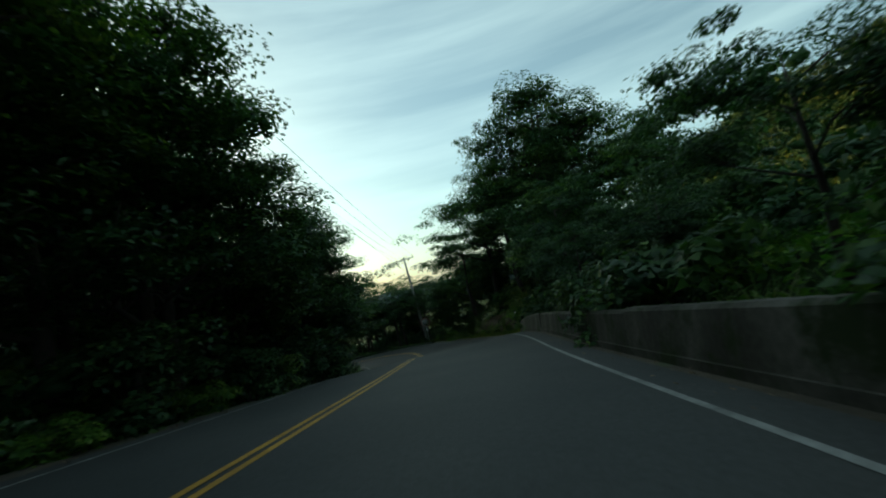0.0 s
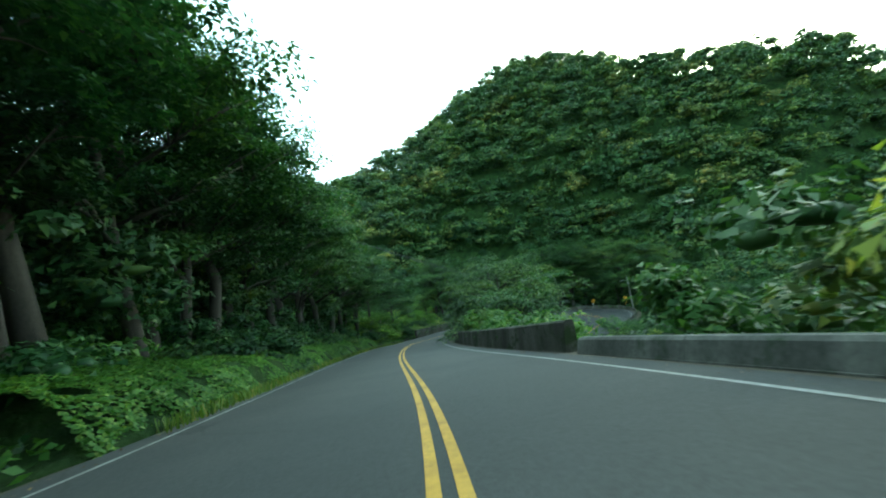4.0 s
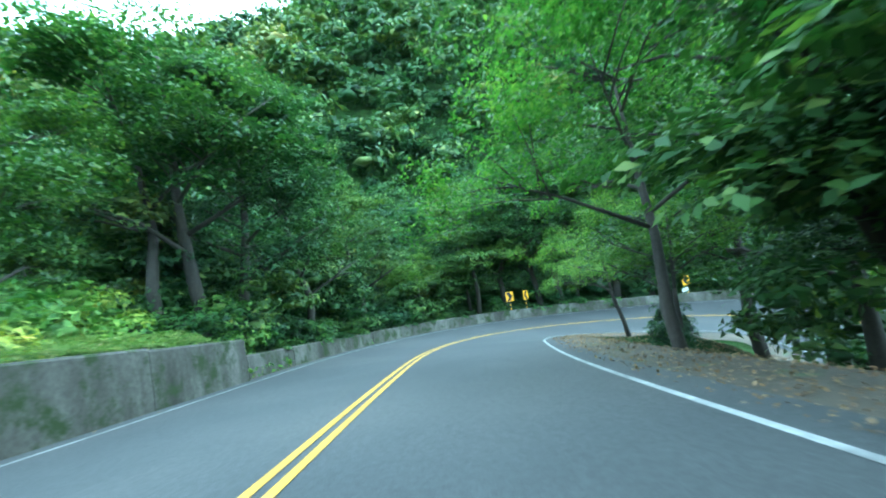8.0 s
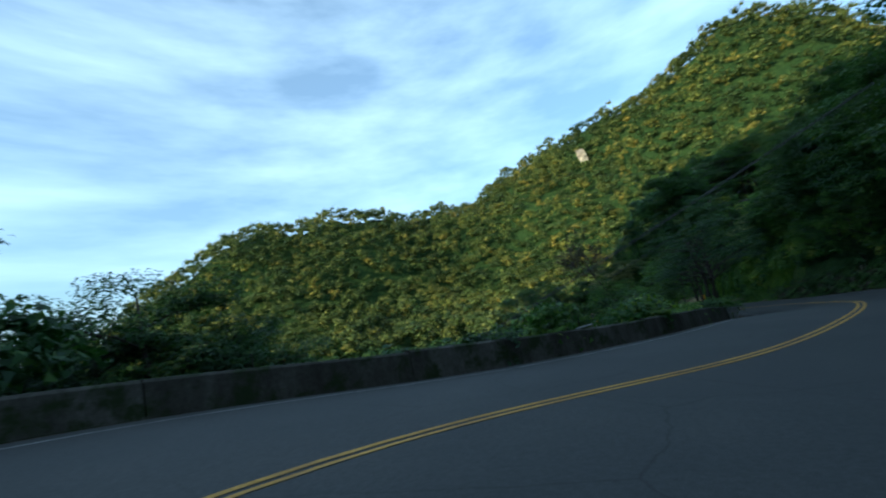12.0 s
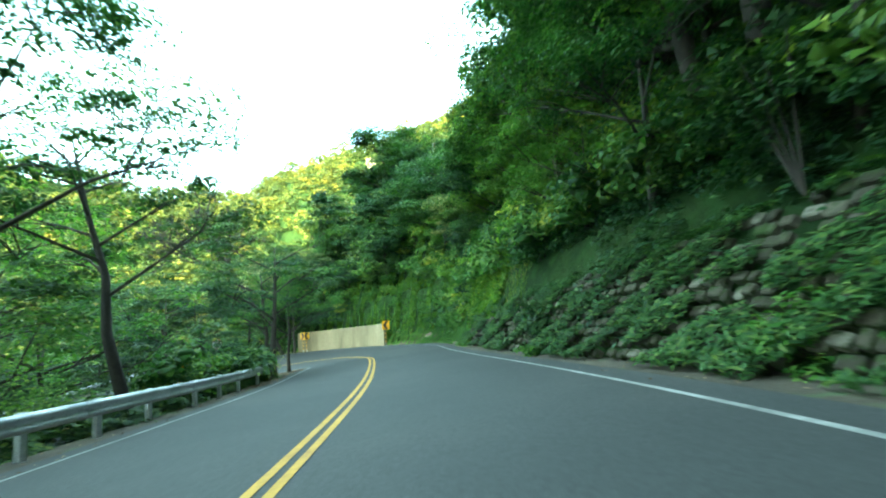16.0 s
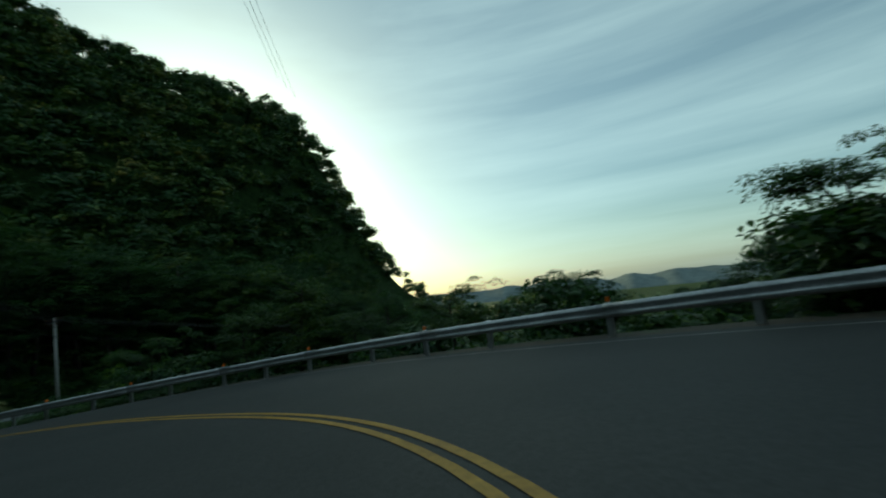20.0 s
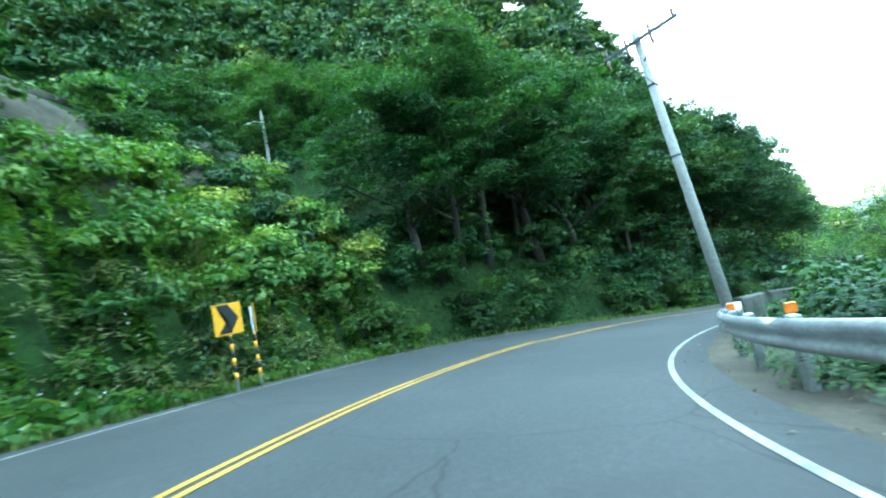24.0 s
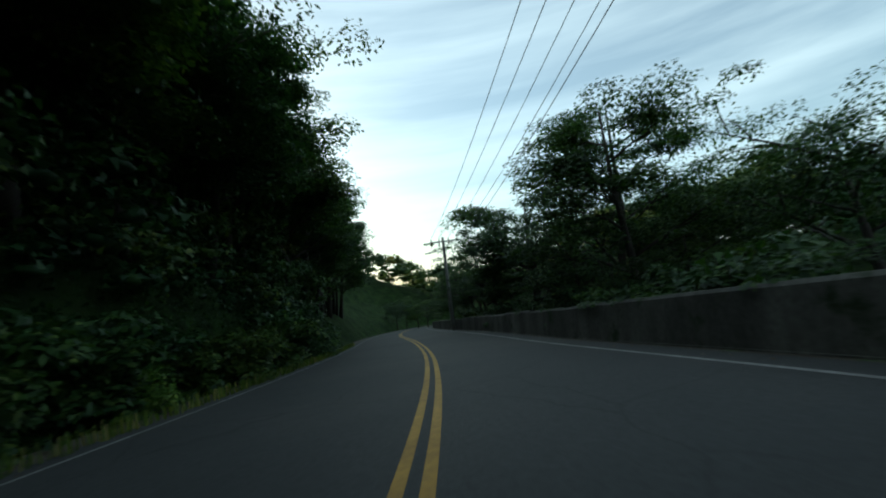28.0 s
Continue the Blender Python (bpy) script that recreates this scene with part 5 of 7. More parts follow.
KINDS = {
    "broad": [tree("roadside_tree", 11, 8.5, 3.6, LEAF, BARK, "broad green roadside tree with a dense layered crown", clumps=84, per=66, flat=0.42, size=1.05),
              tree("roadside_tree", 12, 9.5, 3.9, LEAF_DEEP, BARK, "broad dark green tree with a dense layered crown", clumps=88, per=66, flat=0.45, size=1.1)],
    "tall": [tree("forest_tree", 21, 12.5, 3.4, LEAF_DEEP, BARK, "tall dark green forest tree", clumps=124, per=60, limbs=11, sub=4, fork=0.22, trunk_r=0.2, flat=0.5, size=1.1),
             tree("forest_tree", 22, 13.5, 3.8, LEAF, BARK, "tall green forest tree with spreading limbs", clumps=128, per=60, limbs=11, sub=4, fork=0.25, trunk_r=0.22, flat=0.42, size=1.15)],
    "bright": [tree("young_tree", 31, 7.5, 3.2, LEAF_BRIGHT, PALE_BARK, "bright green tree leaning over the road", clumps=80, per=62, leaf=(0.34, 0.15), lean=0.3, flat=0.55),
               tree("young_tree", 32, 6.5, 3.0, LEAF_BRIGHT, BARK, "bright green young tree with hanging leaves", clumps=76, per=62, leaf=(0.36, 0.13), flat=0.6)],
    "open": [tree("slender_tree", 41, 8.0, 3.6, LEAF, BARK, "open roadside tree with a visible forked trunk", clumps=64, per=56, fork=0.42, limbs=8, flat=0.34, size=0.8, leaf=(0.24, 0.13)),
             tree("slender_tree", 42, 9.5, 3.8, LEAF_DEEP, BARK, "open roadside tree with thin layered foliage", clumps=70, per=56, fork=0.4, limbs=9, flat=0.3, size=0.85, leaf=(0.24, 0.13))],
    "airy": [tree("airy_tree", 45, 9.0, 4.0, LEAF_BRIGHT, BARK, "airy green tree with a dark forked trunk and hanging leaves", clumps=96, per=64, fork=0.5, limbs=8, sub=5, flat=0.75, size=0.85, leaf=(0.22, 0.11), trunk_r=0.15),
             tree("airy_tree", 46, 9.5, 4.4, LEAF, BARK, "large airy tree with a thick crooked trunk", clumps=100, per=64, fork=0.45, limbs=8, sub=5, flat=0.6, size=0.9, leaf=(0.22, 0.12), trunk_r=0.18, lean=-0.25)],
    "gold": [tree("blossoming_tree", 51, 7.0, 3.4, LEAF_GOLD, BARK, "tree with pale gold blossom over green leaves", clumps=80, per=66, flat=0.4)],
    "bush": [bush("bush", 61, 1.9, 2.4, LEAF, "dense green bush beside the road", 1300), bush("bush", 62, 1.5, 2.2, LEAF_BRIGHT, "bright green low bush", 1200),
             bush("bush", 63, 2.4, 2.6, LEAF_DEEP, "dark green bush under the trees", 1300)],
    "reed": [reed_clump(71, 1.9, 70, GRASS, "tall arching silvergrass clump on the bank"), reed_clump(72, 1.3, 60, GRASS, "arching grass clump on the bank")],
}
for group in KINDS.values():
    for ob in group:
        ob["placed"] = 0
GROUPS = {"broad": "roadside trees", "tall": "forest trees", "bright": "leaning trees", "open": "trees behind the rail", "airy": "airy trees", "gold": "blossoming trees", "bush": "bushes", "reed": "tall grass clumps"}
rng = np.random.default_rng(7)
WANTED = []


def plant(kind, x, y, scale=1.0, pick=None, z=None, tilt=(0.0, 0.0)):
    WANTED.append((kind, float(x), float(y), scale * float(rng.uniform(0.88, 1.12)), int(rng.integers(0, 100)) if pick is None else pick, z, tilt, float(rng.uniform(0, 6.28))))


def clear_of_road(x, y, margin):
    e = XY - np.array((x, y))
    i = int(np.argmin((e ** 2).sum(1)))
    lat = -(e[i] @ SR[i][:2])
    return max(LEFT_AT[i] - lat, lat - RIGHT_AT[i]) > margin


def rows(t0, t1, side, dists, spacing, kinds, scale=(0.85, 1.15), margin=1.3, jitter=0.35):
    """Plants in loose rows beside the road, from t0 to t1."""
    edge, sg = (LEFT_AT, -1) if side == "L" else (RIGHT_AT, 1)
    for d in dists:
        s = station(t0) + rng.uniform(0, spacing / 0.6)
        while s < station(t1):
            i = int(min(max(s + rng.normal(0, spacing * jitter), 0), NST - 1))
            dd = d + rng.normal(0, 0.9)
            p = on_road(i, edge[i] + sg * max(dd, 1.0))
            size, kind = rng.uniform(*scale), str(rng.choice(kinds))
            # crowns stay off the carriageway
            room = {"bush": 1.5, "reed": 0.9, "tall": 3.6, "airy": 4.0}.get(kind, 3.8) * size
            if clear_of_road(p[0], p[1], max(margin, room)):
                plant(kind, p[0], p[1], size)
            elif clear_of_road(p[0], p[1], margin):
                p = on_road(i, edge[i] + sg * (room + 0.3))
                if clear_of_road(p[0], p[1], room):
                    plant(kind, p[0], p[1], size)
            s += spacing / 0.6 * rng.uniform(0.7, 1.3)


def at_road(kind, t, lateral, scale, pick=0, tilt=(0.0, 0.0)):
    p = on_road(station(t), lateral)
    plant(kind, p[0], p[1], scale, pick, None, tilt)


# opening straight
rows(1.5, 2.25, "L", (2.8, 5.6), 2.0, ["tall", "tall", "broad"], (0.95, 1.1))
at_road("broad", 2.5, -9.2, 1.2, 0)
rows(-1.2, 1.7, "L", (2.8, 5.6), 2.4, ["tall", "broad", "tall"], (0.88, 1.05))
rows(-0.8, 1.7, "L", (9.5,), 3.2, ["tall", "broad"], (0.8, 1.0))
rows(-1.0, 1.6, "L", (1.7, 4.0), 2.2, ["bush"], (0.8, 1.2), 0.9)
rows(-0.6, 1.0, "R", (3.4, 7.0), 3.0, ["broad", "bright"], (0.42, 0.52))
rows(1.0, 1.7, "R", (3.8, 7.0), 2.6, ["broad", "tall", "bright"], (0.72, 0.86))
rows(-1.0, 1.6, "R", (2.2,), 2.2, ["bush", "bush", "reed"], (0.6, 0.9))
rows(1.6, 2.5, "R", (5.0, 7.2, 10.0), 2.4, ["tall", "broad", "tall"], (1.1, 1.3))
rows(1.6, 2.4, "R", (3.0, 4.2), 1.7, ["reed", "reed", "bush"], (0.9, 1.4))
# first bend
rows(2.45, 2.8, "R", (5.5, 8.0, 10.5), 2.6, ["tall", "broad", "tall"], (1.0, 1.2))
rows(2.8, 3.8, "R", (4.5, 7.0, 10.5), 2.5, ["broad", "airy", "broad"], (0.85, 1.0))
rows(2.5, 4.9, "R", (2.6, 3.6), 2.2, ["bush"], (0.6, 0.95))
rows(2.5, 3.9, "R", (4.8, 7.0, 9.5), 1.9, ["bush"], (1.2, 1.7))
rows(3.8, 4.8, "R", (7, 12), 4.0, ["broad"], (0.5, 0.7))
rows(2.2, 3.6, "L", (2.2, 4.5), 2.6, ["bush", "bush", "reed"], (0.7, 1.1), 1.0)
rows(3.5, 4.8, "L", (3.4, 7.0), 3.4, ["broad", "bright", "tall"], (1.0, 1.25))
# second straight
rows(4.8, 6.9, "L", (4.0, 7.0), 3.0, ["broad", "tall", "tall"], (1.1, 1.35))
rows(6.9, 7.5, "L", (4.8, 8.2), 2.8, ["tall", "bright", "broad"], (1.1, 1.35))
rows(7.5, 8.8, "L", (4.5, 8.2), 3.6, ["broad", "bright"], (0.6, 0.8))
rows(4.8, 8.8, "L", (2.6, 4.0), 2.2, ["bush", "bush", "reed"], (0.7, 1.15))
rows(5.0, 7.4, "R", (5.8, 8.6), 2.8, ["bright", "airy", "bright"], (0.95, 1.2))
rows(5.2, 7.3, "R", (3.2,), 2.0, ["bush"], (0.55, 0.7))
rows(5.6, 7.3, "R", (4.0,), 1.6, ["bush"], (0.75, 1.0), 2.6)
# hairpin, outer side
rows(8.9, 10.6, "L", (3.2, 7.0), 3.2, ["broad", "tall", "broad", "bright", "broad"], (0.9, 1.15))
rows(10.5, 12.05, "L", (3.2, 5.6, 8.0), 1.2, ["tall", "tall", "broad"], (1.15, 1.4))
rows(9.6, 10.4, "L", (7.0,), 7.0, ["gold"], (0.9, 1.0))
rows(9.0, 12.0, "L", (2.2,), 1.4, ["bush"], (0.8, 1.2))
rows(12.05, 12.35, "L", (3.6, 6.0, 9.0), 0.9, ["broad", "open"], (0.85, 1.0))
rows(12.35, 12.6, "L", (4.5, 8.0), 1.2, ["broad"], (0.6, 0.75))
rows(12.6, 14.6, "L", (3.2, 6.0), 2.0, ["bush"], (0.9, 1.2))
# return leg
rows(13.2, 14.6, "R", (4.6,), 2.0, ["tall", "broad"], (1.15, 1.4))
rows(14.6, 17.4, "R", (4.2, 7.5), 2.3, ["broad", "tall", "broad", "bright"], (1.0, 1.3))
for x, y, q, k, tx, ty in ((-70.0, 62.9, 0.9, 1, 2, -10), (-66.0, 62.6, 0.9, 0, 2, -12), (-61.5, 62.3, 0.95, 1, 3, -6), (-57.5, 62.2, 0.9, 0, 3, -6), (-74.5, 63.8, 0.95, 1, 2, -10)):
    plant("airy", x, y, q, k, -21.1 - (x + 70.0) * 0.07, (-tx, ty))
rows(14.8, 17.2, "R", (3.4,), 2.0, ["bush", "reed"], (0.6, 0.9), 1.2)
for x, y, q, k in ((-67.4, 76.2, 1.0, 0), (-63.0, 75.9, 0.9, 0), (-59.6, 75.6, 0.7, 1), (-71.2, 76.6, 1.05, 1), (-75.4, 77.6, 0.9, 0), (-79.6, 79.0, 0.95, 1)):
    plant("open", x, y, q, k, -22.9 - (x + 67.2) * 0.07, (-8, 0))
rows(14.8, 16.0, "L", (3.5, 7.0), 3.0, ["bush"], (0.5, 0.8))
rows(17.4, 19.5, "R", (5.2, 8), 2.4, ["bright", "broad", "bright", "gold"], (0.85, 1.1))
rows(17.5, 19.4, "R", (3.9, 5.6, 7.2), 1.9, ["bright", "broad", "bright"], (0.42, 0.62), 2.4)
rows(17.0, 18.8, "R", (2.6, 3.6), 1.7, ["bush", "reed"], (0.45, 0.75), 1.2)
rows(19.5, 19.95, "R", (3.8, 7), 2.6, ["broad"], (0.75, 0.9))
# left bend and the bank beyond
rows(20.0, 20.7, "R", (4.5, 7.0, 10.0), 2.4, ["bush"], (1.1, 1.6))
rows(20.0, 20.75, "R", (6.5, 10.0), 2.2, ["broad"], (0.6, 0.8))
rows(20.7, 22.3, "R", (4.5, 8.5), 3.0, ["broad", "broad", "bush"], (0.4, 0.55))
at_road("gold", 23.6, 5.6, 0.62)
at_road("gold", 24.0, 5.8, 0.5)
rows(22.2, 24.7, "R", (3.2, 5.6), 2.8, ["bush"], (0.45, 0.6))
rows(22.2, 24.7, "L", (2.8, 4.0, 5.4, 7.0, 8.6), 1.4, ["reed", "reed", "bush", "reed"], (1.0, 1.7))
# last straight
rows(25.2, 31.5, "L", (2.8, 6.2), 2.7, ["tall", "broad", "tall"], (1.05, 1.3))
rows(24.6, 30.0, "L", (1.8,), 1.8, ["bush"], (0.8, 1.2), 1.0)
rows(25.3, 25.9, "R", (4.0,), 4.0, ["bright", "open", "gold"], (0.5, 0.65))
rows(25.9, 27.2, "R", (4.0, 6.0), 3.0, ["bush", "gold", "bush"], (0.4, 0.55))
rows(25.3, 25.9, "R", (5.5, 8.0), 3.2, ["airy", "open"], (0.7, 0.85))
rows(26.0, 27.2, "R", (5.5, 8.5), 3.8, ["broad", "airy"], (0.6, 0.8))
rows(27.2, 27.9, "R", (6.2, 8.8), 2.6, ["open", "airy", "open"], (1.1, 1.3))
rows(27.8, 29.0, "R", (4.5, 9.0), 4.4, ["broad", "open"], (0.4, 0.52))
rows(29.0, 31.5, "R", (4.5, 9.0), 3.6, ["broad", "open"], (0.95, 1.2))
rows(25.0, 30.0, "R", (2.4,), 2.2, ["bush"], (0.6, 0.9))
NAMED = len(WANTED)


CROWN_RADIUS = {"broad": 4.6, "tall": 4.6, "bright": 4.2, "open": 4.4, "airy": 5.2, "gold": 4.4}
# trees that stand out
TOPS = {"broad": 9.5, "tall": 13.5, "bright": 7.5, "open": 9.0, "airy": 9.5, "gold": 7.2}


def reach(kind, x, y, top, pick=0):
    """A tree at x, y whose crown ends at the height top."""
    plant(kind, x, y, min((top - float(ground_height(x, y)[0])) / TOPS[kind], 1.9), pick)


for kind, x, y, top, pick in (("gold", -15.0, 80.5, -14.0, 0), ("broad", -20.5, 78.5, -18.0, 1), ("broad", -13.0, 83.5, -14.5, 0)):
    reach(kind, x, y, top, pick)
for kind, x, y, top, pick in (("gold", -15.8, 77.0, -13.2, 0), ("broad", -17.6, 75.4, -14.0, 1), ("broad", -14.4, 79.0, -14.5, 0)):
    reach(kind, x, y, top, pick)
for kind, x, y, top, pick in (("broad", -21.8, 61.2, 0.3, 1), ("airy", -17.5, 61.8, 2.2, 1), ("open", -13.0, 62.3, 4.0, 0), ("airy", -8.5, 61.8, 4.2, 0), ("open", -4.5, 60.2, 3.5, 1), ("broad", -14.0, 66.5, 0.5, 0), ("tall", -83.2, 157.0, -20.8, 1), ("broad", -97.0, 190.0, -36.2, 0), ("open", -94.0, 197.0, -35.5, 1), ("broad", -100.0, 204.0, -37.0, 1), ("airy", -81.4, 153.5, -29.0, 0), ("open", -81.8, 149.6, -29.5, 0),
                              ("broad", -109.7, 106.0, -11.8, 0), ("broad", -112.6, 104.8, -10.4, 1), ("tall", -19.6, 96.2, -17.4, 0), ("tall", -17.2, 92.8, -16.6, 1), ("tall", -14.5, 89.8, -16.0, 0), ("broad", -12.0, 97.0, -16.5, 1), ("broad", -15.5, 101.0, -18.0, 0), ("broad", -16.2, 84.5, -16.8, 1)):
    reach(kind, x, y, top, pick)
at_road("bright", 3.75, -7.6, 1.6, 1)
at_road("bright", 3.5, -8.8, 1.5, 0)
at_road("airy", 27.45, -8.4, 1.45, 1)
at_road("tall", 4.1, -8.6, 1.15, 1)
at_road("broad", 14.5, -8.2, 1.35, 1)
at_road("broad", 14.8, -8.8, 1.3, 0)
at_road("open", 17.45, -6.9, 1.05, 0)
at_road("open", 17.55, -7.6, 1.0, 1)
at_road("airy", 17.72, -6.6, 0.9, 0)
plant("tall", -90.4, 179.0, 0.92, 0)
for x, y, q in ((-120.5, 103.5, 1.1), (-117.6, 102.6, 1.0), (-122.5, 106.0, 1.2), (-118.5, 106.5, 1.15), (-123.5, 101.5, 1.15), (-116.2, 105.0, 0.9), (-121, 110, 1.2)):
    plant("tall", x, y, q * 1.18)
plant("tall", -89.0, 186.5, 1.2, 1, -42.0)
plant("open", -87.0, 183.0, 1.1, 0)
plant("airy", -102.6, 67.0, 0.85, 0, None, (0.0, -6))
plant("airy", -100.0, 68.2, 1.1, 1, None, (0.0, 4))
plant("airy", -105.0, 69.6, 0.7, 0)
plant("airy", -112.2, 74.7, 0.72, 0, None, (9, -6))
plant("airy", -98.0, 70.5, 0.95, 1)
reach("open", -55.6, 79.4, -10.0, 0)
reach("open", -59.0, 81.0, -10.5, 1)
reach("open", -51.0, 78.4, -16.5, 1)
reach("airy", -60.2, 78.8, -13.8, 1)
reach("airy", -61.4, 79.4, -13.2, 0)
for x, y, top in ((-28.4, 104.0, -25.6), (-26.6, 103.6, -24.4), (-24.8, 103.2, -23.4), (-23.2, 102.6, -23.6), (-21.8, 101.6, -22.6), (-25.6, 99.8, -25.4), (-23.6, 98.4, -25.0)):
    reach("broad", x, y, top, 1)
plant("airy", -83.2, 177.0, 1.65, 1)
for t, lat in ((8.75, 4.6), (9.1, 5.4), (9.35, 6.0)):
    at_road("bush", t, lat, 0.5, 2)
# woods past the end of the road and behind the first bend
for x, y, q in ((-113.0, 232.0, 0.5), (-117.0, 240.0, 0.62), (-121.5, 247.0, 0.7), (-111.0, 244.0, 0.65), (-126.0, 254.0, 0.8), (-116.0, 252.0, 0.7)):
    plant("broad", x, y, q)
for t, lat in ((1.9, 15.0), (2.2, 14.0), (2.5, 15.5), (2.8, 14.0)):
    at_road("broad", t, lat, 1.25, 1)
reach("airy", -55.5, 82.0, -10.0, 0)

# the trees farthest from the road join the woods
far_off = []
for n, w_ in enumerate(WANTED):
    e = XY - np.array(w_[1:3])
    i = int(np.argmin((e ** 2).sum(1)))
    lat = -(e[i] @ SR[i][:2])
    far_off.append((max(LEFT_AT[i] - lat, lat - RIGHT_AT[i]) if n < NAMED else 0.0, n))
# room round the lamp pole and the signs of the hairpin
OPEN_SPOTS = [(-115.0, 98.9, 4.4), (-115.8, 95.5, 4.0)] + [(*on_road(station(t), o)[:2], 3.4) for t, o in ((11.4, -12.7), (11.95, -12.9), (10.42, -11.9))]
tree_kinds = ("broad", "tall", "bright", "open", "airy", "gold")
single = sorted((d, n) for d, n in far_off if WANTED[n][0] in tree_kinds)
drop = {n for d, n in single[455:]} | {n for n, w_ in enumerate(WANTED) if w_[0] in tree_kinds and any(math.hypot(w_[1] - a, w_[2] - b) < r for a, b, r in OPEN_SPOTS)}
low = sorted((d, n) for d, n in far_off if WANTED[n][0] == "bush")
drop |= {n for d, n in low[295:]}
WANTED = [w_ for n, w_ in enumerate(WANTED) if n not in drop]
heights = ground_height([w[1] for w in WANTED], [w[2] for w in WANTED])
upper = np.where((ST > 11.2) & (ST < 14.6))[0]
for (kind, x, y, scale, pick, z, tilt, turn), h in zip(WANTED, heights):
    # trees on the bank below the upper leg show only their tops over its parapet
    near = ((XY[upper] - (x, y)) ** 2).sum(1)
    i = upper[int(np.argmin(near))]
    side = (x - XY[i, 0]) * SR[i, 0] + (y - XY[i, 1]) * SR[i, 1]
    if kind in TOPS and near.min() < 18 ** 2 and side < LEFT_AT[i]:
        scale = min(scale, (SP[i, 2] + float(np.interp(ST[i], (12.1, 12.25, 12.45, 13.7, 14.1, 14.4, 14.6), (60.0, 5.0, 0.6, 1.0, 5.5, 8.5, 9.5))) - h) / TOPS[kind])
        if scale < 0.25:
            continue
    if kind in CROWN_RADIUS:
        base = h if z is None else z
        up = np.where((SP[:, 2] > base + 2.5) & (SP[:, 2] < base + 13 * scale) & (ST < 25.2))[0]
        if len(up):
            la = (x - XY[up, 0]) * SR[up, 0] + (y - XY[up, 1]) * SR[up, 1]
            al = (x - XY[up, 0]) * SF[up, 0] + (y - XY[up, 1]) * SF[up, 1]
            room = np.hypot(np.maximum(0, np.maximum(LEFT_AT[up] - la, la - RIGHT_AT[up])), al).min() - 0.5
            scale = min(scale, max(room / CROWN_RADIUS[kind], 0.35))
    src = KINDS[kind][pick % len(KINDS[kind])]
    m = Matrix.Translation((x, y, h - 0.12 if z is None else z)) @ Matrix.Rotation(radians(tilt[0]), 4, "X") @ Matrix.Rotation(radians(tilt[1]), 4, "Y") @ Matrix.Rotation(turn, 4, "Z") @ Matrix.Scale(scale, 4)
    if not src["placed"]:
        src["placed"] = 1
        src.matrix_basis = m
        tagged(src, group=GROUPS[kind])
    else:
        copy_thing(src, m)
for group in KINDS.values():
    for ob in group:
        del ob["placed"]

# a leaning bare tree behind the tan wall
def bare_tree(base, fork_at, seed):
    """A leafless tree: a leaning trunk to the fork, then limbs that divide again and again."""
    r = random.Random(seed)
    ob = tagged(new("bare_tree"), "leaning leafless tree with thin forked branches", "tree")
    ob.location = base
    top = Vector(fork_at) - Vector(base)
    side = Vector((0.25, -0.15, 0))
    part("trunk", tube_mesh("trunk", [(0, 0, -0.5), top * 0.33 + side, top * 0.7 + side * 0.6, top], [0.22, 0.18, 0.15, 0.13], BARK, 10), ob, "leaning bare trunk")
    fine_v, fine_f = [], []

    def branch(p, d, length, rad, depth):
        pts, rads, q, w = [p], [rad], p, d
        n = 4
        for k in range(1, n + 1):
            w = (w + Vector((r.gauss(0, 0.13), r.gauss(0, 0.13), r.gauss(0.03, 0.10)))).normalized()
            q = q + w * length / n
            pts.append(q)
            rads.append(max(rad * (1 - 0.3 * k / n), 0.032))
        if depth < 2:
            part("limb", tube_mesh("limb", pts, rads, BARK, 8), ob)
        else:
            tv, tf = tube(pts, rads, 4 if depth < 3 else 3)
            o = len(fine_v)
            fine_v.extend(tv)
            fine_f.extend(tuple(i + o for i in g) for g in tf)
        if depth < 4:
            for k, at in enumerate((n, n, 3, 2)):
                turn = Vector((r.gauss(0, 1), r.gauss(0, 1), r.gauss(0.15, 0.7)))
                turn = (turn - w * turn.dot(w)).normalized()
                spread_ = math.tan(radians(r.uniform(18, 32) if at == n else r.uniform(35, 55)))
                branch(pts[at], (w + turn * spread_).normalized(), length * r.uniform(0.55, 0.78), rads[at] * (0.85 if at == n else 0.68), depth + 1)

    for d, ln, rad in (((-0.2, 0.4, 1.0), 4.6, 0.14), ((-0.9, 0.9, 0.5), 4.2, 0.12), ((0.6, 0.4, 0.9), 3.6, 0.11), ((-0.7, -0.2, 0.7), 3.6, 0.10)):
        branch(top, Vector(d).normalized(), ln, rad, 0)
    tagged(part("fine_branchwork", mesh("fine_branchwork", fine_v, fine_f, BARK), ob, "thin bare ends of the limbs"), kind="stuff")
    return ob


bare_tree((-19.85, 79.5, float(ground_height(-19.85, 79.5)[0]) - 0.2), (-19.95, 84.9, -17.1), 83)


# ---------------------------------------------------------------- woods on the hills
import itertools


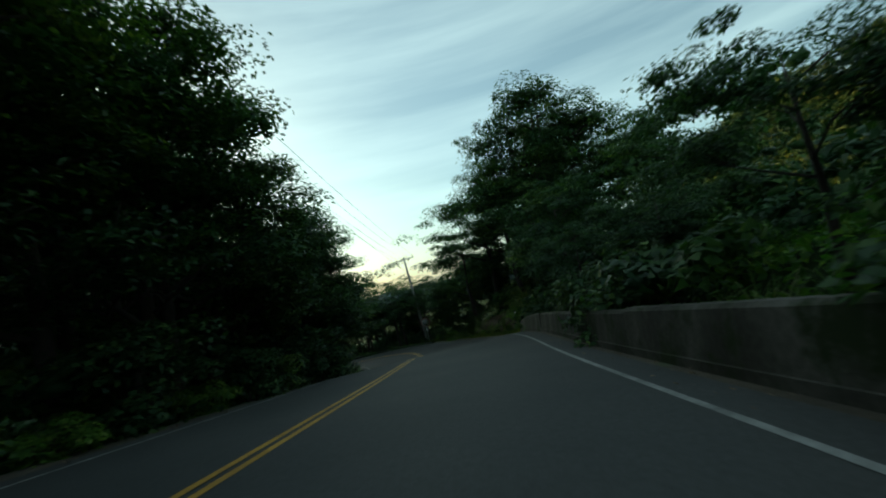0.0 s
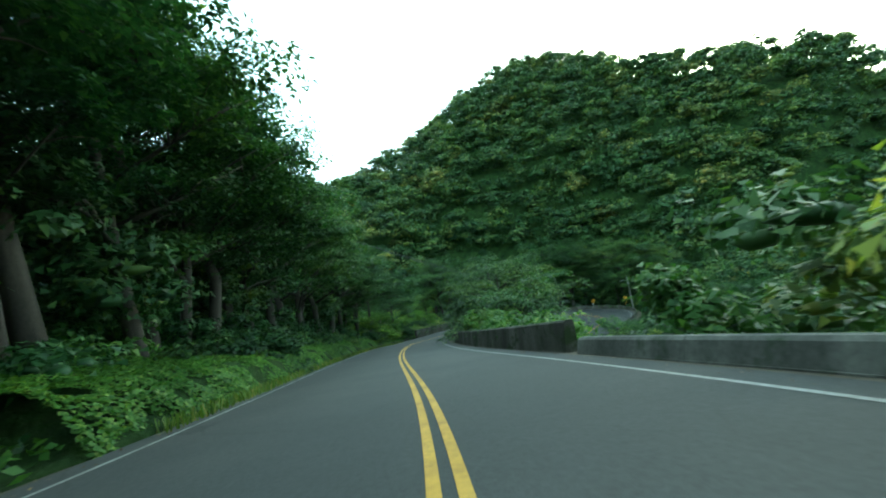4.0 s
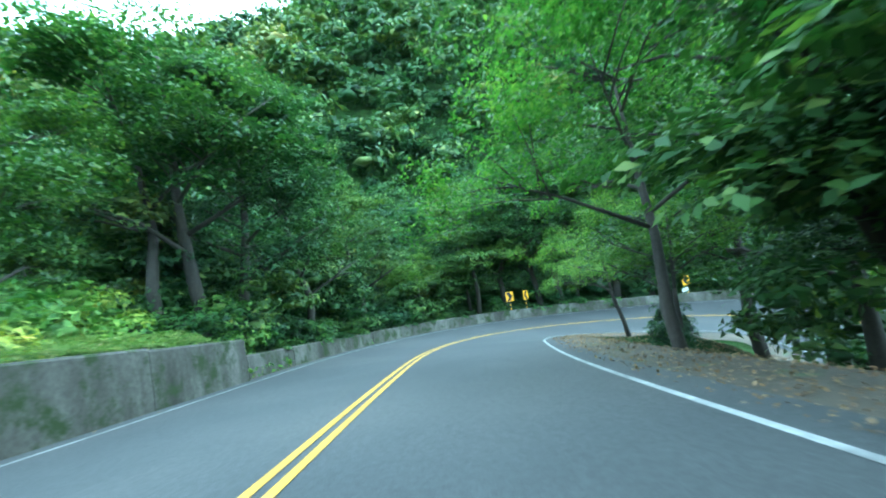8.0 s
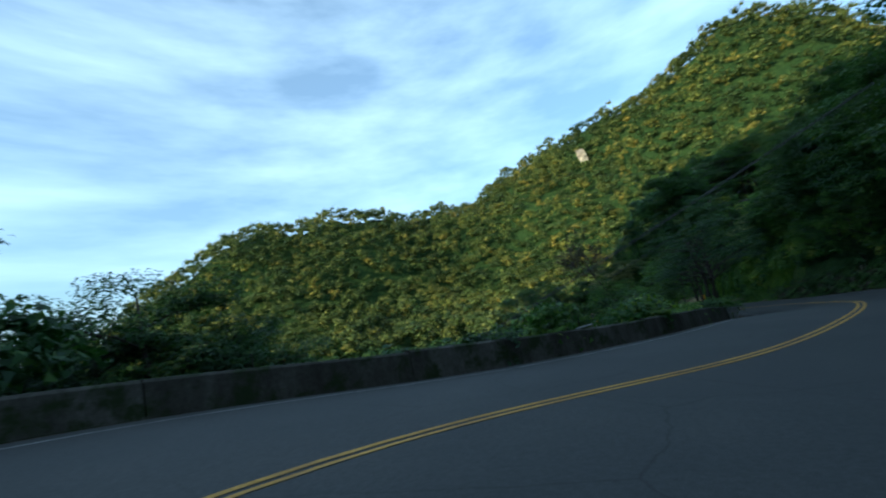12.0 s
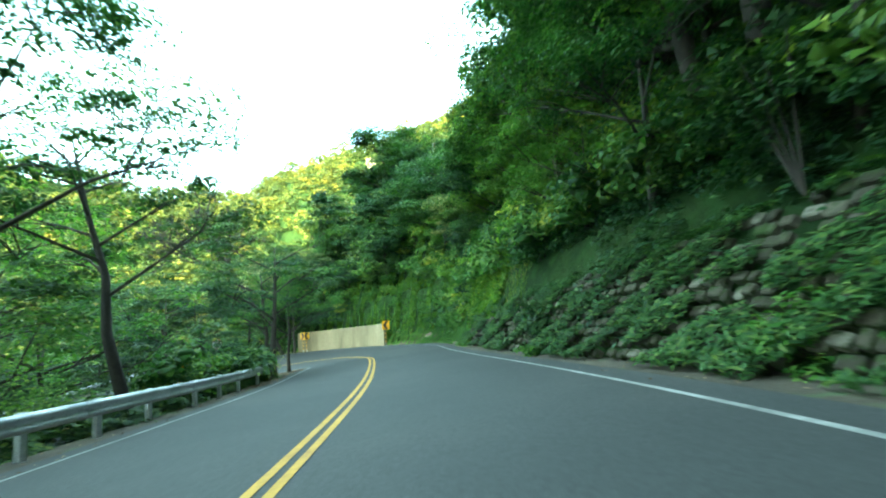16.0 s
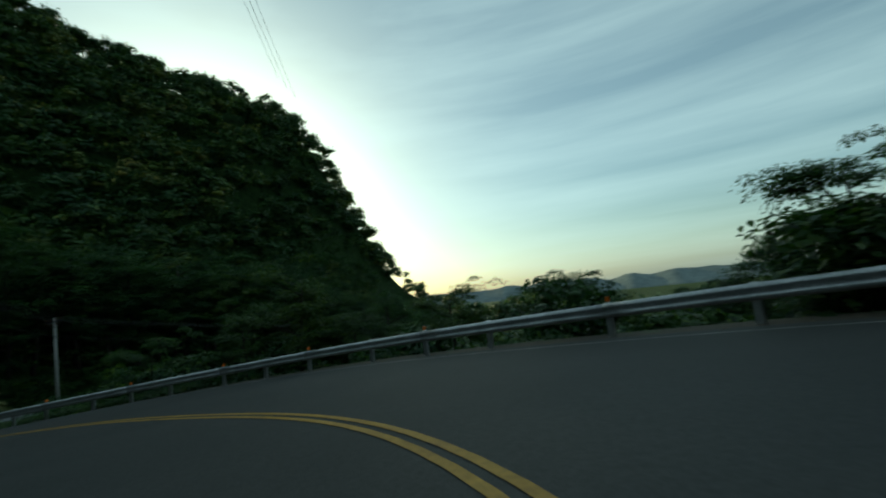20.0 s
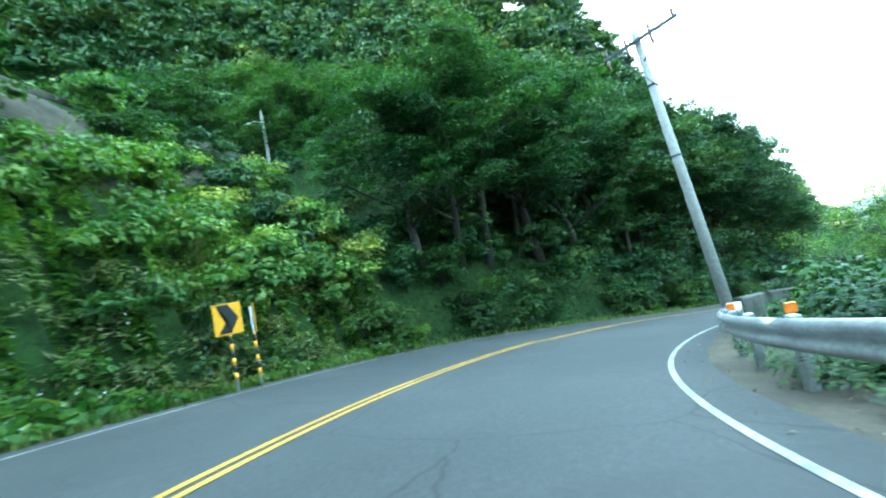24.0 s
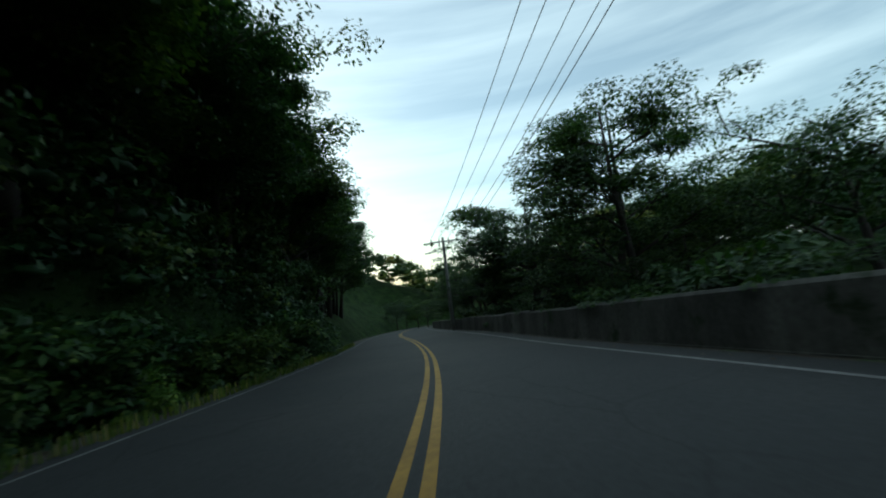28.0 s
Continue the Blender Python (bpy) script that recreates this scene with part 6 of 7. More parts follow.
PHI = (1 + 5 ** 0.5) / 2
ICO = np.array([(-1, PHI, 0), (1, PHI, 0), (-1, -PHI, 0), (1, -PHI, 0), (0, -1, PHI), (0, 1, PHI), (0, -1, -PHI), (0, 1, -PHI), (PHI, 0, -1), (PHI, 0, 1), (-PHI, 0, -1), (-PHI, 0, 1)]) / 1.902
ICO_FACES = np.array([(a, b, c) for a, b, c in itertools.combinations(range(12), 3)
                      if max(np.linalg.norm(ICO[a] - ICO[b]), np.linalg.norm(ICO[b] - ICO[c]), np.linalg.norm(ICO[a] - ICO[c])) < 1.1])
ICO_FACES = np.array([(a, b, c) if np.cross(ICO[b] - ICO[a], ICO[c] - ICO[a]) @ ICO[a] > 0 else (a, c, b) for a, b, c in ICO_FACES])


def skirt_height(X, Y):
    """Height of the earth that falls away behind the verge, far below where there is none."""
    out = np.full(len(X), -1e3)
    for a in range(0, len(X), 2000):
        e = ((X[a:a + 2000, None] - XY[None, :, 0]) ** 2 + (Y[a:a + 2000, None] - XY[None, :, 1]) ** 2).argmin(1)
        la = (X[a:a + 2000] - XY[e, 0]) * SR[e, 0] + (Y[a:a + 2000] - XY[e, 1]) * SR[e, 1]
        d = np.maximum(LEFT_AT[e] - la, la - RIGHT_AT[e])
        z = SP[e, 2] + SR[e, 2] * la - np.interp(d, (0, 0.8, 2.0, 2.4, 3.1, 4.2), (0.0, 0.03, 0.10, 0.45, 1.6, 4.4))
        short = (ST[e] > 14.9) & (ST[e] < 17.6) & (la < 0)
        out[a:a + 2000] = np.where(d < np.where(short, 2.4, 4.2), z, -1e3)
    return out


def woods(name, X, Y, radius, low, high, lobes, per, leaf, mat, label, flat=0.62, bulk=(0.35, 0.7)):
    """A wood as one mass: each crown is a heap of leafy domes on the slope, each dome an inner bulk under loose leaves."""
    r = np.random.default_rng(91)
    Z = np.maximum(land(X, Y)[0], skirt_height(X, Y)) if radius < 2.5 else land(X, Y)[0]
    n = len(X)
    R = radius * r.uniform(0.7, 1.3, n)
    top = r.uniform(low, high, n) * (R / radius) ** 0.5
    shade = r.random(n)
    k = np.repeat(np.arange(n), lobes)
    u = r.normal(0, 1, (len(k), 3))
    u /= np.linalg.norm(u, axis=1)[:, None]
    u[:, 2] = np.where(u[:, 2] < -0.45, -u[:, 2], u[:, 2])
    size = R[k] * r.uniform(0.38, 0.70, len(k))
    c = np.stack([X, Y, Z + top * 0.56], 1)[k] + u * np.stack([R * 0.72, R * 0.72, top * 0.40], 1)[k]
    # inner bulk
    core = c[:, None, :] + ICO[None] * (size[:, None, None] * r.uniform(*bulk, (len(k), 12, 1))) * np.array([1, 1, flat * 0.8])
    cf = (np.arange(len(k))[:, None, None] * 12 + ICO_FACES[None]).reshape(-1, 3)
    # leaves
    p, o = pads(r, c, size, per, flat)
    m = len(p)
    nrm = r.normal(0, 0.35, (m, 3)) + o
    nrm /= np.linalg.norm(nrm, axis=1)[:, None]
    d = np.cross(nrm, r.normal(0, 1, (m, 3)))
    d /= np.linalg.norm(d, axis=1)[:, None] + 1e-9
    s = np.cross(nrm, d)
    L = leaf * r.uniform(0.6, 1.3, (m, 1))
    v = np.stack([p - d * L * 0.5 - s * L * 0.3, p + d * L * 0.6, p - d * L * 0.4 + s * L * 0.36], 1).reshape(-1, 3)
    f = np.arange(3 * m).reshape(m, 3) + core.size // 3
    me = fast_mesh(name, np.concatenate([core.reshape(-1, 3), v]), np.concatenate([cf, f]), mat)
    tint = me.attributes.new("crown", "FLOAT", "FACE")
    tint.data.foreach_set("value", np.concatenate([np.repeat(shade[k], len(ICO_FACES)), np.repeat(shade[k], per)]).astype(np.float32))
    return tagged(part(name, me), label, "woods", kind="stuff")


def scattered(xs, ys, step, keep, near, far=1e9, crowd=1.0):
    r = np.random.default_rng(17)
    X, Y = np.meshgrid(np.arange(*xs, step), np.arange(*ys, step))
    X, Y = X.ravel() + r.uniform(-0.45, 0.45, X.size) * step, Y.ravel() + r.uniform(-0.45, 0.45, Y.size) * step
    ok = keep(X, Y)
    X, Y = X[ok], Y[ok]
    edge = np.concatenate([XY[::5] + SR[::5, :2] * LEFT_AT[::5, None], XY[::5], XY[::5] + SR[::5, :2] * RIGHT_AT[::5, None]])
    d = np.empty(len(X))
    for a in range(0, len(X), 3000):
        d[a:a + 3000] = np.sqrt(((X[a:a + 3000, None] - edge[None, :, 0]) ** 2 + (Y[a:a + 3000, None] - edge[None, :, 1]) ** 2).min(1))
    # steep ground carries more crowns than its plan shows
    ok = (d > near) & (d < far) & (r.random(len(X)) < np.sqrt(1 + land(X, Y)[1] ** 2) / crowd)
    return X[ok], Y[ok]


def west_side(x, y):
    """Uphill of the last straight, behind the hairpin and over the second straight."""
    i = np.array([int(np.argmin((XY[:, 0] - a) ** 2 + (XY[:, 1] - b) ** 2)) for a, b in zip(x, y)])
    lat = (x - XY[i, 0]) * SR[i, 0] + (y - XY[i, 1]) * SR[i, 1]
    t = ST[i]
    return ((lat < 0) & ((t < 1.6) | ((t > 3.4) & (t < 7.0)) | ((t > 9.0) & (t < 12.05)) | (t > 24.6))) | ((lat > 0) & (((t > 1.3) & (t < 3.4)) | ((t > 16.8) & (t < 19.9))))


def faces(x, y, limit=0.12, cx=-75.0, cy=90.0):
    """Slopes that fall towards the road, or nearly level ground."""
    gx, gy = (hills(x + 2, y) - hills(x - 2, y)) / 4, (hills(x, y + 2) - hills(x, y - 2)) / 4
    d = np.hypot(cx - x, cy - y)
    return (gx * (cx - x) + gy * (cy - y)) / d < limit


_x, _y = scattered((-165, 60), (-40, 240), 4.4, west_side, 9.5, 34)
woods("near_woods", _x, _y, 2.9, 6.0, 11.0, 10, 74, 0.38, LEAF_WOOD, "dense dark evergreen woods behind the roadside trees", 0.62, (0.2, 0.45))
woods("ridge_woods", *scattered((-262, -95), (-90, 275), 4.2, lambda x, y: ((x < -102) | (y < 30)) & (faces(x, y, 0.2) | (y > 130)), 28, crowd=2.1), 4.6, 6, 12, 8, 42, 0.95, FAR_LEAF, "dense shaded evergreen woods on the western ridge", 0.62, (0.25, 0.55))
woods("north_woods", *scattered((-185, -55), (215, 430), 7.0, lambda x, y: (x > -102) | (y > 275), 26), 4.8, 6, 11, 6, 34, 1.0, FAR_LEAF, "dense woods below the end of the road")
woods("start_woods", *scattered((-95, 110), (-100, 45), 6.4, lambda x, y: x > -95, 30), 4.6, 6, 10, 6, 34, 1.0, FAR_LEAF, "dense shaded woods on the hill over the road")
woods("valley_woods", *scattered((-80, 120), (60, 320), 7.0, lambda x, y: hills(x, y) < -20, 26), 4.2, 4, 8, 6, 34, 0.9, FAR_LEAF, "green woods in the valley below the road")
woods("mountain_woods", *scattered((90, 450), (-170, 500), 7.6, lambda x, y: (hills(x, y) > -40) & faces(x, y), 60, crowd=1.1), 5.8, 8, 16, 6, 32, 1.2, SUN_TINTED_LEAF, "sunlit yellow-green woods on the mountain across the valley", 0.8, (0.3, 0.6))


def strewn(zones, each, seed, margin=1.9):
    """Places for shrubs: zones of (from, to, side, nearest, farthest), one shrub on so many square metres."""
    r = np.random.default_rng(seed)
    X, Y = [], []
    for t0, t1, side, d0, d1 in zones:
        a, b = station(t0), station(t1)
        n = int((b - a) * 0.6 * (d1 - d0) / each * 2.5)
        i = r.integers(a, b + 1, n)
        d = r.uniform(d0, d1, n)
        lat = LEFT_AT[i] - d if side == "L" else RIGHT_AT[i] + d
        X.append(SP[i, 0] + SR[i, 0] * lat)
        Y.append(SP[i, 1] + SR[i, 1] * lat)
    X, Y = np.concatenate(X), np.concatenate(Y)
    e = np.array([((XY - p) ** 2).sum(1).argmin() for p in zip(X, Y)])
    la = (X - XY[e, 0]) * SR[e, 0] + (Y - XY[e, 1]) * SR[e, 1]
    steep = np.sqrt(1 + land(X, Y)[1] ** 2)
    ok = (np.maximum(LEFT_AT[e] - la, la - RIGHT_AT[e]) > margin) & (r.random(len(X)) < steep / 2.5)
    return X[ok], Y[ok]


woods("bend_woods", *strewn([(2.5, 4.1, "R", 5.5, 17)], 7.0, 21, 3.6), 2.3, 5.0, 9.0, 9, 80, 0.3, LEAF_WOOD, "dense dark woods outside the first bend", 0.55, (0.2, 0.5))
woods("bright_thicket", *strewn([(5.0, 7.4, "R", 3.2, 7), (14.6, 15.3, "R", 2.4, 4.5), (17.2, 17.5, "R", 2.6, 12), (17.5, 19.9, "R", 3.4, 14), (22.0, 25.0, "L", 2.4, 10), (7.0, 9.0, "L", 2.6, 10)], 1.5, 5), 1.15, 1.0, 2.0, 6, 74, 0.2, THICKET_LEAF, "lush bright green shrubs and ferns over the banks", 0.7, (0.2, 0.5))
woods("understory", *strewn([(-1.2, 1.6, "L", 3.6, 10), (1.7, 3.2, "R", 6.0, 12), (3.6, 7.0, "L", 4.4, 10), (8.9, 12.2, "L", 3.4, 11), (8.9, 12.2, "L", 3.4, 8), (25.4, 31.0, "L", 3.6, 10), (13.6, 14.8, "R", 4.2, 7), (15.0, 17.4, "R", 4.8, 9), (18.0, 19.6, "R", 5.2, 12)], 5.0, 8, 3.4), 1.9, 3.0, 6.0, 9, 84, 0.26, LEAF_WOOD,
      "leafy lower crowns and saplings under the forest trees", 0.55, (0.2, 0.5))
woods("shade_thicket", *strewn([(-1.2, 1.6, "L", 2.6, 9), (-1.0, 1.6, "R", 2.0, 8), (1.6, 3.8, "R", 4.2, 11), (3.4, 7.0, "L", 2.2, 9), (4.8, 7.4, "R", 3.4, 7), (8.8, 12.3, "L", 2.4, 9), (12.3, 13.1, "L", 2.4, 9), (13.4, 14.6, "R", 2.8, 4.0),
      (19.9, 22.6, "R", 2.8, 9), (24.8, 30.0, "L", 2.2, 9), (24.8, 30.0, "R", 2.0, 9)], 3.0, 6), 1.25, 1.1, 2.1, 5, 60, 0.22, LEAF_WOOD, "dark green shrubs under the roadside trees", 0.7, (0.2, 0.5))


# ---------------------------------------------------------------- ground cover
def nearest_station(x, y):
    out = np.empty(len(x), int)
    xs, ys = XY[::2, 0].astype(np.float32), XY[::2, 1].astype(np.float32)
    for a in range(0, len(x), 4000):
        out[a:a + 4000] = 2 * ((x[a:a + 4000, None].astype(np.float32) - xs) ** 2 + (y[a:a + 4000, None].astype(np.float32) - ys) ** 2).argmin(1)
    return out


def draped(name, zones, clumps, radius, per, leaf, mat, label, seed, steeper=0.0):
    """Clumps of leaves over the very slope of the ground, as many on a steep face as on a flat one. zones as in cover(); clumps: to a square metre."""
    r = np.random.default_rng(seed)
    gx, gy, Z = FINE["x"], FINE["y"], FINE["z"]
    sx, sy = np.diff(Z, axis=1)[:-1] / np.diff(gx)[None, :], np.diff(Z, axis=0)[:, :-1] / np.diff(gy)[:, None]
    X, Y = np.meshgrid(gx[:-1], gy[:-1])
    size = (np.diff(gx)[None, :] * np.diff(gy)[:, None] * np.sqrt(1 + sx ** 2 + sy ** 2))
    mid_x, mid_y = (X + 0.65).ravel(), (Y + 0.65).ravel()
    close = np.where((mid_x > -165) & (mid_x < 25) & (mid_y > -45) & (mid_y < 235))[0]
    e = nearest_station(mid_x[close], mid_y[close])
    la = (mid_x[close] - XY[e, 0]) * SR[e, 0] + (mid_y[close] - XY[e, 1]) * SR[e, 1]
    ok = np.zeros(len(close), bool)
    for t0, t1, side, d0, d1 in zones:
        d = LEFT_AT[e] - la if side == "L" else la - RIGHT_AT[e]
        ok |= (ST[e] > t0) & (ST[e] < t1) & (d > d0) & (d < d1)
    ok &= np.hypot(sx.ravel()[close], sy.ravel()[close]) > steeper
    cells = close[ok]
    n = r.poisson(np.clip(size.ravel()[cells], 0, 14) * clumps)
    k = np.repeat(cells, n)
    j, i = np.unravel_index(k, X.shape)
    x, y = gx[i] + r.random(len(k)) * (gx[i + 1] - gx[i]), gy[j] + r.random(len(k)) * (gy[j + 1] - gy[j])
    nrm = np.stack([-sx[j, i], -sy[j, i], np.ones(len(k))], 1)
    nrm /= np.linalg.norm(nrm, axis=1)[:, None]
    R = radius * r.uniform(0.5, 1.3, len(k))
    c = np.stack([x, y, land(x, y)[0]], 1) + nrm * (R * 0.3)[:, None]
    p, o = pads(r, c, R, per, 0.8)
    return tagged(part(name, fast_mesh(name, *leaves(r, p, *leaf, out=o * 0.6 + np.repeat(nrm, per, 0) * 0.5), mat)), label, "plants", kind="stuff")


def on_face(name, t0, t1, edge, sg, outline, n, leaf, mat, label, seed, thick=0.22, patchy=0.0):
    """Small leaves over a bank or wall whose outline is given as (offset, rise) points."""
    r = np.random.default_rng(seed)
    o = np.array(outline)
    run = np.concatenate([[0], np.cumsum(np.hypot(*np.diff(o, axis=0).T))])
    i = r.integers(station(t0), station(t1), n)
    u = r.random(n)
    q = r.random(n) * run[-1]
    off, rise = np.interp(q, run, o[:, 0]), np.interp(q, run, o[:, 1])
    P0 = SP[i] * (1 - u)[:, None] + SP[i + 1] * u[:, None]
    lat = edge[i] * (1 - u) + edge[i + 1] * u + sg * off
    c = P0 + SR[i] * lat[:, None]
    c[:, 2] += rise
    k = np.clip(np.searchsorted(run, q) - 1, 0, len(o) - 2)
    a = np.arctan2(o[k + 1, 1] - o[k, 1], o[k + 1, 0] - o[k, 0])
    nrm = -SR[i] * (sg * np.sin(a))[:, None]
    nrm[:, 2] += np.cos(a)
    wave = np.sin((i + u) * 0.83 + 1.7 * np.sin(q * 2.1)) * np.sin(q * 3.3 + (i + u) * 0.21) + 0.6 * np.sin((i + u) * 2.3 + q * 5)
    keep = wave > patchy
    c = c + nrm * (thick * r.random(n) * (0.5 + 0.5 * np.clip(wave, -1, 1)))[:, None]
    return tagged(part(name, fast_mesh(name, *leaves(r, c[keep], *leaf, out=nrm[keep] + np.array([0, 0, 0.35])), mat)), label, "creepers", kind="stuff")


def cover(name, zones, n, height, leaf, mat, label, category, seed, up=0.9, droop=0.5, power=1.0):
    """Low plants strewn over the banks. zones: (from, to, side, nearest, farthest) in seconds and metres from the painted edge."""
    r = np.random.default_rng(seed)
    size = np.array([(station(b) - station(a)) * (q - p) for a, b, s, p, q in zones], float)
    pick = r.choice(len(zones), n, p=size / size.sum())
    i = np.array([r.integers(station(zones[k][0]), station(zones[k][1]) + 1) for k in pick])
    sg = np.array([-1.0 if zones[k][2] == "L" else 1.0 for k in pick])
    d = np.array([zones[k][3] + (zones[k][4] - zones[k][3]) * r.random() ** power for k in pick])
    lat = np.where(sg < 0, LEFT_AT[i] - d, RIGHT_AT[i] + d)
    along_ = r.uniform(-0.3, 0.3, n)
    x = SP[i, 0] + SR[i, 0] * lat + SF[i, 0] * along_
    y = SP[i, 1] + SR[i, 1] * lat + SF[i, 1] * along_
    z, g = land(x, y)
    # the verge lies over the land next to the asphalt
    verge = SP[i, 2] + SR[i, 2] * lat + LIFT[i] * (sg < 0) - np.interp(d, (0, 0.8, 1.5, 2.0, 2.4, 3.1, 4.2), (0.0, 0.03, 0.02, 0.10, 0.45, 1.6, 4.4))
    z = np.where(d < 4.1, np.maximum(z, verge), z)
    keep = r.random(n) < np.sqrt(1 + g * g) / 2.6
    # nothing on another stretch of road
    e = nearest_station(x, y)
    la = (x - XY[e, 0]) * SR[e, 0] + (y - XY[e, 1]) * SR[e, 1]
    keep &= np.maximum(LEFT_AT[e] - la, la - RIGHT_AT[e]) > 0.0
    patch = np.sin(x * 0.9 + 1.3 * np.sin(y * 0.7)) * np.sin(y * 1.1 + x * 0.3)
    c = np.stack([x, y, z + height * r.random(n) * (0.55 + 0.45 * patch)], 1)[keep]
    v, f = leaves(r, c, *leaf, droop, up)
    return tagged(part(name, fast_mesh(name, v, f, mat)), label, category, kind="stuff")


def blades(name, zones, n, height, mat, label, seed):
    """Standing grass: one narrow bent blade each."""
    r = np.random.default_rng(seed)
    size = np.array([(station(b) - station(a)) * (q - p) for a, b, s, p, q in zones], float)
    pick = r.choice(len(zones), n, p=size / size.sum())
    i = np.array([r.integers(station(zones[k][0]), station(zones[k][1]) + 1) for k in pick])
    sg = np.array([-1.0 if zones[k][2] == "L" else 1.0 for k in pick])
    d = np.array([zones[k][3] + (zones[k][4] - zones[k][3]) * r.random() for k in pick])
    lat = np.where(sg < 0, LEFT_AT[i] - d, RIGHT_AT[i] + d)
    al = r.uniform(-0.3, 0.3, n)
    x, y = SP[i, 0] + SR[i, 0] * lat + SF[i, 0] * al, SP[i, 1] + SR[i, 1] * lat + SF[i, 1] * al
    z = land(x, y)[0]
    verge = SP[i, 2] + SR[i, 2] * lat - np.interp(d, (0, 0.8, 1.5, 2.3, 2.8), (0.0, 0.03, 0.02, 0.12, 1.2))
    z = np.where(d < 2.7, np.maximum(z, verge), z) - 0.02
    a, h = r.uniform(0, 6.28, n), height * r.uniform(0.5, 1.2, n)
    o = np.stack([np.cos(a), np.sin(a), 0 * a], 1)
    s = np.stack([-np.sin(a), np.cos(a), 0 * a], 1) * 0.014
    b = np.stack([x, y, z], 1)
    m = b + o * (h * 0.18)[:, None] + np.stack([0 * h, 0 * h, h * 0.65], 1)
    t = b + o * (h * 0.6)[:, None] + np.stack([0 * h, 0 * h, h * 0.95], 1)
    v = np.stack([b - s, b + s, m + s * 0.8, m - s * 0.8, t], 1).reshape(-1, 3)
    k = np.arange(n)[:, None] * 5
    f = k + np.array([0, 1, 2, 3])
    return tagged(part(name, fast_mesh(name, v, f, mat)), label, "grass", kind="stuff")


cover("bank_ivy", [(-1.5, 1.6, "R", 1.2, 9), (4.4, 9.0, "L", 0.8, 10), (4.8, 8.2, "R", 1.6, 6), (12.9, 14.6, "R", 1.5, 4), (17.2, 19.6, "R", 1.6, 11), (21.4, 25.0, "L", 0.5, 9), (21.4, 25.0, "L", 0.5, 9), (21.4, 25.0, "L", 0.5, 5)], 270000, 0.6, (0.24, 0.145), LEAF_BRIGHT,
      "creepers and low green plants over the banks", "creepers", 101)
cover("fern_bank", [(17.2, 19.4, "R", 2.0, 10), (17.2, 19.4, "R", 2.0, 6), (22.0, 25.0, "L", 1.2, 8)], 210000, 0.8, (0.36, 0.11), LEAF_BRIGHT, "ferns and long grass hanging over the steep banks", "ferns", 108)
cover("under_growth", [(-1.5, 1.6, "L", 1.0, 9), (1.6, 3.4, "R", 2.6, 10), (2.2, 4.6, "L", 1.2, 9), (8.9, 12.3, "L", 1.4, 10), (24.6, 30, "L", 0.9, 9), (4.6, 7.5, "R", 1.8, 7), (20, 30, "R", 1.6, 9), (12.3, 13.1, "L", 1.6, 8), (14.9, 17.0, "L", 1.6, 8)], 180000, 0.7, (0.2, 0.115), LEAF_DEEP,
      "dark leafy undergrowth beside the road", "undergrowth", 102)
cover("fallen_leaves", [(-1, 30, "L", 0.15, 1.6), (-1, 30, "R", 0.15, 1.6)], 22000, 0.02, (0.065, 0.038), LITTER, "dry brown leaves along the road's edge", "leaf litter", 103, 3.0, 0.0, 1.5)
cover("island_litter", [(7.9, 10.6, "R", 0.2, 7.5), (17.0, 19.8, "L", 0.2, 4)], 80000, 0.03, (0.065, 0.042), LITTER, "brown fallen leaves on the earth mound", "leaf litter", 104, 3.0, 0.0)
draped("cliff_ferns", [(17.2, 19.9, "R", 2.3, 18)], 2.2, 0.5, 54, (0.22, 0.085), THICKET_LEAF, "ferns and shrubs clinging to the steep bank", 111)
# deep leaf colour carries part of the canopy's shade on this bank
draped("shade_ferns", [(14.8, 17.3, "R", 2.3, 14)], 2.2, 0.5, 44, (0.2, 0.08), LEAF_DEEP, "ferns on the steep bank, shade under the trees put into darker leaves", 112)
draped("slope_shrubs", [(21.6, 25.0, "L", 1.6, 11)], 1.3, 0.55, 48, (0.28, 0.05), LEAF_PALE, "pale green shrubs and long grass on the slope", 113)
on_face("bank_ivy_leaves", 4.5, 6.7, LEFT_AT, -1, IVY_BANK[:-1], 90000, (0.12, 0.085), LEAF_BRIGHT, "small ivy leaves covering the roadside bank", 114, 0.2, -0.9)
on_face("wall_grass", 15.1, 17.45, RIGHT_AT, 1, [(0.85, 0.0), (1.0, 0.15), (2.5, 2.12), (3.9, 2.2)], 110000, (0.15, 0.05), LEAF, "grass and ferns growing out of the stone wall", 115, 0.22, 0.0)
on_face("wall_moss_plants", 12.95, 14.85, RIGHT_AT, 1, [(0.95, 0.9), (1.1, 1.38), (2.2, 1.8), (3.4, 2.25)], 26000, (0.14, 0.07), LEAF_DEEP, "dark creepers over the old stone wall", 116, 0.2, 0.1)
on_face("parapet_creepers", 9.0, 12.2, LEFT_AT, -1, [(1.0, 0.62), (1.05, 0.74), (1.6, 0.8)], 26000, (0.13, 0.085), LEAF, "creepers hanging over the top of the parapet", 117, 0.25, 0.45)
on_face("valley_creepers", 25.1, 29.0, RIGHT_AT, 1, [(0.85, 0.7), (0.9, 0.84), (1.5, 0.95)], 22000, (0.13, 0.085), LEAF, "creepers hanging over the top of the parapet", 118, 0.25, 0.55)
on_face("scar_grass", 17.3, 18.82, RIGHT_AT, 1, SCAR_BANK[:4], 42000, (0.17, 0.06), LEAF_BRIGHT, "lush grass and ferns on the roadside bank", 120, 0.3, -1.7)
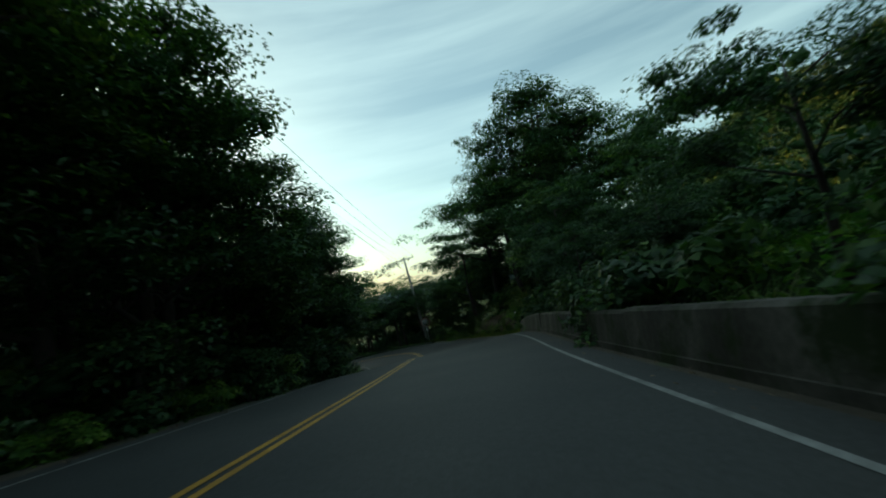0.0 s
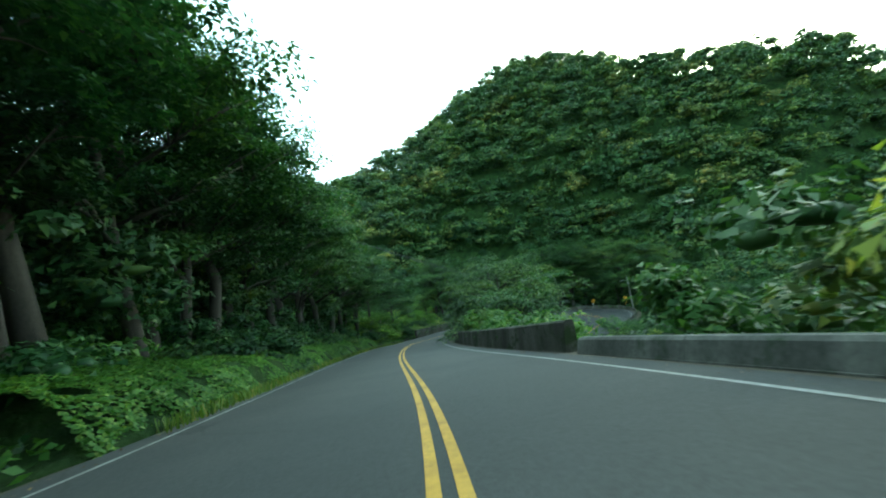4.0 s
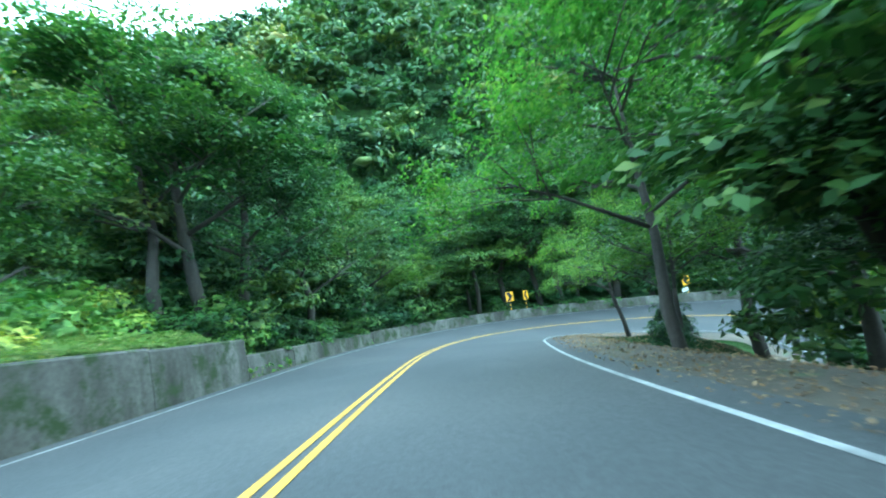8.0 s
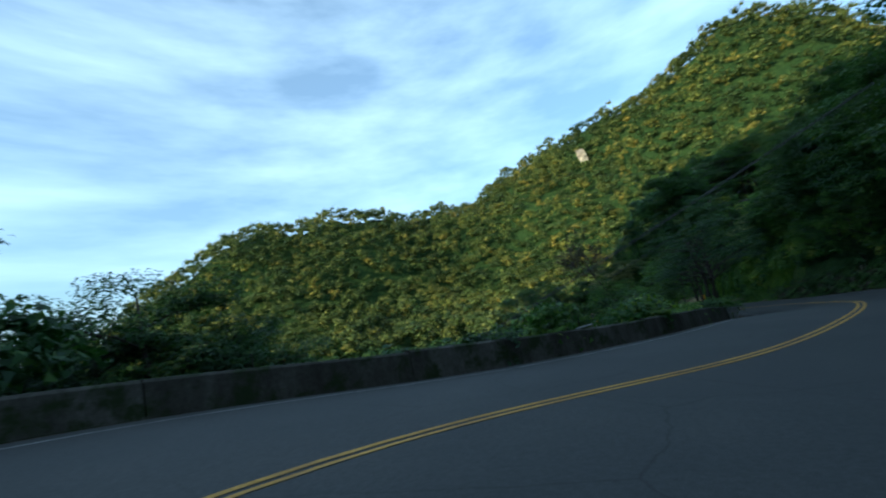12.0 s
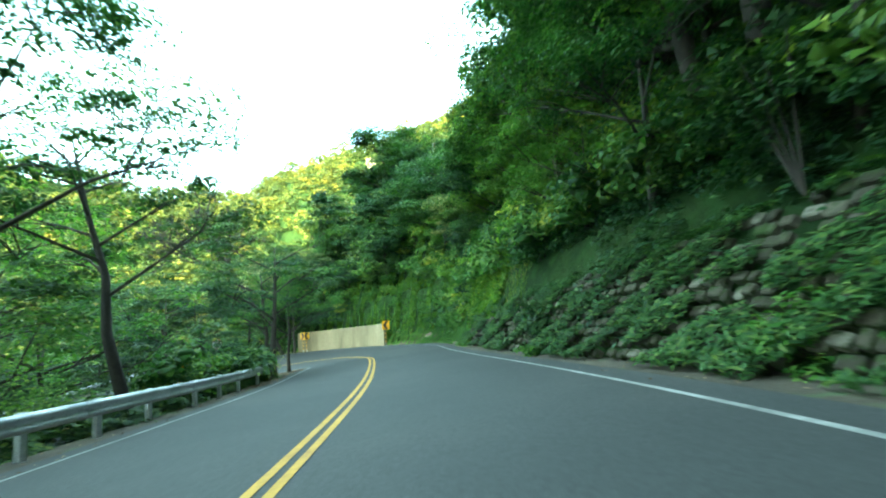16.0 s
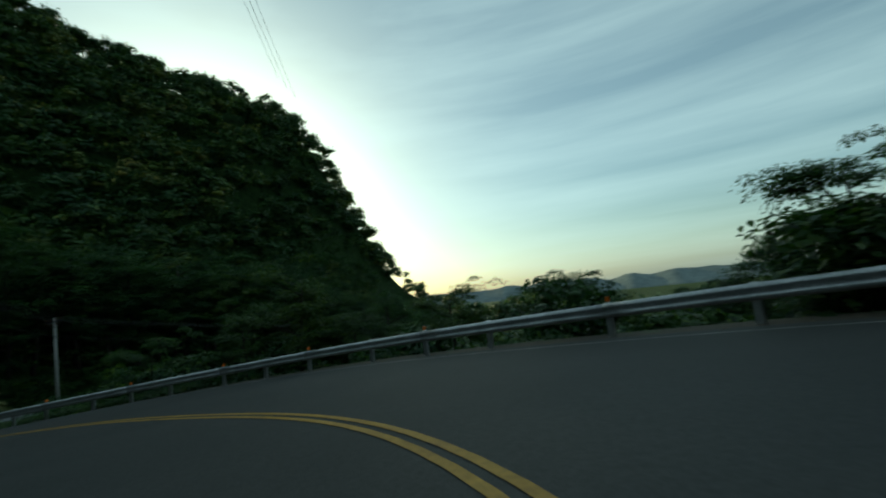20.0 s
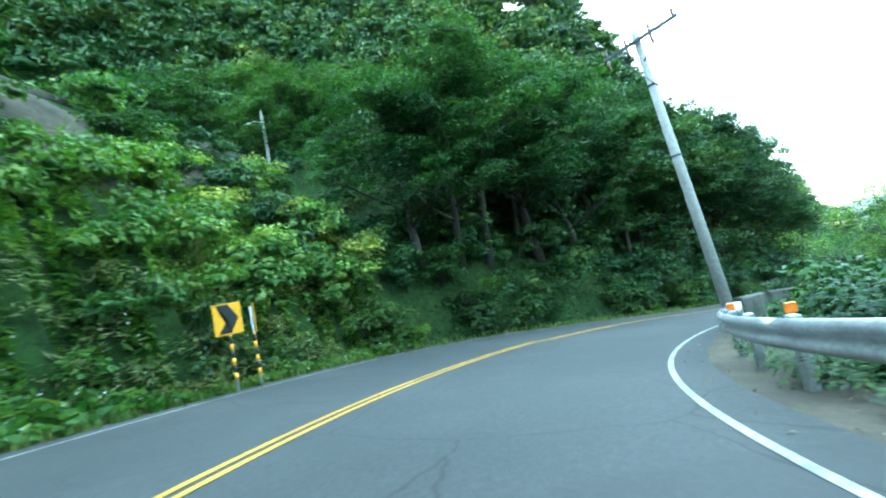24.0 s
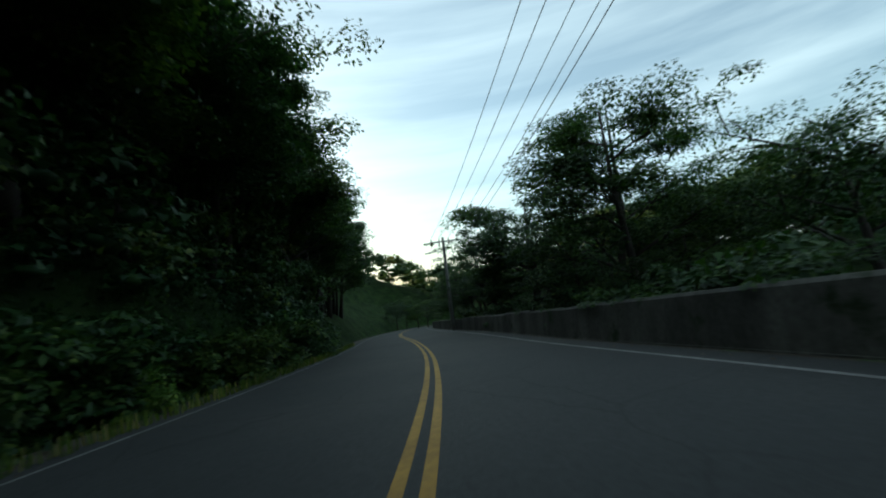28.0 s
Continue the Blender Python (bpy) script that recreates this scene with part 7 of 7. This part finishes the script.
on_face("scar_creepers", 17.3, 18.82, RIGHT_AT, 1, SCAR_BANK[3:-1], 42000, (0.19, 0.08), THICKET_LEAF, "creepers hanging over the bare earth", 121, 0.35, 0.35)
on_face("bank_top_grass", 7.62, 8.73, LEFT_AT, -1, [(0.80, 1.26), (0.95, 1.34), (2.6, 1.7)], 22000, (0.2, 0.03), GRASS, "bright grass along the top of the retaining wall", 122, 0.25, -0.8)
on_face("rail_shrubs", 14.95, 17.2, LEFT_AT, -1, [(1.45, -0.1), (2.0, 0.3), (2.7, 0.25), (3.4, -0.5)], 46000, (0.17, 0.085), LEAF, "low shrubs behind the guardrail", 123, 0.35, -0.7)
on_face("slope_creepers", 14.85, 17.25, LEFT_AT, -1, RAIL_SLOPE[1:], 90000, (0.2, 0.09), LEAF_PALE, "creepers and long grass on the steep slope", 124, 0.45, -0.6)
on_face("rock_reeds", 1.62, 2.42, RIGHT_AT, 1, [(2.4, 0.3), (3.0, 1.5), (3.9, 2.3), (5.0, 2.8)], 15000, (0.55, 0.022), GRASS, "long reed blades hanging over the rock", 125, 0.5, 0.2)
on_face("rail_verge_plants", 21.8, 24.9, RIGHT_AT, 1, [(0.95, 0.02), (1.4, 0.12), (2.4, 0.1)], 16000, (0.11, 0.05), LEAF, "low green plants under the guardrail", 126, 0.3, -0.5)
cover("bank_flowers", [(21.9, 25.0, "L", 0.8, 4.5)], 9000, 0.9, (0.09, 0.08), SIGN_WHITE, "small white wild flowers on the roadside bank", "flowers", 119, 2.0, 0.0)
blades("verge_grass", [(1.6, 3.2, "R", 1.2, 4), (4.6, 7.2, "L", 0.25, 0.7), (7.2, 9.0, "L", 0.9, 3), (17.0, 19.0, "R", 1.3, 5), (19.0, 19.9, "R", 0.9, 3), (21.8, 25.0, "L", 0.4, 3.5), (25, 30, "L", 0.3, 0.6)], 56000, 0.42, GRASS, "long green grass on the verge and banks", 105)


# ---------------------------------------------------------------- far hills beyond the valley
def far_hills(name, az0, az1, dist, low, high, seed, label):
    v, f, n, m = [], [], 60, 7
    for i in range(n + 1):
        a = radians(az0 + (az1 - az0) * i / n)
        u = i / n
        h = low + (high - low) * (0.5 + 0.5 * noise.noise(Vector((u * 4.0, seed, 0)))) * math.sin(math.pi * min(max(u, 0.02), 0.98)) ** 0.5 + 22 * noise.noise(Vector((u * 22, seed, 3)))
        for k in range(m + 1):
            q = k / m
            d = dist * (1 + 0.28 * q) + 60 * noise.noise(Vector((u * 14, q * 3, seed)))
            v.append((-math.sin(a) * d, math.cos(a) * d, -320 + (h + 320) * q ** 0.8))
    for i in range(n):
        for k in range(m):
            b = i * (m + 1) + k
            f.append((b, b + m + 1, b + m + 2, b + 1))
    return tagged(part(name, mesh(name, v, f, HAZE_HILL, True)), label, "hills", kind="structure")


far_hills("backdrop_hills", -14, 40, 2600, -40, 35, 3.0, "far wooded hills beyond the valley, pale with haze put into their colour")


# a pale scar of bare rock high on the mountain
def cliff_scar(x, y, z, wide, tall, seed):
    r, v, f, nu, nv = random.Random(seed), [], [], 9, 9
    for i in range(nu + 1):
        for k in range(nv + 1):
            a, b = i / nu - 0.5, k / nv - 0.5
            edge = 1 - 0.35 * abs(b) - 0.25 * noise.noise(Vector((i * 0.7, k * 0.9, seed)))
            v.append((b * tall * 0.4 + 5 * max(abs(a), abs(b)) ** 2 + r.uniform(-0.7, 0.7), a * wide * edge + b * wide * 0.3, b * tall + r.uniform(-0.5, 0.5)))
    for i in range(nu):
        for k in range(nv):
            g = i * (nv + 1) + k
            f.append((g, g + 1, g + nv + 2, g + nv + 1))
    return tagged(part("rock_scar", mesh("rock_scar", v, f, CLIFF), m=Matrix.Translation((x, y, z))), "small pale cliff of bare rock in the mountain woods", "cliff", kind="structure")


cliff_scar(321.0, 63.4, 109.6, 9.0, 15.0, 4)
